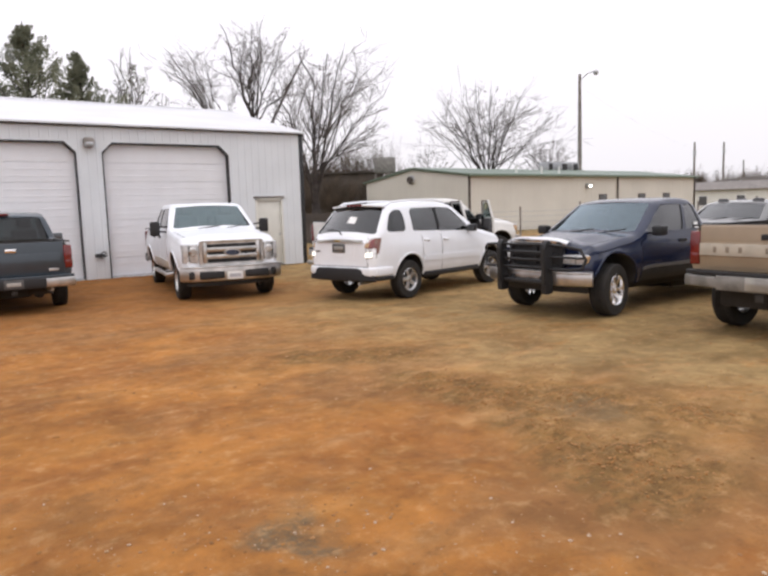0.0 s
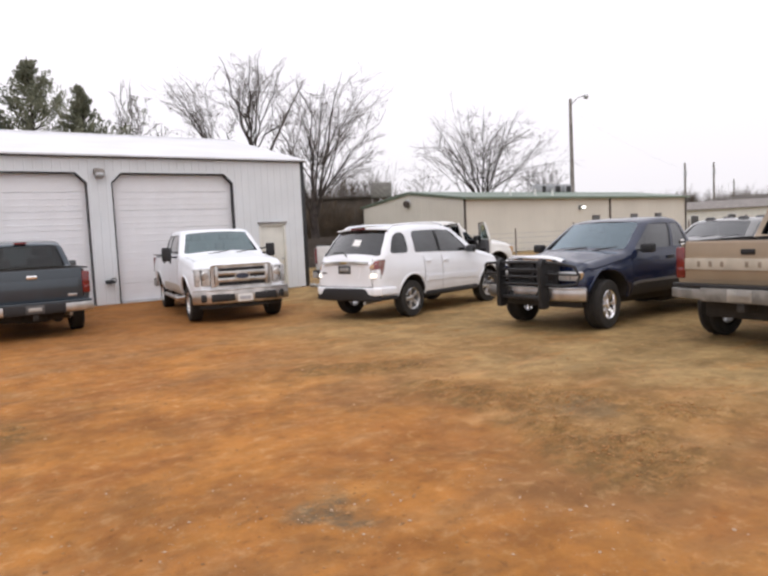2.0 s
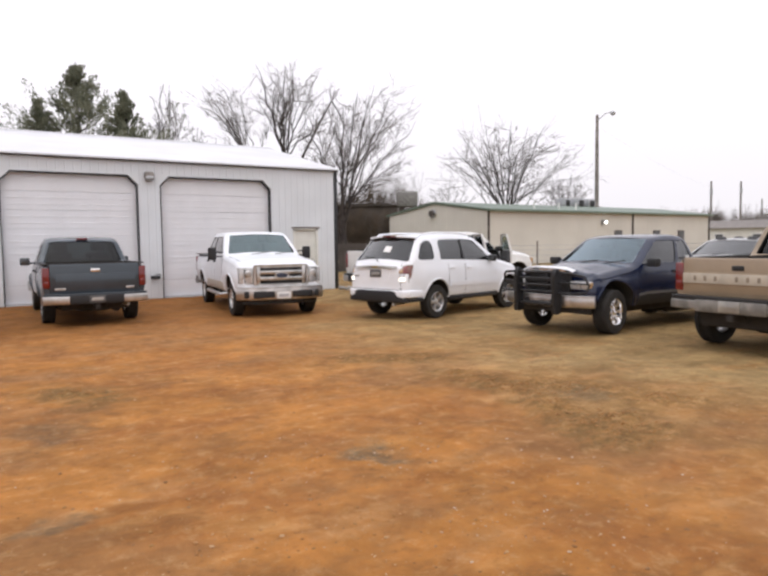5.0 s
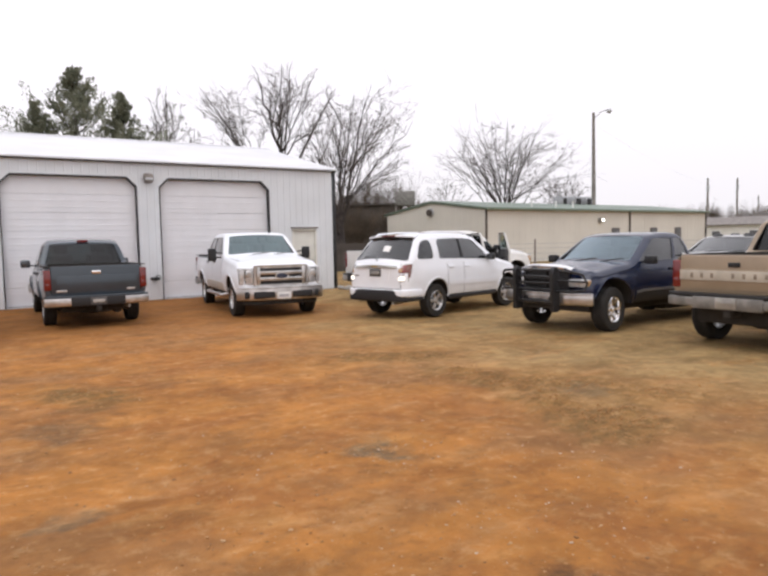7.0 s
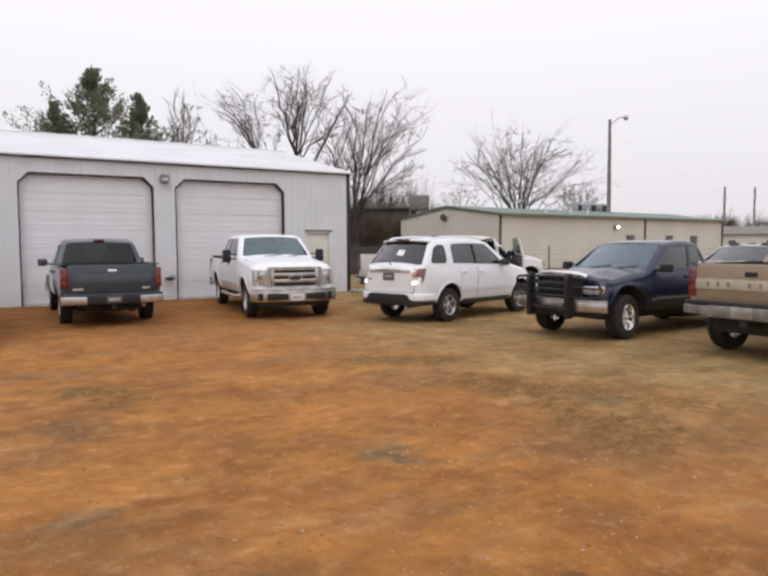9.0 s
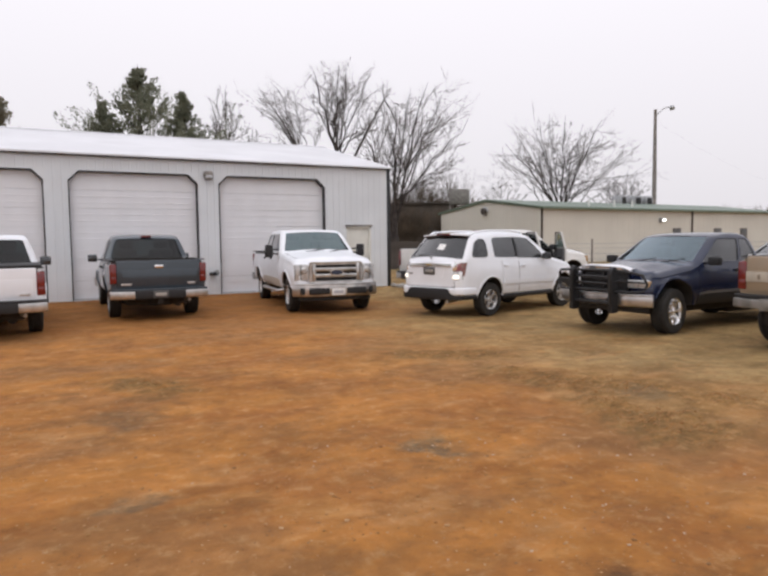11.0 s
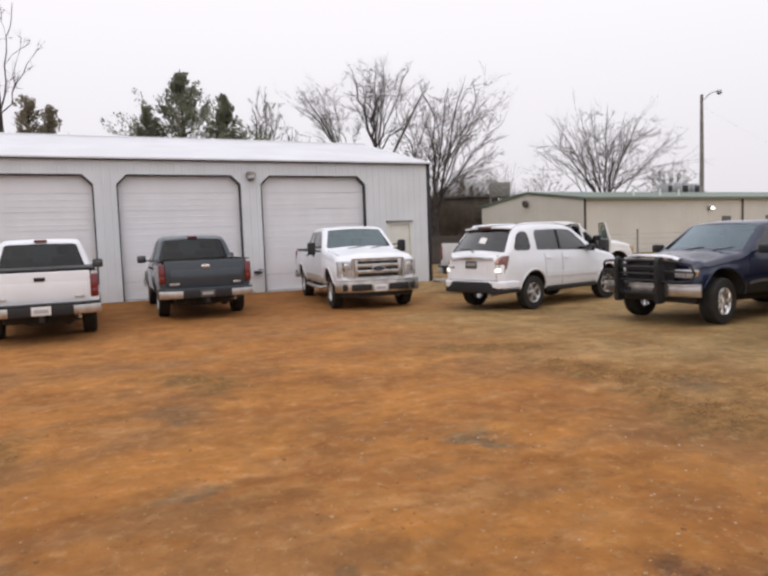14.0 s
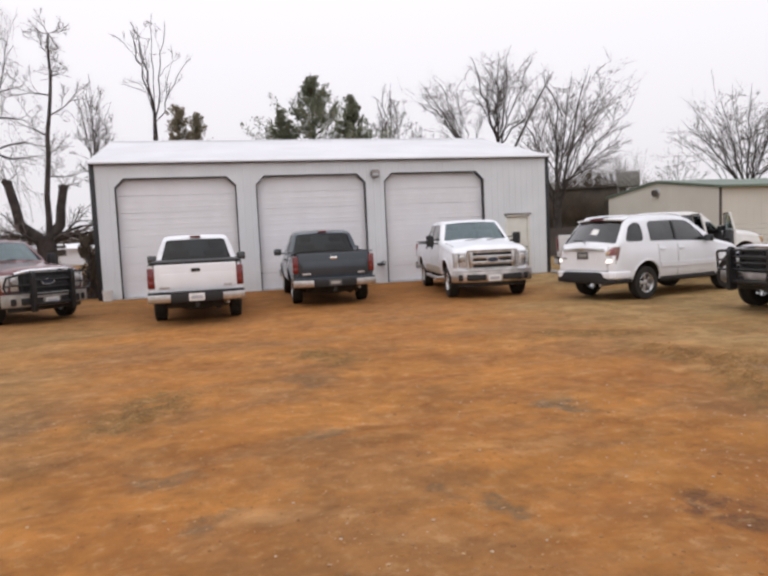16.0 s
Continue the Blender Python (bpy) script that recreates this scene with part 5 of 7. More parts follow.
def ground_height(x, y):
    if not (-40 < x < 30 and -40 < y < 14):
        return -0.03
    v = Vector((x, y, 0))
    h = 0.022 * noise.noise(v * 0.9) + 0.014 * noise.noise(v * 2.7) + 0.007 * noise.noise(v * 7.0)
    for k, (px, py, a) in enumerate(((-6.0, -16.0, 0.7), (-8.5, -14.0, 0.55), (-4.0, -14.5, 0.2), (-11.0, -12.0, 1.2))):
        d = (x - px) * math.sin(a) - (y - py) * math.cos(a) + 0.5 * noise.noise(v * 0.25 + Vector((k, 0, 0)))
        for side in (-0.8, 0.8):
            h -= 0.022 * math.exp(-((d - side) / 0.14) ** 2) * (0.5 + noise.noise(v * 0.5 + Vector((0, k, 3))))
    near = 9.0
    for (ax, ay), (bx, by) in CHURNED:
        f = max(0.0, min(1.0, ((x - ax) * (bx - ax) + (y - ay) * (by - ay)) / ((bx - ax) ** 2 + (by - ay) ** 2)))
        near = min(near, math.hypot(x - ax - f * (bx - ax), y - ay - f * (by - ay)))
    h += 0.008 * noise.noise(v * 4.3)
    if near < 1.5:
        ridge = math.exp(-(near / 0.36) ** 2)
        h += 0.07 * ridge * abs(noise.noise(v * 2.6)) + 0.045 * ridge * noise.noise(v * 5.5)
    return h - 0.005


def make_ground():
    out = [0.5, 1.2, 2.5, 5, 10, 20, 40, 80, 160, 320, 640, 1200, 2400]
    xs = near_grid(-20, 6, 0.095, out)
    ys = near_grid(-21.5, 1, 0.095, out)
    verts = [(x, y, ground_height(x, y)) for y in ys for x in xs]
    n = len(xs)
    faces = [(j * n + i, j * n + i + 1, (j + 1) * n + i + 1, (j + 1) * n + i) for j in range(len(ys) - 1) for i in range(n - 1)]
    me = bpy.data.meshes.new("ground")
    me.from_pydata(verts, [], faces)
    for p in me.polygons:
        p.use_smooth = True
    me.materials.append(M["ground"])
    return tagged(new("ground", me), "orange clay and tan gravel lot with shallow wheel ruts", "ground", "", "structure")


make_ground()


def stones(name, count, area, size, mat, seed, label, spots=()):
    rnd = random.Random(seed)
    verts, faces = [], []
    base = bmesh.new()
    bmesh.ops.create_icosphere(base, subdivisions=1, radius=1)
    bv = [v.co.copy() for v in base.verts]
    bf = [[v.index for v in f.verts] for f in base.faces]
    base.free()
    for _ in range(count):
        x, y = rnd.uniform(area[0], area[1]), rnd.uniform(area[2], area[3])
        if spots:
            (ax, ay), (bx, by), sd = spots[rnd.randrange(len(spots))]
            f = rnd.random()
            x, y = ax + (bx - ax) * f + rnd.gauss(0, sd), ay + (by - ay) * f + rnd.gauss(0, sd)
        elif noise.noise(Vector((x * 0.35, y * 0.35, 5))) < rnd.uniform(-0.45, 0.25):
            continue
        s = size * (0.4 + 1.2 * rnd.random() ** 3)
        r = Matrix.Rotation(rnd.uniform(0, 6.3), 3, "Z")
        k = len(verts)
        for v in bv:
            p = r @ Vector((v.x * s * 1.3, v.y * s * rnd.uniform(0.75, 1.1), v.z * s * 0.6 * rnd.uniform(0.8, 1.1)))
            verts.append((x + p.x, y + p.y, ground_height(x, y) + 0.15 * s + p.z))
        faces += [[k + i for i in f] for f in bf]
    me = bpy.data.meshes.new(name)
    me.from_pydata(verts, [], faces)
    me.materials.append(mat)
    return tagged(new(name, me), label, "gravel", "", "stuff")


stones("gravel", 6500, (-16, 2, -20.8, -9), 0.0095, M["pebble"], 3, "small mixed stones scattered on the clay lot")
stones("grit", 8000, (-15, -5, -20.9, -14.5), 0.0055, M["pebble"], 21, "fine grit trodden into the clay")
stones("soil_crumb", 5500, (-15.5, 0, -20.8, -10), 0.009, M["clod"], 8, "loose crumbs of orange and brown soil")
stones("churned_soil", 4200, (0, 1, 0, 1), 0.0085, M["clod"], 12, "churned clods of brown soil along the gravel edge", [(a, b, 0.16) for a, b in CHURNED])
stones("pale_stone", 800, (0, 1, 0, 1), 0.0075, M["pale_pebble"], 14, "pale stones strewn on the clay", [((-9.2, -16.3), (-8.7, -16.9), 0.35), ((-10.3, -16.0), (-9.6, -16.5), 0.4), ((-8.1, -17.3), (-7.8, -18.0), 0.4), ((-9.2, -18.2), (-8.4, -18.8), 0.4), ((-11.6, -18.6), (-10.8, -19.3), 0.35), ((-12.5, -15.5), (-9.0, -18.5), 0.9)])


# ---- white garage ----
DOORS = [(-14.72, -11.05), (-10.40, -6.75), (-6.08, -2.43)]
DOOR_TOP, EAVE, RIDGE, DEPTH, GX0 = 3.75, 4.20, 5.62, 11.6, -15.28


def chamfer(x0, x1, top, c=0.28, low=0.0):
    return [(x0, low), (x1, low), (x1, top - c), (x1 - c, top), (x0 + c, top), (x0, top - c)]


def make_garage():
    garage = thing("wall_south", pose(0, 0, 0), "white ribbed steel garage front with three doors", "wall", "", "structure")
    holes = [chamfer(a, b, DOOR_TOP, low=0.02) for a, b in DOORS] + [[(-1.62, 0.03), (-0.67, 0.03), (-0.67, 2.15), (-1.62, 2.15)]]
    part("steel_skin", slab([(GX0, 0.0), (0, 0.0), (0, EAVE), (GX0, EAVE)], holes, lambda u, v, d: Vector((u, d, v)), 0.14), M["wall"], garage)
    # ribs of the sheeting
    bm = bmesh.new()
    x = GX0 + 0.15
    k = 0
    while x < -0.05:
        lows = [0.02]
        for a, b in DOORS:
            if a - 0.07 < x < b + 0.07:
                lows = [DOOR_TOP + 0.08]
        if -1.75 < x < -0.55:
            lows = [2.32]
        rbox((x - 0.018, -0.012, lows[0]), (x + 0.018, 0.004, EAVE - 0.03), 0.006, 1, bm)
        x += 0.2286
        k += 1
    part("rib", bm, M["wall"], garage)
    tagged(garage.children[-1], kind="stuff")
    part("base_trim", rbox((GX0, -0.012, 0.0), (DOORS[0][0] - 0.06, 0.0, 0.10), 0.004), M["wall"], garage)
    for name, lo, hi in (("wall_east", (-0.14, 0.142, 0), (-0.002, DEPTH, EAVE)), ("wall_west", (GX0 + 0.002, 0.142, 0), (GX0 + 0.14, DEPTH, EAVE)), ("wall_north", (GX0 + 0.145, DEPTH - 0.14, 0), (-0.145, DEPTH, EAVE))):
        solid(name, rbox(lo, hi), M["wall"], "white ribbed steel side of the garage", "wall", "", "structure")
    for x in (GX0, -0.14):
        solid("gable", slab([(0, EAVE), (DEPTH, EAVE), (DEPTH / 2, RIDGE - 0.05)], [], lambda u, v, d: Vector((x + d, u, v)), 0.14), M["wall"], "white steel gable end of the garage", "wall", "", "structure")
    # dark corner posts and eave line
    for x0, x1 in ((GX0 - 0.15, GX0 - 0.004), (0.004, 0.13)):
        solid("corner_trim", rbox((x0, -0.03, 0.0), (x1, 0.14, EAVE + 0.02), 0.01), M["black_trim"], "black steel corner trim of the garage", "trim", "", "structure")
    solid("eave_trim", sweep([(GX0 - 0.16, -0.07, EAVE + 0.015), (0.15, -0.07, EAVE + 0.015)], rect(0.10, 0.09, 0.015)), M["black_trim"], "dark gutter line along the garage eave", "trim", "", "structure")
    # roof sheets
    rise = RIDGE - EAVE
    for s, name in ((0, "roof"), (1, "roof")):
        y0, y1 = (-0.16, DEPTH / 2) if s == 0 else (DEPTH + 0.16, DEPTH / 2)
        z0 = EAVE - 0.16 * rise / (DEPTH / 2) + 0.09
        r = part(name, slab([(GX0 - 0.17, 0), (0.16, 0), (0.16, 1), (GX0 - 0.17, 1)], [], lambda u, v, d: Vector((u, y0 + (y1 - y0) * v, z0 + (RIDGE + 0.09 - z0) * v - d)), 0.05), M["roof"], None)
        tagged(r, "pale galvanised steel roof of the garage", "roof", "", "structure")
    solid("ridge_cap", sweep([(GX0 - 0.17, DEPTH / 2, RIDGE + 0.11), (0.16, DEPTH / 2, RIDGE + 0.11)], [(-0.2, -0.06), (0, 0.0), (0.2, -0.06), (0.2, -0.045), (0, 0.02), (-0.2, -0.045)]), M["roof"], "folded steel ridge cap", "roof", "", "structure")
    solid("garage_floor", rbox((GX0 + 0.15, 0.16, -0.05), (-0.15, DEPTH - 0.16, 0.02)), M["concrete"], "concrete slab inside the closed garage", "floor", "", "structure")


def garage_door(index, x0, x1):
    d = thing("door_%d" % index, pose(x0, 0.17, 0.0), "closed white sectional garage door with horizontal panels", "garage door", "garage doors", "structure")
    w = x1 - x0
    n = 7
    h = (DOOR_TOP - 0.03) / n
    for k in range(n):
        z0, z1 = 0.03 + k * h, 0.03 + (k + 1) * h - 0.008
        if k < n - 1:
            bm = rbox((0.01, 0.0, z0), (w - 0.01, 0.05, z1))
            rbox((0.01, -0.0068, z0 + h * 0.27), (w - 0.01, 0.003, z0 + h * 0.34), 0.002, 1, bm)
            rbox((0.01, -0.0068, z0 + h * 0.62), (w - 0.01, 0.003, z0 + h * 0.69), 0.002, 1, bm)
        else:
            bm = slab([(0.01, z0), (w - 0.01, z0), (w - 0.01, z1), (0.01, z1)], [], lambda u, v, t: Vector((u, t, v)), 0.05)
        part("panel", bm, M["door_white"], d)
    part("bottom_seal", rbox((0.0, -0.01, 0.0), (w, 0.04, 0.035), 0.008), M["black_trim"], d)
    o = chamfer(-0.012, w + 0.012, DOOR_TOP + 0.012, 0.285, 0.0)
    i = chamfer(0.022, w - 0.022, DOOR_TOP - 0.03, 0.27, 0.0)
    bm = bmesh.new()
    ring_o = o[1:] + o[:1]
    ring_i = i[1:] + i[:1]
    sections = list(zip(ring_o, ring_i))
    for (a, b), (c, e) in zip(sections, sections[1:]):
        quad = [a, c, e, b]
        f = [bm.verts.new((u, -0.178, v)) for u, v in quad]
        g = [bm.verts.new((u, 0.0, v)) for u, v in quad]
        bm.faces.new(f)
        bm.faces.new(g[::-1])
        for k in range(4):
            bm.faces.new((f[k], f[(k + 1) % 4], g[(k + 1) % 4], g[k]))
    part("door_frame", bm, M["black_trim"], d, "thin black frame with cut corners")


make_garage()
for k, (a, b) in enumerate(DOORS):
    garage_door(k + 1, a, b)


def man_door():
    d = thing("door_4", pose(-1.62, 0.0, 0.0), "closed cream steel entry door in a white frame", "door", "", "structure")
    part("leaf", rbox((0.06, 0.06, 0.05), (0.89, 0.10, 2.09), 0.006), M["cream"], d)
    for lo, hi in (((0.0, -0.02, 0.03), (0.06, 0.13, 2.15)), ((0.89, -0.02, 0.03), (0.95, 0.13, 2.15)), ((0.0, -0.02, 2.09), (0.95, 0.13, 2.15))):
        part("door_frame", rbox(lo, hi, 0.006), M["cream"], d)
    part("drip_cap", rbox((-0.05, -0.07, 2.17), (1.0, 0.0, 2.215), 0.012), M["pole"], d)
    part("door_knob", moved(lathe([(0, -0.07), (0.03, -0.06), (0.032, -0.04), (0.012, -0.02), (0.012, 0.0)], 14), Matrix.Translation((0.82, 0.06, 1.0))), M["metal"], d)
    part("threshold", rbox((0.0, -0.06, 0.0), (0.95, 0.12, 0.03), 0.006), M["concrete"], d)


man_door()


def wall_pack():
    w = thing("wall_light", pose(-6.42, -0.02, 3.72), "square bronze wall light with a clear front", "wall light")
    part("housing", rbox((-0.145, -0.19, -0.08), (0.145, 0.02, 0.15), 0.075, 4), M["pole"], w)
    part("lens", rbox((-0.125, -0.215, -0.12), (0.125, -0.03, 0.03), 0.06, 4), M["metal"], w)
    part("wall_plate", rbox((-0.10, -0.012, -0.13), (0.10, 0.022, 0.16), 0.02, 2), M["pole"], w)


wall_pack()


def hose_valve():
    v = thing("hose_valve", pose(-6.36, -0.03, 0.66), "black pipe valve on the garage wall", "valve")
    part("pipe", tube([(0.0, 0.03, 0.0), (0.0, -0.10, 0.0), (0.0, -0.16, -0.05)], 0.035, 10), M["black_trim"], v)
    part("body", rbox((-0.13, -0.16, -0.05), (0.13, -0.06, 0.05), 0.03), M["black_trim"], v)
    part("handwheel", moved(lathe([(0.07, -0.01), (0.085, 0.0), (0.07, 0.012), (0.055, 0.0), (0.07, -0.01)], 16), Matrix.Translation((0.08, -0.19, 0.03))), M["black_trim"], v)


hose_valve()

b = lathe([(0, 0.0), (0.13, 0.0), (0.145, 0.30), (0.155, 0.30), (0.155, 0.33), (0.135, 0.33), (0.12, 0.03), (0, 0.03)], 20)
bucket = thing("bucket", pose(-15.12, -0.32, 0.0), "dirty white plastic bucket beside the garage corner", "bucket")
part("pail", moved(b, Matrix.Rotation(math.pi / 2, 4, "X")), M["plate"], bucket)
part("bail", tube([(0.155 * math.cos(a), 0.0, 0.31 - 0.13 * math.sin(a)) for a in (math.pi * k / 10 for k in range(11))], 0.006, 6), M["metal"], bucket)


# ---- beige steel building ----
def beige_building():
    m = pose(18.3, 12.2, 0, 0, 0, 3)
    h = thing("beige_building", m, "long beige steel building with a green roof", "building")
    Lb, Wb, ev, rd = 27.9, 10.8, 3.66, 4.36
    part("wall", rbox((0, 0, 0), (Lb, 0.15, ev)), M["beige"], h)
    part("wall", rbox((0, Wb - 0.15, 0), (Lb, Wb, ev)), M["beige"], h)
    for x in (0.0, Lb - 0.15):
        part("wall", slab([(0.15, 0), (Wb - 0.15, 0), (Wb - 0.15, ev), (Wb / 2, rd), (0.15, ev)], [], lambda u, v, d: Vector((x + d, u, v)), 0.15), M["beige"], h)
    bm = bmesh.new()
    x = 0.3
    while x < Lb:
        rbox((x - 0.02, -0.006, 0.05), (x + 0.02, 0.005, ev - 0.1), 0.003, 1, bm)
        x += 0.6
    y = 0.5
    while y < Wb - 0.2:
        z = ev + (rd - ev) * (1 - abs(y - Wb / 2) / (Wb / 2)) - 0.15
        rbox((-0.006, y - 0.02, 0.05), (0.005, y + 0.02, z), 0.003, 1, bm)
        y += 0.6
    tagged(part("rib", bm, M["beige"], h), kind="stuff")
    for y0, y1 in ((-0.25, Wb / 2), (Wb + 0.25, Wb / 2)):
        r = part("roof", slab([(-0.15, 0), (Lb + 0.15, 0), (Lb + 0.15, 1), (-0.15, 1)], [], lambda u, v, d: Vector((u, y0 + (y1 - y0) * v, ev - 0.01 + (rd - ev + 0.06) * v - d + 0.08)), 0.07), M["green"], h)
    part("eave_gutter", sweep([(-0.17, -0.30, ev + 0.0), (Lb + 0.17, -0.30, ev + 0.0)], rect(0.12, 0.16, 0.02)), M["green"], h)
    for a, c in (((-0.05, -0.27, ev), (-0.05, Wb / 2, rd + 0.02)), ((-0.05, Wb / 2, rd + 0.02), (-0.05, Wb + 0.27, ev))):
        part("rake_trim", sweep([a, c], rect(0.14, 0.16, 0.02)), M["green"], h)
    part("corner_trim", rbox((-0.03, -0.04, 0), (0.17, 0.0, ev - 0.05), 0.01), M["shed_wood"], h)
    part("downspout", rbox((16.1, -0.10, 0), (16.25, -0.01, ev - 0.05), 0.02), M["shed_wood"], h)
    part("downspout", rbox((Lb - 0.1, -0.10, 0), (Lb + 0.06, -0.01, ev - 0.05), 0.02), M["shed_wood"], h)
    for x in (14.3, 19.6, 23.3):
        w = part("window", rbox((x - 0.5, -0.05, 0.95), (x + 0.5, 0.02, 2.32), 0.01), M["shed_wood"], h)
        part("pane", rbox((x - 0.43, -0.065, 1.02), (x + 0.43, -0.045, 2.25), 0.005), M["plate_dark"], w)
    fan = part("gable_fan", moved(lathe([(0.0, -0.10), (0.10, -0.12), (0.30, -0.06), (0.33, 0.0)], 20), Matrix.Translation((-0.02, Wb / 2 + 0.1, 3.65)) @ Matrix.Rotation(-math.pi / 2, 4, "Z")), M["metal"], h)
    part("fan_hood", tube([(-0.26, Wb / 2 + 0.1, 3.62), (-0.02, Wb / 2 + 0.1, 3.65)], 0.24, 16), M["shed_wood"], fan)
    lampb = part("wall_lamp", rbox((12.1, -0.30, 2.75), (12.45, 0.0, 3.1), 0.05), M["metal"], h)
    part("lit_globe", moved(lathe([(0, -0.09), (0.06, -0.07), (0.09, 0), (0.06, 0.07), (0, 0.09)], 16), Matrix.Translation((12.28, -0.36, 2.92))), M["lamp_glow"], lampb, "lit globe of a wall lamp")
    for x in (5.9, 8.6, 10.6):
        part("vent_pipe", tube([(x, 1.2, ev + 0.2), (x, 1.2, ev + 0.75)], 0.07, 10), M["plate"], h)
    for x, y, w in ((17.2, 6.2, 1.0), (18.7, 6.2, 0.9), (15.6, 6.4, 0.7)):
        u = part("roof_unit", rbox((x - w / 2, y - 0.5, rd - 0.15), (x + w / 2, y + 0.5, rd + 0.85), 0.05), M["metal"], h)
        part("grill", rbox((x - w * 0.35, y - 0.52, rd + 0.1), (x + w * 0.35, y - 0.49, rd + 0.7), 0.01), M["plastic"], u)


beige_building()


def dark_shed():
    s = thing("shed", pose(*along_sight(60.0, 64), 0, 0, 0, -32), "old dark brown shed behind bare brush", "shed")
    part("wall", rbox((-8, 0, 0), (5.2, 5, 5.0)), M["dark_shed"], s)
    part("roof", slab([(-8.4, 0), (5.6, 0), (5.6, 1), (-8.4, 1)], [], lambda u, v, d: Vector((u, -0.4 + 5.8 * v, 5.05 - 0.3 * v - d + 0.1)), 0.12), M["dark_shed"], s)
    bm = bmesh.new()
    for k in range(42):
        x = -7.9 + k * 0.31
        rbox((x, -0.03, 0.05), (x + 0.27, 0.004, 4.95), 0.006, 1, bm)
    tagged(part("siding", bm, M["dark_shed"], s), kind="stuff")


dark_shed()


def tank_box():
    s = thing("raised_tank", pose(20.6, 24.6, 0, 0, 0, -35), "grey sheet metal box raised on posts", "tank")
    part("box", rbox((-0.85, -0.6, 4.55), (0.85, 0.6, 5.75), 0.04), M["worn_steel"], s)
    for x in (-0.75, 0.75):
        for y in (-0.5, 0.5):
            part("post", tube([(x, y, 0), (x, y, 4.58)], 0.06, 8), M["pole"], s)


tank_box()


def board_fence(p0, p1, height, label):
    f = thing("fence", pose(p0[0], p0[1], 0, 0, 0, math.degrees(math.atan2(p1[1] - p0[1], p1[0] - p0[0]))), label, "fence")
    n = math.hypot(p1[0] - p0[0], p1[1] - p0[1])
    rnd = random.Random(5)
    mesh = None
    for z in (0.4, height - 0.3):
        part("rail", rbox((0, 0.02, z), (n, 0.07, z + 0.09), 0.008), M["shed_wood"], f)
    k = 0
    while k * 0.2 < n:
        h = height - rnd.random() * 0.06
        ob = part("board", rbox((0, -0.012, 0.02), (0.185, 0.012, 1.0), 0.003, 1) if mesh is None else mesh, M["shed_wood"], f, "", Matrix.Translation((k * 0.2, 0, 0)) @ Matrix.Diagonal((1, 1, h, 1)))
        mesh = ob.data
        k += 1


board_fence((1.2, 14.5), (10.4, 9.3), 1.62, "dark weathered board fence behind the lot")


def pipe_fence(p0, p1):
    f = thing("pipe_fence", pose(p0[0], p0[1], 0, 0, 0, math.degrees(math.atan2(p1[1] - p0[1], p1[0] - p0[0]))), "thin wire fence on steel posts before the beige building", "fence")
    n = math.hypot(p1[0] - p0[0], p1[1] - p0[1])
    for z in (0.5, 0.8, 1.1, 1.35):
        part("wire", tube([(0, 0, z), (n, 0, z)], 0.012, 5), M["metal"], f)
    for k in range(int(n / 3.2) + 1):
        part("post", tube([(k * 3.2, 0, 0), (k * 3.2, 0, 1.6 if k % 3 else 1.78)], 0.05, 8), M["pole"], f)


pipe_fence((10.6, 9.0), (30.0, -3.5))


# ---- poles ----
def street_light():
    p = thing("street_lamp", pose(44.6, 24.9, 0), "tall wooden pole with a street lamp arm", "street lamp")
    part("pole", tube([(0, 0, 0), (0.02, 0.0, 7), (0.05, 0.05, 14.3)], [0.24, 0.20, 0.14], 12), M["pole"], p)
    part("arm", tube([(0.05, 0, 13.7), (0.55, -0.5, 14.35), (0.95, -1.0, 14.5)], 0.05, 8), M["metal"], p)
    part("lamp_head", moved(lathe([(0, 0.16), (0.16, 0.14), (0.26, -0.05), (0.24, -0.18), (0.14, -0.30), (0, -0.34)], 16), Matrix.Translation((1.05, -1.1, 14.45)) @ Matrix.Rotation(math.pi / 2, 4, "X")), M["metal"], p)


street_light()


def power_pole(x, y, h, arms=True):
    p = thing("power_pole", pose(x, y, 0, 0, 0, 35), "weathered wooden power pole with a crossarm", "power pole", "power poles")
    part("pole", tube([(0, 0, 0), (0.03, 0, h)], [0.19, 0.12], 10), M["pole"], p)
    if arms:
        part("crossarm", rbox((-1.1, -0.06, h - 0.75), (1.1, 0.06, h - 0.6), 0.02), M["pole"], p)
        for k in (-0.95, -0.4, 0.4, 0.95):
            part("insulator", moved(lathe([(0, 0.14), (0.05, 0.12), (0.06, 0.0), (0, 0.0)], 10), Matrix.Translation((k, 0, h - 0.6)) @ Matrix.Rotation(math.pi / 2, 4, "X")), M["metal"], p)
    part("transformer", tube([(-0.30, 0, h - 1.9), (-0.30, 0, h - 1.1)], 0.2, 12), M["metal"], p)


power_pole(-11.8 + 105 * math.cos(radians(30.9)), -21.2 + 105 * math.sin(radians(30.9)), 9.5)
power_pole(-11.8 + 120 * math.cos(radians(28.9)), -21.2 + 120 * math.sin(radians(28.9)), 10.4)
sag = [(44.65 + 33.65 * f, 24.95 + 7.77 * f, 13.2 - 4.6 * f - 2.2 * f * (1 - f)) for f in (k / 10 for k in range(11))]
solid("power_line", tube(sag, 0.0032, 5), M["plastic"], "thin sagging wire from the lamp pole", "power line")
power_pole(-11.8 + 170 * math.cos(radians(27.5)), -21.2 + 170 * math.sin(radians(27.5)), 10.0)


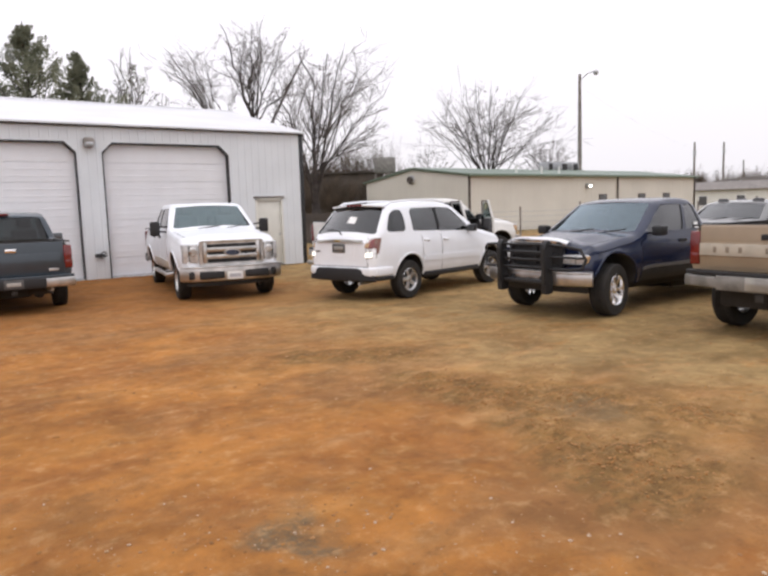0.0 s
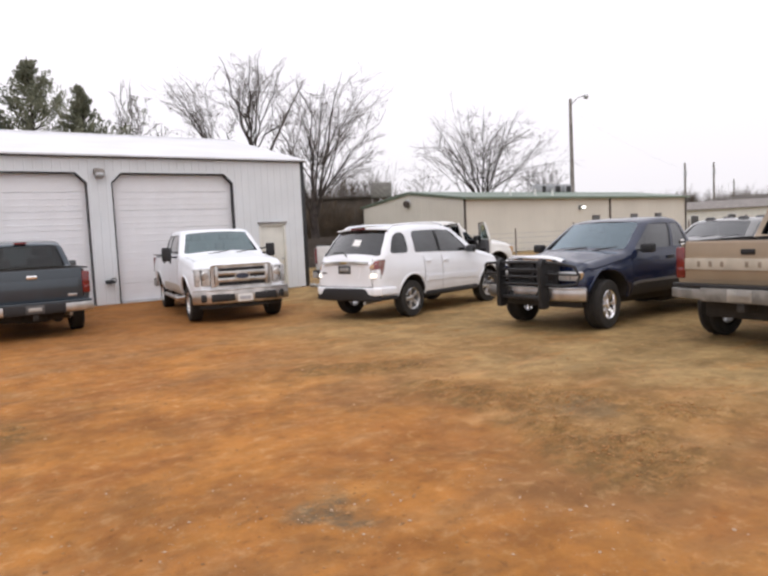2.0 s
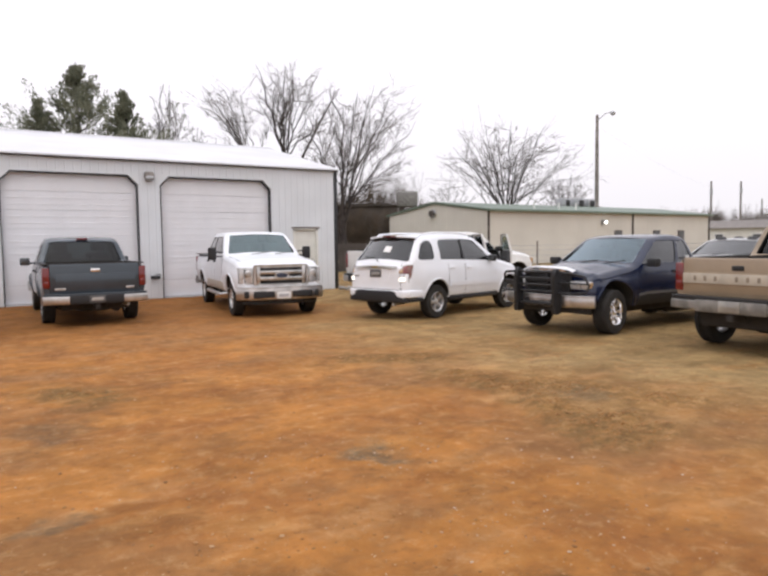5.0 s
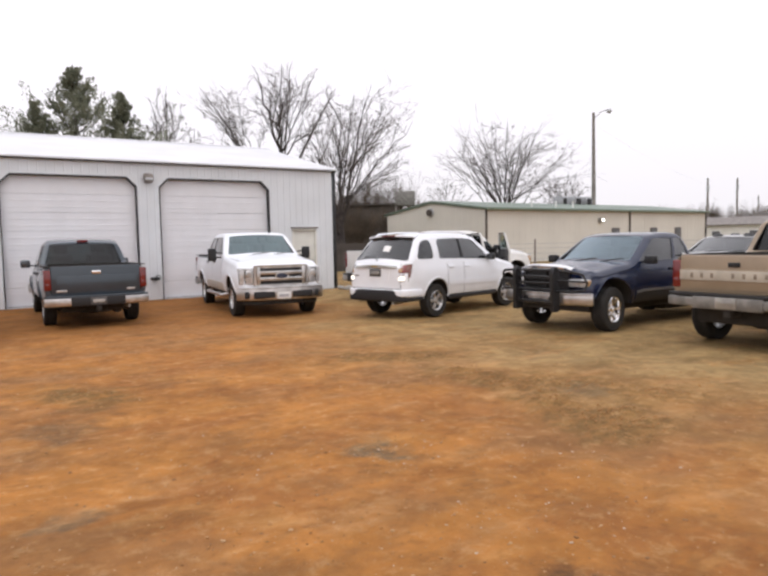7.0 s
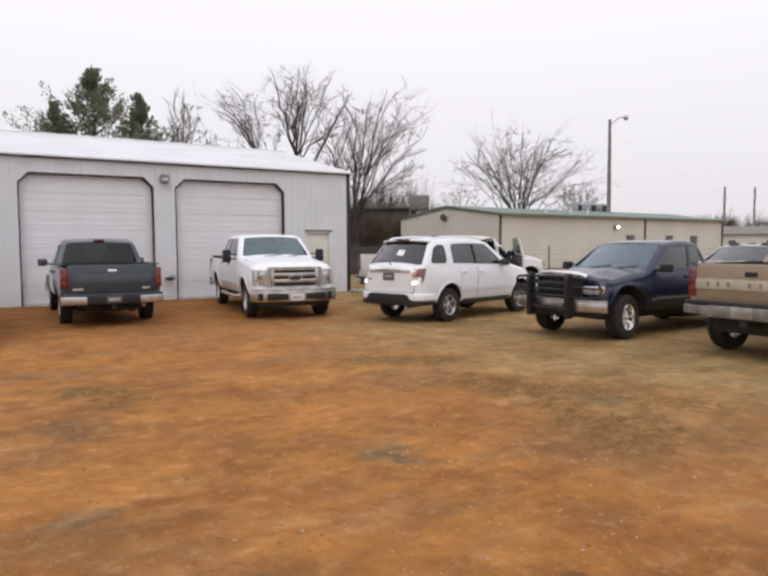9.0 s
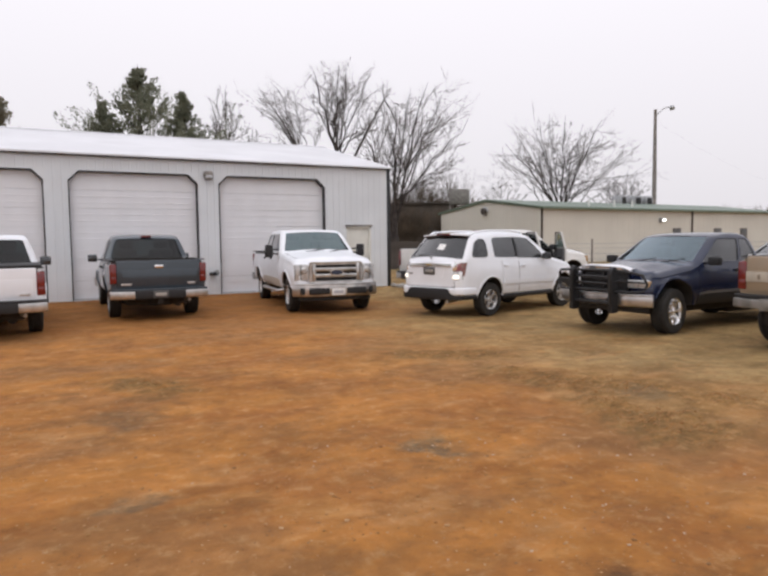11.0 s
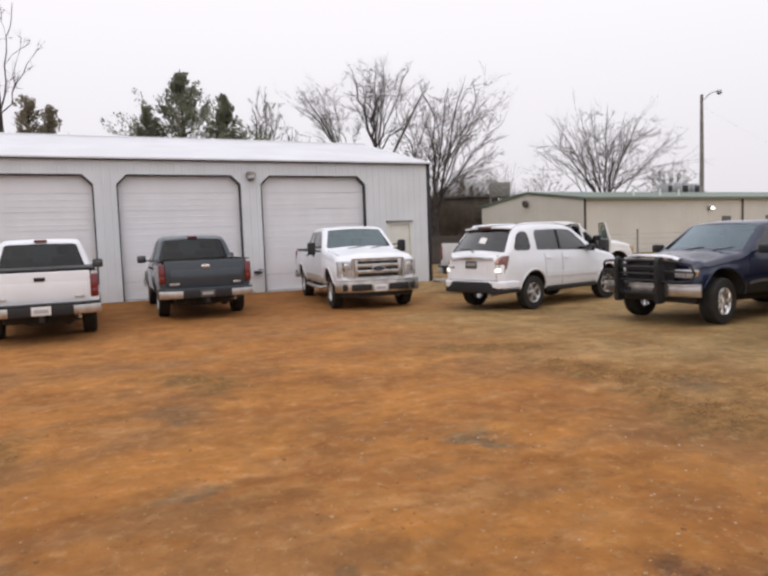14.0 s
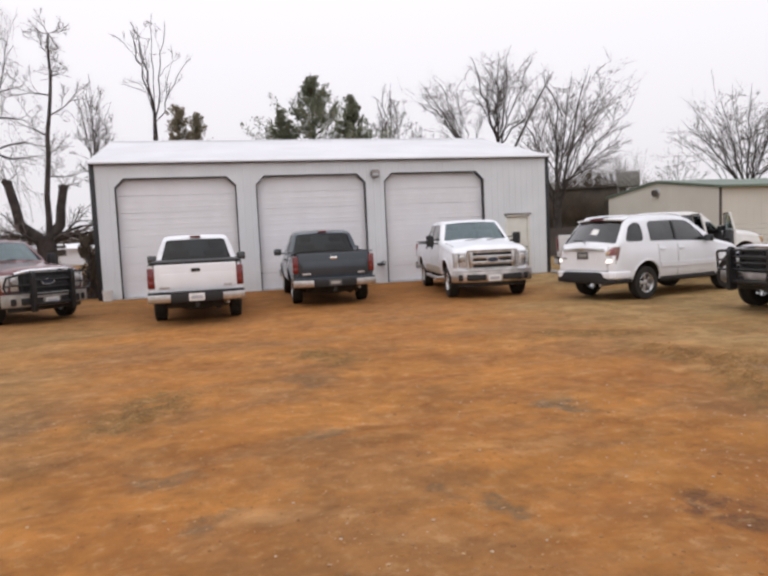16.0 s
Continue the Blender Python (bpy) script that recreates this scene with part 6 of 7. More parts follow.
def far_house(x, y, yaw, w, d, ev, rd, wall, roof, label):
    h = thing("house", pose(x, y, 0, 0, 0, yaw), label, "house", "far houses")
    part("wall", rbox((-w / 2, -d / 2, 0), (w / 2, d / 2, ev)), wall, h)
    for s in (1, -1):
        part("roof", slab([(-w / 2 - 0.4, 0), (w / 2 + 0.4, 0), (w / 2 + 0.4, 1), (-w / 2 - 0.4, 1)], [], lambda u, v, t: Vector((u, s * (d / 2 + 0.4) * (1 - v), ev + (rd - ev) * v - t + 0.1)), 0.12), roof, h)
    for k in range(max(2, int(w / 4))):
        xx = -w / 2 + (k + 0.5) * w / max(2, int(w / 4))
        wn_ = part("window", rbox((xx - 0.5, -d / 2 - 0.05, 0.9), (xx + 0.5, -d / 2 + 0.02, 2.1), 0.01), M["plate"], h)
        part("pane", rbox((xx - 0.42, -d / 2 - 0.065, 0.98), (xx + 0.42, -d / 2 - 0.045, 2.02), 0.005), M["plate_dark"], wn_)


far_house(73, 23.5, -62, 20, 9, 2.7, 3.7, M["cream"], M["pole"], "low cream house with a grey-brown roof")
far_house(88, 22, -62, 16, 8, 3.2, 4.5, M["beige"], M["dark_shed"], "low tan house beyond the lot")
far_house(-29, 55, 8, 18, 8, 1.6, 2.1, M["door_white"], M["door_white"], "low white building behind bare trees")


# ---- trees ----
class Wood:
    """Collects tapered limbs into two meshes: thick wood and fine twigs."""

    def __init__(self, seed):
        self.r = random.Random(seed)
        self.parts = {"wood": ([], []), "twig": ([], [])}
        self.tips = []

    def limb(self, pts, radii, sides, key):
        V, F = self.parts[key]
        side = None
        last = None
        for i, p in enumerate(pts):
            d = (pts[min(i + 1, len(pts) - 1)] - pts[max(i - 1, 0)]).normalized()
            if side is None:
                side = d.orthogonal().normalized()
            side = (side - d * side.dot(d)).normalized()
            other = d.cross(side)
            k = len(V)
            for q in range(sides):
                a = 2 * math.pi * q / sides
                V.append(tuple(p + (side * math.cos(a) + other * math.sin(a)) * radii[i]))
            if last is not None:
                F += [(last + q, last + (q + 1) % sides, k + (q + 1) % sides, k + q) for q in range(sides)]
            last = k

    def grow(self, start, way, length, radius, level, S):
        r = self.r
        n = 5 if level < 2 else 4
        pts, radii = [start.copy()], [radius]
        d = way.normalized()
        p = start.copy()
        for i in range(n):
            d = (d + Vector((r.gauss(0, 1), r.gauss(0, 1), r.gauss(0, 1))) * S["wander"] + Vector((0, 0, S["up"] * (0.6 if level else 0.0)))).normalized()
            p = p + d * (length / n)
            pts.append(p.copy())
            radii.append(max(S["tip"], radius * (1 - (1 - S["taper"]) * (i + 1) / n)))
        key = "wood" if level < S["thick"] else "twig"
        self.limb(pts, radii, 8 if level == 0 else 5 if level < 3 else 3, key)
        if level >= S["levels"]:
            self.tips.append((pts[-1], d))
            return
        k = S["kids"][min(level, len(S["kids"]) - 1)]
        for c in range(k):
            f = S["from"][min(level, len(S["from"]) - 1)]
            t = f + (1 - f) * (c + r.random()) / k
            i = min(int(t * n), n - 1)
            q = pts[i].lerp(pts[i + 1], t * n - i)
            along = (pts[i + 1] - pts[i]).normalized()
            a = r.uniform(0, 2 * math.pi) if level else 2 * math.pi * (c + 0.5 * r.random()) / k
            o = along.orthogonal().normalized()
            sidew = o * math.cos(a) + along.cross(o) * math.sin(a)
            spread = radians(r.uniform(*S["angle"]))
            w = along * math.cos(spread) + sidew * math.sin(spread)
            self.grow(q, w, length * r.uniform(*S["ratio"]), radii[i] * r.uniform(0.5, 0.68), level + 1, S)
        if level < S["levels"] and r.random() < 0.9:
            self.grow(pts[-1], d, length * r.uniform(0.5, 0.7), radii[-1], level + 1, S)

    def fork(self, p, d, length, radius, level, S):
        """A limb that splits in two or three at its end, with shoots along it; the wood thins at each split."""
        r = self.r
        n = 4 if level < 3 else 3
        pts, radii = [p.copy()], [radius]
        end = max(S["tip"], radius * 0.8)
        for i in range(n):
            flat = Vector((d.x, d.y, 0))
            d = (d + Vector((r.gauss(0, 1), r.gauss(0, 1), r.gauss(0, 1))) * S["wander"] + flat * S["out"] + Vector((0, 0, S["up"]))).normalized()
            p = p + d * (length / n)
            pts.append(p.copy())
            radii.append(radius + (end - radius) * (i + 1) / n)
        self.limb(pts, radii, 8 if level < 2 else 5 if level < 4 else 3, "wood" if level < S["thick"] else "twig")
        if level >= S["levels"]:
            self.tips.append((p, d))
            return

        def turned(angle, a):
            o = d.orthogonal().normalized()
            return d * math.cos(angle) + (o * math.cos(a) + d.cross(o) * math.sin(a)) * math.sin(angle)
        a = r.uniform(0, 6.3)
        kids = 3 if r.random() < S["three"] else 2
        for c in range(kids):
            main = c == 0
            w = turned(radians(r.uniform(*(S["main"] if main else S["angle"]))), a + c * 6.283 / kids + r.uniform(-0.4, 0.4))
            self.fork(p, w, length * r.uniform(*S["ratio"]) * (1.0 if main else 0.88), end * (0.84 if main else r.uniform(0.58, 0.74)), level + 1, S)
        if level >= 2:
            for c in range(S["shoots"]):
                i = r.randrange(1, n)
                w = turned(radians(r.uniform(30, 60)), r.uniform(0, 6.3))
                self.fork(pts[i], w, length * r.uniform(0.5, 0.8), radii[i] * 0.45, max(level + 2, S["levels"] - 2), S)

    def mesh(self, key):
        V, F = self.parts[key]
        me = bpy.data.meshes.new("wood")
        me.from_pydata(V, [], F)
        for p in me.polygons:
            p.use_smooth = True
        return me


TREE = dict(wander=0.11, up=0.05, tip=0.009, taper=0.42, thick=2, levels=4, kids=(6, 5, 5, 4), angle=(18, 48), ratio=(0.45, 0.72))
TREE["from"] = (0.55, 0.3, 0.25, 0.2)


FORK = dict(wander=0.10, out=0.0, up=0.035, tip=0.009, levels=7, thick=4, three=0.25, main=(6, 20), angle=(24, 46), ratio=(0.76, 0.92), shoots=1)


def forked_tree(x, y, height, width, seed, label, stems, trunk, base=0.25, S=None, start=-0.1, turn=0.0):
    """A bare tree of given height and width; stems holds the tilt and bearing in degrees, and the share of length, of each limb from the top of the trunk."""
    S = {**FORK, **(S or {})}
    t = thing("tree", pose(x, y, 0, 0, 0, turn), label, "tree", "bare trees")
    w = Wood(seed)
    low = height * base
    w.limb([Vector((0, 0, start)), Vector((0.04, 0.02, start + 0.5)), Vector((0.1, 0.05, low * 0.6)), Vector((0, 0, low))], [trunk * 1.35, trunk * 1.08, trunk, trunk * 0.95], 10, "wood")
    trunk_points = len(w.parts["wood"][0])
    for tilt, bearing, share in stems:
        a, b = radians(tilt), radians(bearing)
        w.fork(Vector((0, 0, low - trunk * 0.5)), Vector((math.sin(a) * math.cos(b), math.sin(a) * math.sin(b), math.cos(a))), height * 0.2 * share, trunk * (0.45 + 0.25 * share), 0, S)
    V = w.parts["twig"][0]
    top = sorted(v[2] for v in V)[-len(V) // 400 - 1]
    wide = sorted(math.hypot(v[0], v[1]) for v in V)[-len(V) // 50 - 1]
    kz, kx = (height - low) / (top - low), width / 2 / wide
    for key in w.parts:
        vs, fs = w.parts[key]
        n = trunk_points if key == "wood" else 0
        w.parts[key] = (vs[:n] + [(p[0] * kx, p[1] * kx, p[2] if p[2] < low else low + (p[2] - low) * kz) for p in vs[n:]], fs)
    part("trunk", w.mesh("wood"), M["bark"], t)
    tagged(part("twig_mass", w.mesh("twig"), M["twig"], t), "fine bare twigs", kind="stuff")
    return t


def fan_tree(x, y, height, width, seed, label, trunk, base=0.2, limbs=9, forks=9, twigs=7, low=-5.0, tip=0.009, centre=None, skew=0.0, turn=0.0):
    """A bare tree whose limbs fan upwards to a round crown: limbs, forks from the limbs, and fine twigs that end near the crown's edge."""
    t = thing("tree", pose(x, y, 0, 0, 0, turn), label, "tree", "bare trees")
    w = Wood(seed)
    r = w.r
    z0 = height * base
    zc = height * centre if centre else z0 + (height - z0) * 0.35
    half, up = width / 2, height - zc

    def edge(way, share):
        """A point at the given share of the way from the crown's middle to its edge."""
        return Vector((way.x * half + skew * max(0.0, way.z), way.y * half, zc + way.z * up - z0)) * share + Vector((0, 0, z0))

    def path(a, b, lift, n, wob):
        c = a.lerp(b, 0.45) + Vector((0, 0, lift * (b - a).length))
        pts = []
        for k in range(n + 1):
            f = k / n
            p = a * (1 - f) ** 2 + c * 2 * f * (1 - f) + b * f * f
            pts.append(p + Vector((r.gauss(0, wob), r.gauss(0, wob), r.gauss(0, wob))) * (0 if k in (0,) else 1))
        return pts

    def taper(ra, n, rb):
        return [ra + (rb - ra) * k / n for k in range(n + 1)]

    stem = [Vector((0, 0, -0.1)), Vector((0.03, 0.02, 0.4)), Vector((0.06, 0.02, z0 * 0.6)), Vector((0, 0, z0)), Vector((0.05, -0.04, z0 + (height - z0) * 0.3))]
    w.limb(stem, [trunk * 1.35, trunk * 1.08, trunk, trunk * 0.85, trunk * 0.3], 10, "wood")
    for i in range(limbs):
        az = 6.283 * (i * 0.618 + 0.1 * r.random())
        el = radians(low + (88 - low) * ((i + 0.3 + 0.5 * r.random()) / limbs) ** 0.75)
        way = Vector((math.cos(el) * math.cos(az), math.cos(el) * math.sin(az), math.sin(el)))
        a = stem[3].lerp(stem[4], r.uniform(-0.15, 0.7))
        limb = path(a, edge(way, r.uniform(0.90, 1.03)), 0.07 + 0.08 * math.cos(el), 9, 0.018 * height * 0.35)
        rad = taper(trunk * (r.uniform(0.34, 0.46) if i % 3 == 1 else r.uniform(0.18, 0.30)), 9, tip * 1.2)
        w.limb(limb, rad, 6, "wood")
        for j in range(forks):
            k = 2 + int(6.6 * (j + r.random()) / forks)
            spread = 0.30 + 0.35 * (1 - k / 9)
            w2 = (way + Vector((r.gauss(0, 1), r.gauss(0, 1), r.gauss(0.15, 0.7))) * spread).normalized()
            end = limb[k].lerp(edge(w2, r.uniform(0.80, 1.03)), r.uniform(0.55, 0.98))
            fork = path(limb[k], end, 0.08, 6, 0.006 * height * 0.35)
            frad = taper(rad[k] * r.uniform(0.45, 0.65), 6, tip)
            w.limb(fork, frad, 4, "wood" if frad[0] > 0.02 else "twig")
            length = (end - limb[k]).length
            for q in range(twigs):
                m = 1 + int(5 * r.random())
                d = (fork[m] - fork[m - 1]).normalized()
                d = (d + Vector((r.gauss(0, 0.45), r.gauss(0, 0.45), r.gauss(0.12, 0.35)))).normalized()
                l = length * r.uniform(0.2, 0.46)
                b = fork[m] + d * l
                w.limb(path(fork[m], b, 0.05, 4, 0.02), taper(max(tip, frad[m] * 0.6), 4, tip * 0.7), 3, "twig")
                for _ in range(2):
                    f = r.uniform(0.25, 0.8)
                    p = fork[m].lerp(b, f)
                    d2 = (d + Vector((r.gauss(0, 0.5), r.gauss(0, 0.5), r.gauss(0.15, 0.4)))).normalized()
                    w.limb([p, p + d2 * l * 0.3, p + d2 * l * 0.55 + Vector((0, 0, 0.04 * l))], [tip, tip * 0.8, tip * 0.6], 3, "twig")
    part("trunk", w.mesh("wood"), M["bark"], t)
    tagged(part("twig_mass", w.mesh("twig"), M["twig"], t), "fine bare twigs", kind="stuff")
    return t


def leaning_tree(x, y, turn):
    """A thin bare stem that leans over to a forked top, with sprays of twigs along it."""
    t = thing("tree", pose(x, y, 0, 0, 0, turn), "thin leaning bare tree with a forked top", "tree", "bare trees")
    w = Wood(71)
    r = w.r
    stem = [Vector(p) for p in ((-3.7, 0, -0.1), (-3.3, 0.05, 3.2), (-2.5, 0, 6.3), (-1.1, 0.05, 9.0), (0, 0, 11.0))]
    w.limb(stem, [0.15, 0.11, 0.085, 0.065, 0.04], 8, "wood")
    w.limb([stem[4], Vector((0.45, 0, 10.3)), Vector((0.9, 0.1, 9.2)), Vector((1.3, 0.1, 7.6))], [0.045, 0.04, 0.03, 0.012], 6, "wood")
    for p, n in ((stem[3], 9), (stem[4], 6), (stem[3].lerp(stem[4], 0.5), 3), (stem[2].lerp(stem[3], 0.5), 3)):
        for _ in range(n):
            d = Vector((r.gauss(0, 0.8), r.gauss(0, 0.8), r.uniform(0.1, 1.4))).normalized()
            w.fork(p, d, r.uniform(0.3, 0.6), 0.022, 5, dict(FORK, tip=0.009, levels=7))
    part("trunk", w.mesh("wood"), M["bark"], t)
    tagged(part("twig_mass", w.mesh("twig"), M["twig"], t), "fine bare twigs", kind="stuff")
    return t


def lopped_tree(x, y, seed, label):
    """An old stout trunk with sawn-off limbs, one slender stem left standing and low sprays of twigs."""
    t = thing("tree", pose(x, y, 0, 0, 0, 10), label, "tree", "bare trees")
    w = Wood(seed)
    r = w.r
    w.limb([Vector((0, 0, -0.1)), Vector((0.02, 0, 0.4)), Vector((0.05, 0, 1.3)), Vector((0, 0, 2.1))], [0.50, 0.40, 0.36, 0.40], 10, "wood")
    for a, l, h in ((3.3, 1.25, 4.5), (0.15, 0.85, 4.3)):
        e = Vector((l * math.cos(a), l * math.sin(a), h))
        w.limb([Vector((0, 0, 1.9)), Vector((0.72 * e.x, 0.72 * e.y, 2.7)), Vector((0.8 * e.x, 0.8 * e.y, 3.4)), e * 0.96, e, e + Vector((0.02, 0, 0.06))], [0.28, 0.21, 0.18, 0.17, 0.21, 0.10], 8, "wood")
        for _ in range(7):
            d = Vector((r.gauss(0, 1) + math.cos(a), r.gauss(0, 1) + math.sin(a), r.uniform(0.1, 1.2))).normalized()
            w.fork(e, d, r.uniform(0.25, 0.45), 0.02, 5, dict(FORK, tip=0.010, levels=7))
    p = Vector((0.15, 0, 2.2))
    stem, rad = [p], [0.15]
    for k in range(10):
        p = p + Vector((0.075 + r.gauss(0, 0.05), r.gauss(0, 0.05), 0.83))
        stem.append(p)
        rad.append(0.125 - 0.0095 * k)
    w.limb(stem, rad, 7, "wood")
    for k in range(3, 11):
        for _ in range(1 if k < 8 else 5):
            d = Vector((r.gauss(0, 1), r.gauss(0, 1), r.uniform(0.0, 1.0) if k < 8 else r.uniform(-0.4, 0.5))).normalized()
            w.fork(stem[k], d, r.uniform(0.4, 0.7) if k < 8 else r.uniform(0.3, 0.5), 0.035 if k < 8 else 0.022, 3 if k < 8 else 4, dict(FORK, tip=0.010, levels=7, up=0.05))
    for a, l in ((0.1, 1.0), (0.4, 0.8), (-0.4, 0.9), (3.0, 0.9), (3.6, 0.7)):
        w.fork(Vector((0.1 * math.cos(a), 0.1 * math.sin(a), 1.9)), Vector((math.cos(a), math.sin(a), 0.45)).normalized(), 0.95 * l, 0.10, 2, dict(FORK, tip=0.010, levels=6, up=-0.01))
    part("trunk", w.mesh("wood"), M["bark"], t)
    tagged(part("twig_mass", w.mesh("twig"), M["twig"], t), "fine bare twigs", kind="stuff")


VASE = dict(kids=(4, 4, 4, 3), angle=(12, 34), up=0.07, ratio=(0.5, 0.78), wander=0.09)
fan_tree(*along_sight(65.2, 50), 15.0, 9.6, 11, "bare tree with grey upswept limbs", 0.27, 0.40, 9, 8, 6, 16.0, 0.008, None, 0.7, -25)
fan_tree(*along_sight(67.4, 51), 13.6, 7.6, 17, "bare grey tree leaning outwards beside a taller one", 0.20, 0.42, 7, 8, 6, 22.0, 0.008, None, -2.8, -23)
leaning_tree(*along_sight(61.2, 46), -28)
fan_tree(*along_sight(60.5, 40), 10.6, 9.4, 23, "bare dark-trunked tree with a broad round crown", 0.26, 0.20, 11, 9, 7, 2.0, 0.008, None, 1.7, -28)
fan_tree(*along_sight(46.6, 76), 14.6, 21.5, 37, "wide bare tree behind the beige building", 0.30, 0.16, 14, 8, 6, 14.0, 0.011)
fan_tree(*along_sight(41.8, 80), 9.0, 9.0, 41, "small bare tree behind the beige building", 0.16, 0.2, 9, 7, 5, 10.0, 0.013)
fan_tree(*along_sight(51.5, 84), 9.5, 10.0, 44, "small bare tree behind the beige building", 0.16, 0.2, 7, 5, 4, 10.0, 0.013)
fan_tree(*along_sight(74.2, 58), 14.2, 4.6, 43, "small bare tree behind the garage", 0.2, 0.4, 9, 6, 5, 10.0, 0.012)
fan_tree(*along_sight(71.8, 60), 11.6, 5.0, 47, "small bare tree behind the garage", 0.16, 0.4, 8, 6, 4, 10.0, 0.012)
fan_tree(*along_sight(69.6, 62), 11.0, 5.0, 49, "small bare tree behind the garage", 0.16, 0.4, 7, 5, 4, 10.0, 0.012)
fan_tree(*along_sight(93.5, 48), 17.4, 7.0, 53, "tall thin bare tree with a straight trunk", 0.2, 0.5, 6, 4, 2, 22.0, 0.014, 0.62)
fan_tree(*along_sight(98.0, 52), 13.6, 4.6, 59, "slender bare tree with thin twigs", 0.16, 0.3, 8, 6, 5, 10.0, 0.012)
lopped_tree(*along_sight(102.2, 31), 62, "old bare tree with a stout trunk and lopped limbs")
forked_tree(*along_sight(107.5, 36), 15.5, 9.0, 67, "tall bare tree with fine drooping twigs", [(10, 0, 1.1), (35, 100, 1), (40, 220, 1), (45, 330, 1)], 0.3, 0.3, dict(up=-0.01, out=0.02, shoots=1))


def cedar(x, y, height, width, seed, label, mat="needle", base=0.12, density=1.0):
    """An evergreen: a tapered trunk, limbs, and sprays of small flat leaves in clumps with gaps."""
    r = random.Random(seed)
    t = thing("cedar_tree", pose(x, y, 0), label, "tree", "evergreens")
    bm = tube([(0, 0, -0.1), (0.05, 0, height * 0.5), (0.0, 0.05, height * 0.97)], [0.22, 0.13, 0.02], 8)
    vs, fs = [], []
    n = max(14, int(height * 8.0))
    for k in range(n):
        f = base + (1 - base) * (k + r.random()) / n
        a = r.uniform(0, 2 * math.pi)
        reach = width * (1 - f) ** 1.15 * r.uniform(0.35, 1.0) * (1.0 if r.random() < 0.85 else 1.15) + 0.1
        z = height * f * 0.93
        tip = Vector((reach * math.cos(a), reach * math.sin(a), min(height, z + reach * r.uniform(0.5, 1.1) + 0.15)))
        root = Vector((0, 0, z))
        tube([root, root.lerp(tip, 0.5) + Vector((0, 0, -0.12 * reach)), tip], [0.04, 0.025, 0.008], 4, bm)
        # upswept plumes along the outer part of the limb, each a spindle of small leaves
        for j in range(4):
            c0 = root.lerp(tip, 0.42 + 0.2 * j) + Vector((r.gauss(0, 0.14), r.gauss(0, 0.14), r.gauss(0, 0.08)))
            lean = Vector((math.cos(a) * 0.55 + r.gauss(0, 0.25), math.sin(a) * 0.55 + r.gauss(0, 0.25), 1.0)).normalized()
            size = min(1.15, 0.35 + 0.30 * reach) * r.uniform(0.7, 1.15)
            for _ in range(int((34 * height / 12 + 16) * density)):
                f2 = r.random()
                fat = 0.32 * size * (0.25 + math.sin(math.pi * min(1.0, 0.12 + f2 * 0.88)))
                q = c0 + lean * (f2 - 0.3) * size + Vector((r.gauss(0, 0.5), r.gauss(0, 0.5), r.gauss(0, 0.4))) * fat
                w = (lean + Vector((r.gauss(0, 0.4), r.gauss(0, 0.4), r.gauss(0, 0.3)))).normalized() * r.uniform(0.09, 0.19)
                o = w.orthogonal().normalized() * r.uniform(0.022, 0.045)
                o.rotate(Matrix.Rotation(r.uniform(0, 6.3), 3, w.normalized()))
                i = len(vs)
                vs += [tuple(q - w * 0.5), tuple(q + o), tuple(q + w * 0.7), tuple(q - o)]
                fs.append((i, i + 1, i + 2, i + 3))
    part("trunk", bm, M["bark"], t)
    me = bpy.data.meshes.new("foliage")
    me.from_pydata(vs, [], fs)
    tagged(part("foliage", me, M[mat], t), "dark green sprays", kind="stuff")


cedar(*along_sight(80.7, 45), 12.9, 8.0, 1, "dark green cedar behind the garage")
cedar(*along_sight(83.4, 45), 10.5, 4.6, 2, "dark green cedar behind the garage")
cedar(*along_sight(77.3, 45), 11.4, 4.9, 3, "dark green cedar behind the garage")
cedar(*along_sight(91.7, 45), 10.9, 4.6, 4, "thin olive brown evergreen behind the garage", "needle_brown", 0.12, 0.6)
cedar(*along_sight(90.3, 46), 10.6, 3.8, 6, "thin olive brown evergreen behind the garage", "needle_brown", 0.12, 0.6)
cedar(-15.86, 1.5, 1.95, 0.32, 5, "dark narrow shrub against the garage side", "brush", 0.02)


def brush_clump(x, y, w, h, seed, label):
    r = random.Random(seed)
    S = {**TREE, **VASE, "levels": 3, "thick": 1, "kids": (5, 4, 3), "tip": 0.008}
    wd = Wood(seed)
    for k in range(int(w * 3)):
        wd.grow(Vector((r.uniform(-w / 2, w / 2), r.uniform(-0.8, 0.8), -0.05)), Vector((r.gauss(0, 0.2), r.gauss(0, 0.2), 1)), h * r.uniform(0.35, 0.55), 0.03, 0, S)
    V = wd.parts["wood"][0] + wd.parts["twig"][0]
    n = len(wd.parts["wood"][0])
    F = wd.parts["wood"][1] + [tuple(i + n for i in f) for f in wd.parts["twig"][1]]
    me = bpy.data.meshes.new("brush")
    me.from_pydata(V, [], F)
    me.materials.append(M["brush"])
    ob = new("brush", me)
    ob.matrix_basis = pose(x, y, 0, 0, 0, -32)
    tagged(ob, label, "brush", "", "stuff")


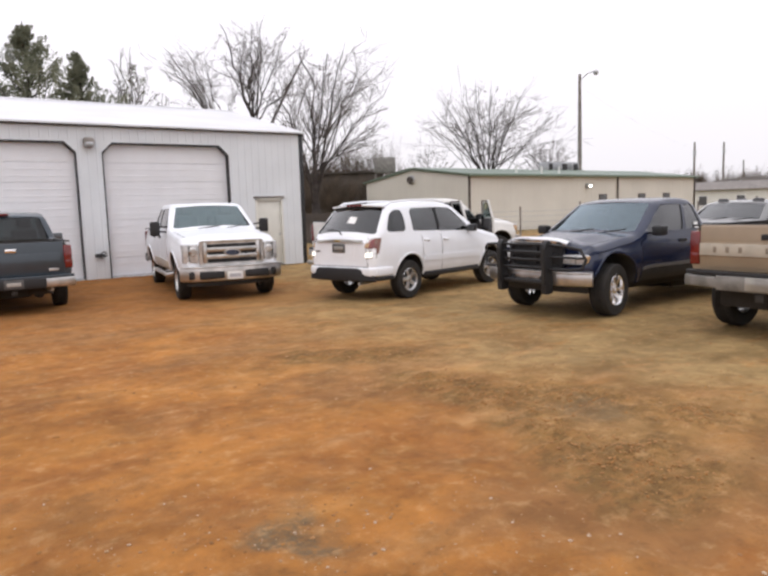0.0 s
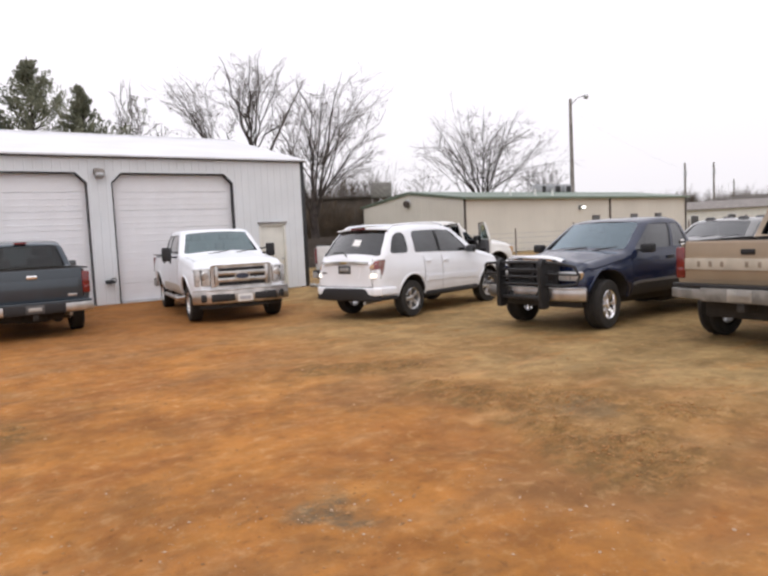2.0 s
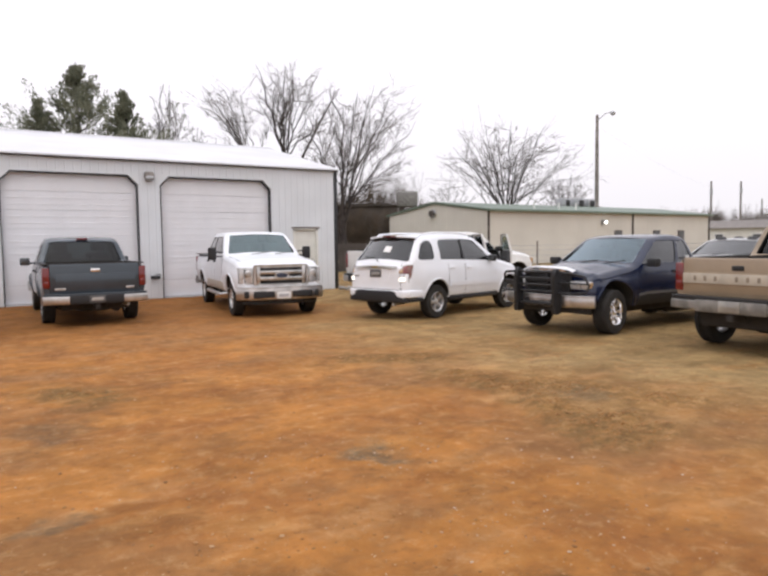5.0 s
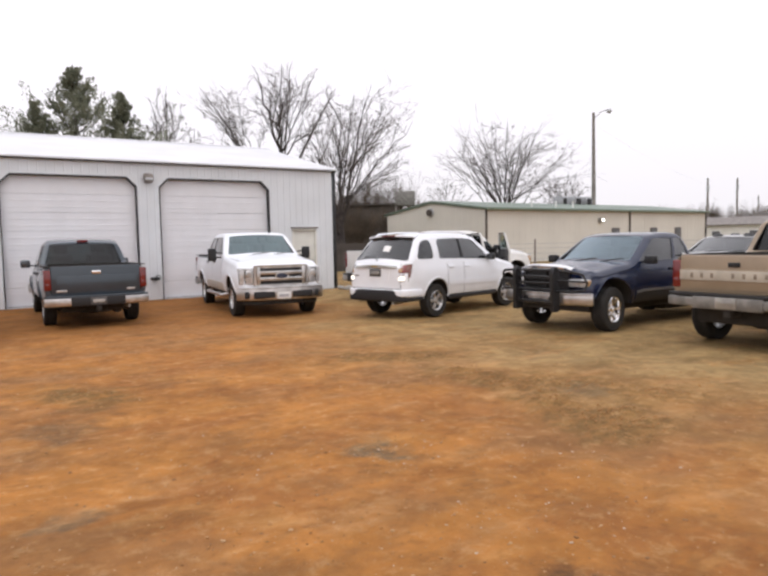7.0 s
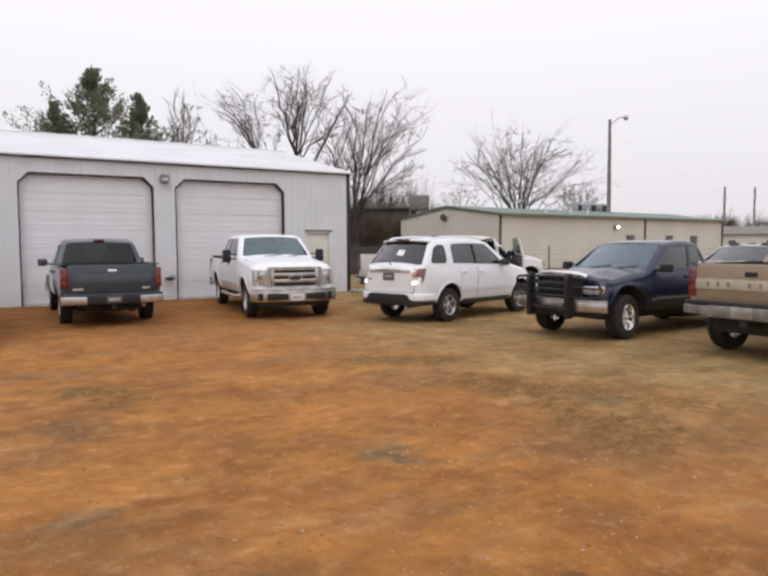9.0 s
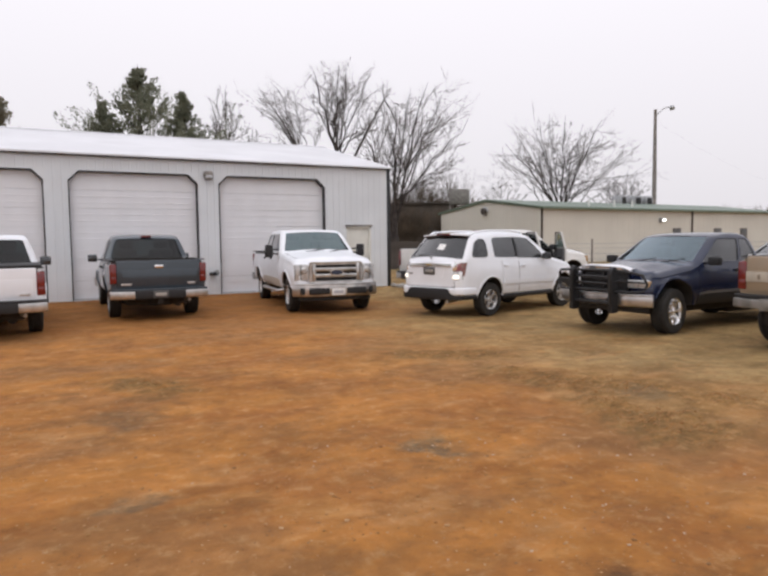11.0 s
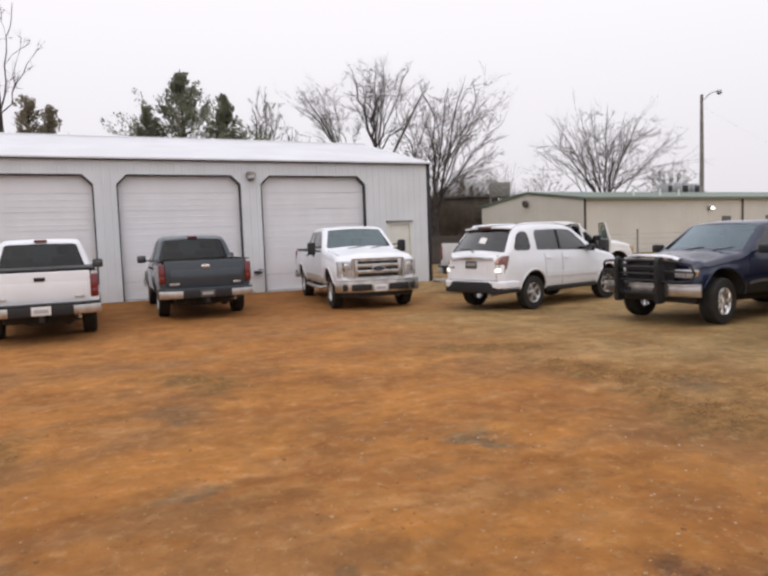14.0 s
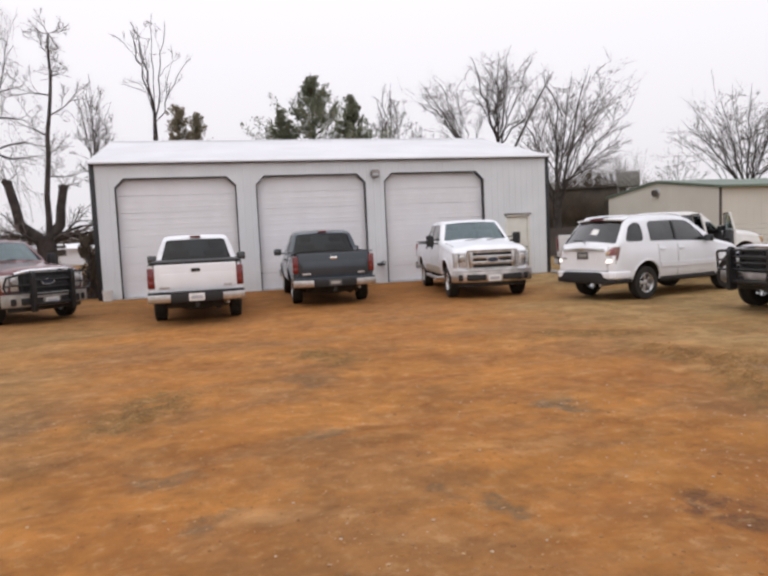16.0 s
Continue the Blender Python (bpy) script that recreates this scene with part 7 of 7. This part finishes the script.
brush_clump(*along_sight(58.6, 58), 11.0, 4.6, 81, "tangled brown leafless brush before the shed")
brush_clump(*along_sight(107.2, 34), 6.0, 3.3, 85, "dark leafless brush under the old tree")
brush_clump(*along_sight(62.0, 56), 7.0, 4.0, 82, "tangled brown leafless brush before the shed")
brush_clump(*along_sight(57.6, 70), 10.0, 7.6, 83, "tall brown leafless brush behind the shed")
brush_clump(*along_sight(60.5, 68), 9.0, 7.0, 84, "tall brown leafless brush behind the shed")
for k, az in enumerate((99, 103, 107, 111)):
    brush_clump(*along_sight(az, 85), 14.0, 3.6, 90 + k, "distant grey leafless brush")
for k, az in enumerate((27, 29.5, 32)):
    brush_clump(*along_sight(az, 130), 14.0, 6.0, 190 + k, "distant grey leafless brush")


def rocks(x, y, n, seed):
    r = random.Random(seed)
    for k in range(n):
        b = bmesh.new()
        bmesh.ops.create_icosphere(b, subdivisions=2, radius=1)
        s = r.uniform(0.07, 0.16)
        o = Vector((r.random() * 9, r.random() * 9, 0))
        for v in b.verts:
            v.co *= s * (1 + 0.35 * noise.noise(v.co * 1.3 + o))
            v.co.z *= 0.7
        solid("rock", b, M["concrete"], "pale broken concrete lump on the dirt", "rock", "rubble by the garage", "", pose(x + r.uniform(-0.6, 0.6), y + r.uniform(-0.5, 0.5), s * 0.4, 0, 0, r.uniform(0, 360)))


rocks(0.5, -0.9, 9, 7)

# ---- vehicles ----
pickup(pose(-4.60, -2.48, 0, 0, 0, -99.5), "white crew cab pickup with a chrome grille facing the lot", variant(CREW, paint="p_white", tone_or_shade="p_dust", tone_or_shade_label="dusty beige lower side panel"), "parked pickups")
pickup(pose(-9.07, -5.12, 0, 0, 0, 87), "slate blue pickup parked nose to the garage door", variant(CLASSIC, paint="p_slate", rear_plate="plate_dark", step_mat="p_slate", tg_handle="bright_chrome", badge=True, mirror_mat="p_slate", rear_mat="chrome", rail=1.28), "parked pickups")
pickup(pose(-12.34, -6.85, 0, 0, 0, 90), "white pickup with red tail lamps and a tonneau edge", variant(CLASSIC, paint="p_white", badge=True, tonneau=True, W=1.94), "parked pickups")
# the navy truck's black lower side is shade put into the colour
pickup(pose(1.49, -12.70, 0, 0, 0, 180), "navy blue pickup with a black grille guard and chrome bumper",
       variant(ROUND_NOSE, paint="p_navy", moulding=True, tone_or_shade="plastic", tone_or_shade_label="black shade painted on the lower side", steer=10, rim="bright_chrome", sticker=(1.36, 1.225), roof=1.75, belt=1.17, rail=1.2, cab=(1.12, 3.03), doors=[(1.75, 2.92)], face=dict(guard="wings", frame="plastic", deflector=True)), "parked pickups")
pickup(pose(-1.55, -16.02, 0, 0, 0, -2), "tan pickup with a faded cream tailgate stripe and dull bumper",
       variant(CLASSIC, paint="p_tan", stripe=True, rear_h=0.14, rear_mat="worn_steel", rail=1.35, belt=1.30, zb=0.60, hood=1.24, nose=1.16, roof=1.97, R=0.41, ro=0.83, rear_plate="steel", step_mat="plastic", recess_mat="worn_steel", cab=(1.05, 2.95)), "parked pickups")
pickup(pose(8.0, -11.3, 0, 0, 0, 180), "silver grey pickup parked beyond the tan pickup", variant(ROUND_NOSE, paint="p_grey", shield="dark_glass", roof=1.65, belt=1.15, rail=1.2), "parked pickups")
pickup(pose(-18.78, -1.65, 0, 0, 0, -50.6), "dark red crew cab pickup with a black grille guard", variant(CREW, paint="p_red", face=dict(guard="wings", frame="plastic", bumper_mat="steel", deflector=True)), "parked pickups")

OPEN_CAB = variant(ROUND_NOSE, paint="p_dusty_white", wb=3.80, fo=0.88, ro=1.22, R=0.42, arch=0.52, zb=0.55, belt=1.34, rail=1.40, hood=1.26, nose=1.2, roof=1.95, cab=(0.72, 3.14), house=(0.16, 0.62), doors=[(0.95, 1.95), (1.98, 3.05)],
                   windows=[[(0.06, 0.10), (0.42, 0.10), (0.42, 0.88), (0.09, 0.88)], [(0.47, 0.10), (0.94, 0.10), (0.76, 0.88), (0.47, 0.88)]], seats=[(1.35, -14), (2.25, -14)],
                   centre_badge=True, door_sides=(1,), face=dict(grille=(0.9, 1.22, 0.5), lamp=(0.92, 1.14, 0.36), bumper=(0.56, 0.82)),
                   extra=[((1.12, -1.2, 0.66), (1.98, 0.85, 1.60)), ((2.08, -1.2, 0.66), (3.02, 0.85, 1.60))])
white_truck, white_shell = pickup(pose(-0.65, -5.05, 0, 0, 0, 0), "white pickup standing with its two side doors open", OPEN_CAB, "parked pickups")
swung_door(white_truck, (2.02, -0.99, 0), 68, 0.92, 0.64, 1.34, 1.84, False, M["p_dusty_white"])
swung_door(white_truck, (3.06, -0.99, 0), 62, 1.0, 0.64, 1.34, 1.84, True, M["p_dusty_white"])

suv(pose(-3.10, -8.86, 0, 0, 0, 14.5), "white compact suv with tinted glass and black lower bumper")
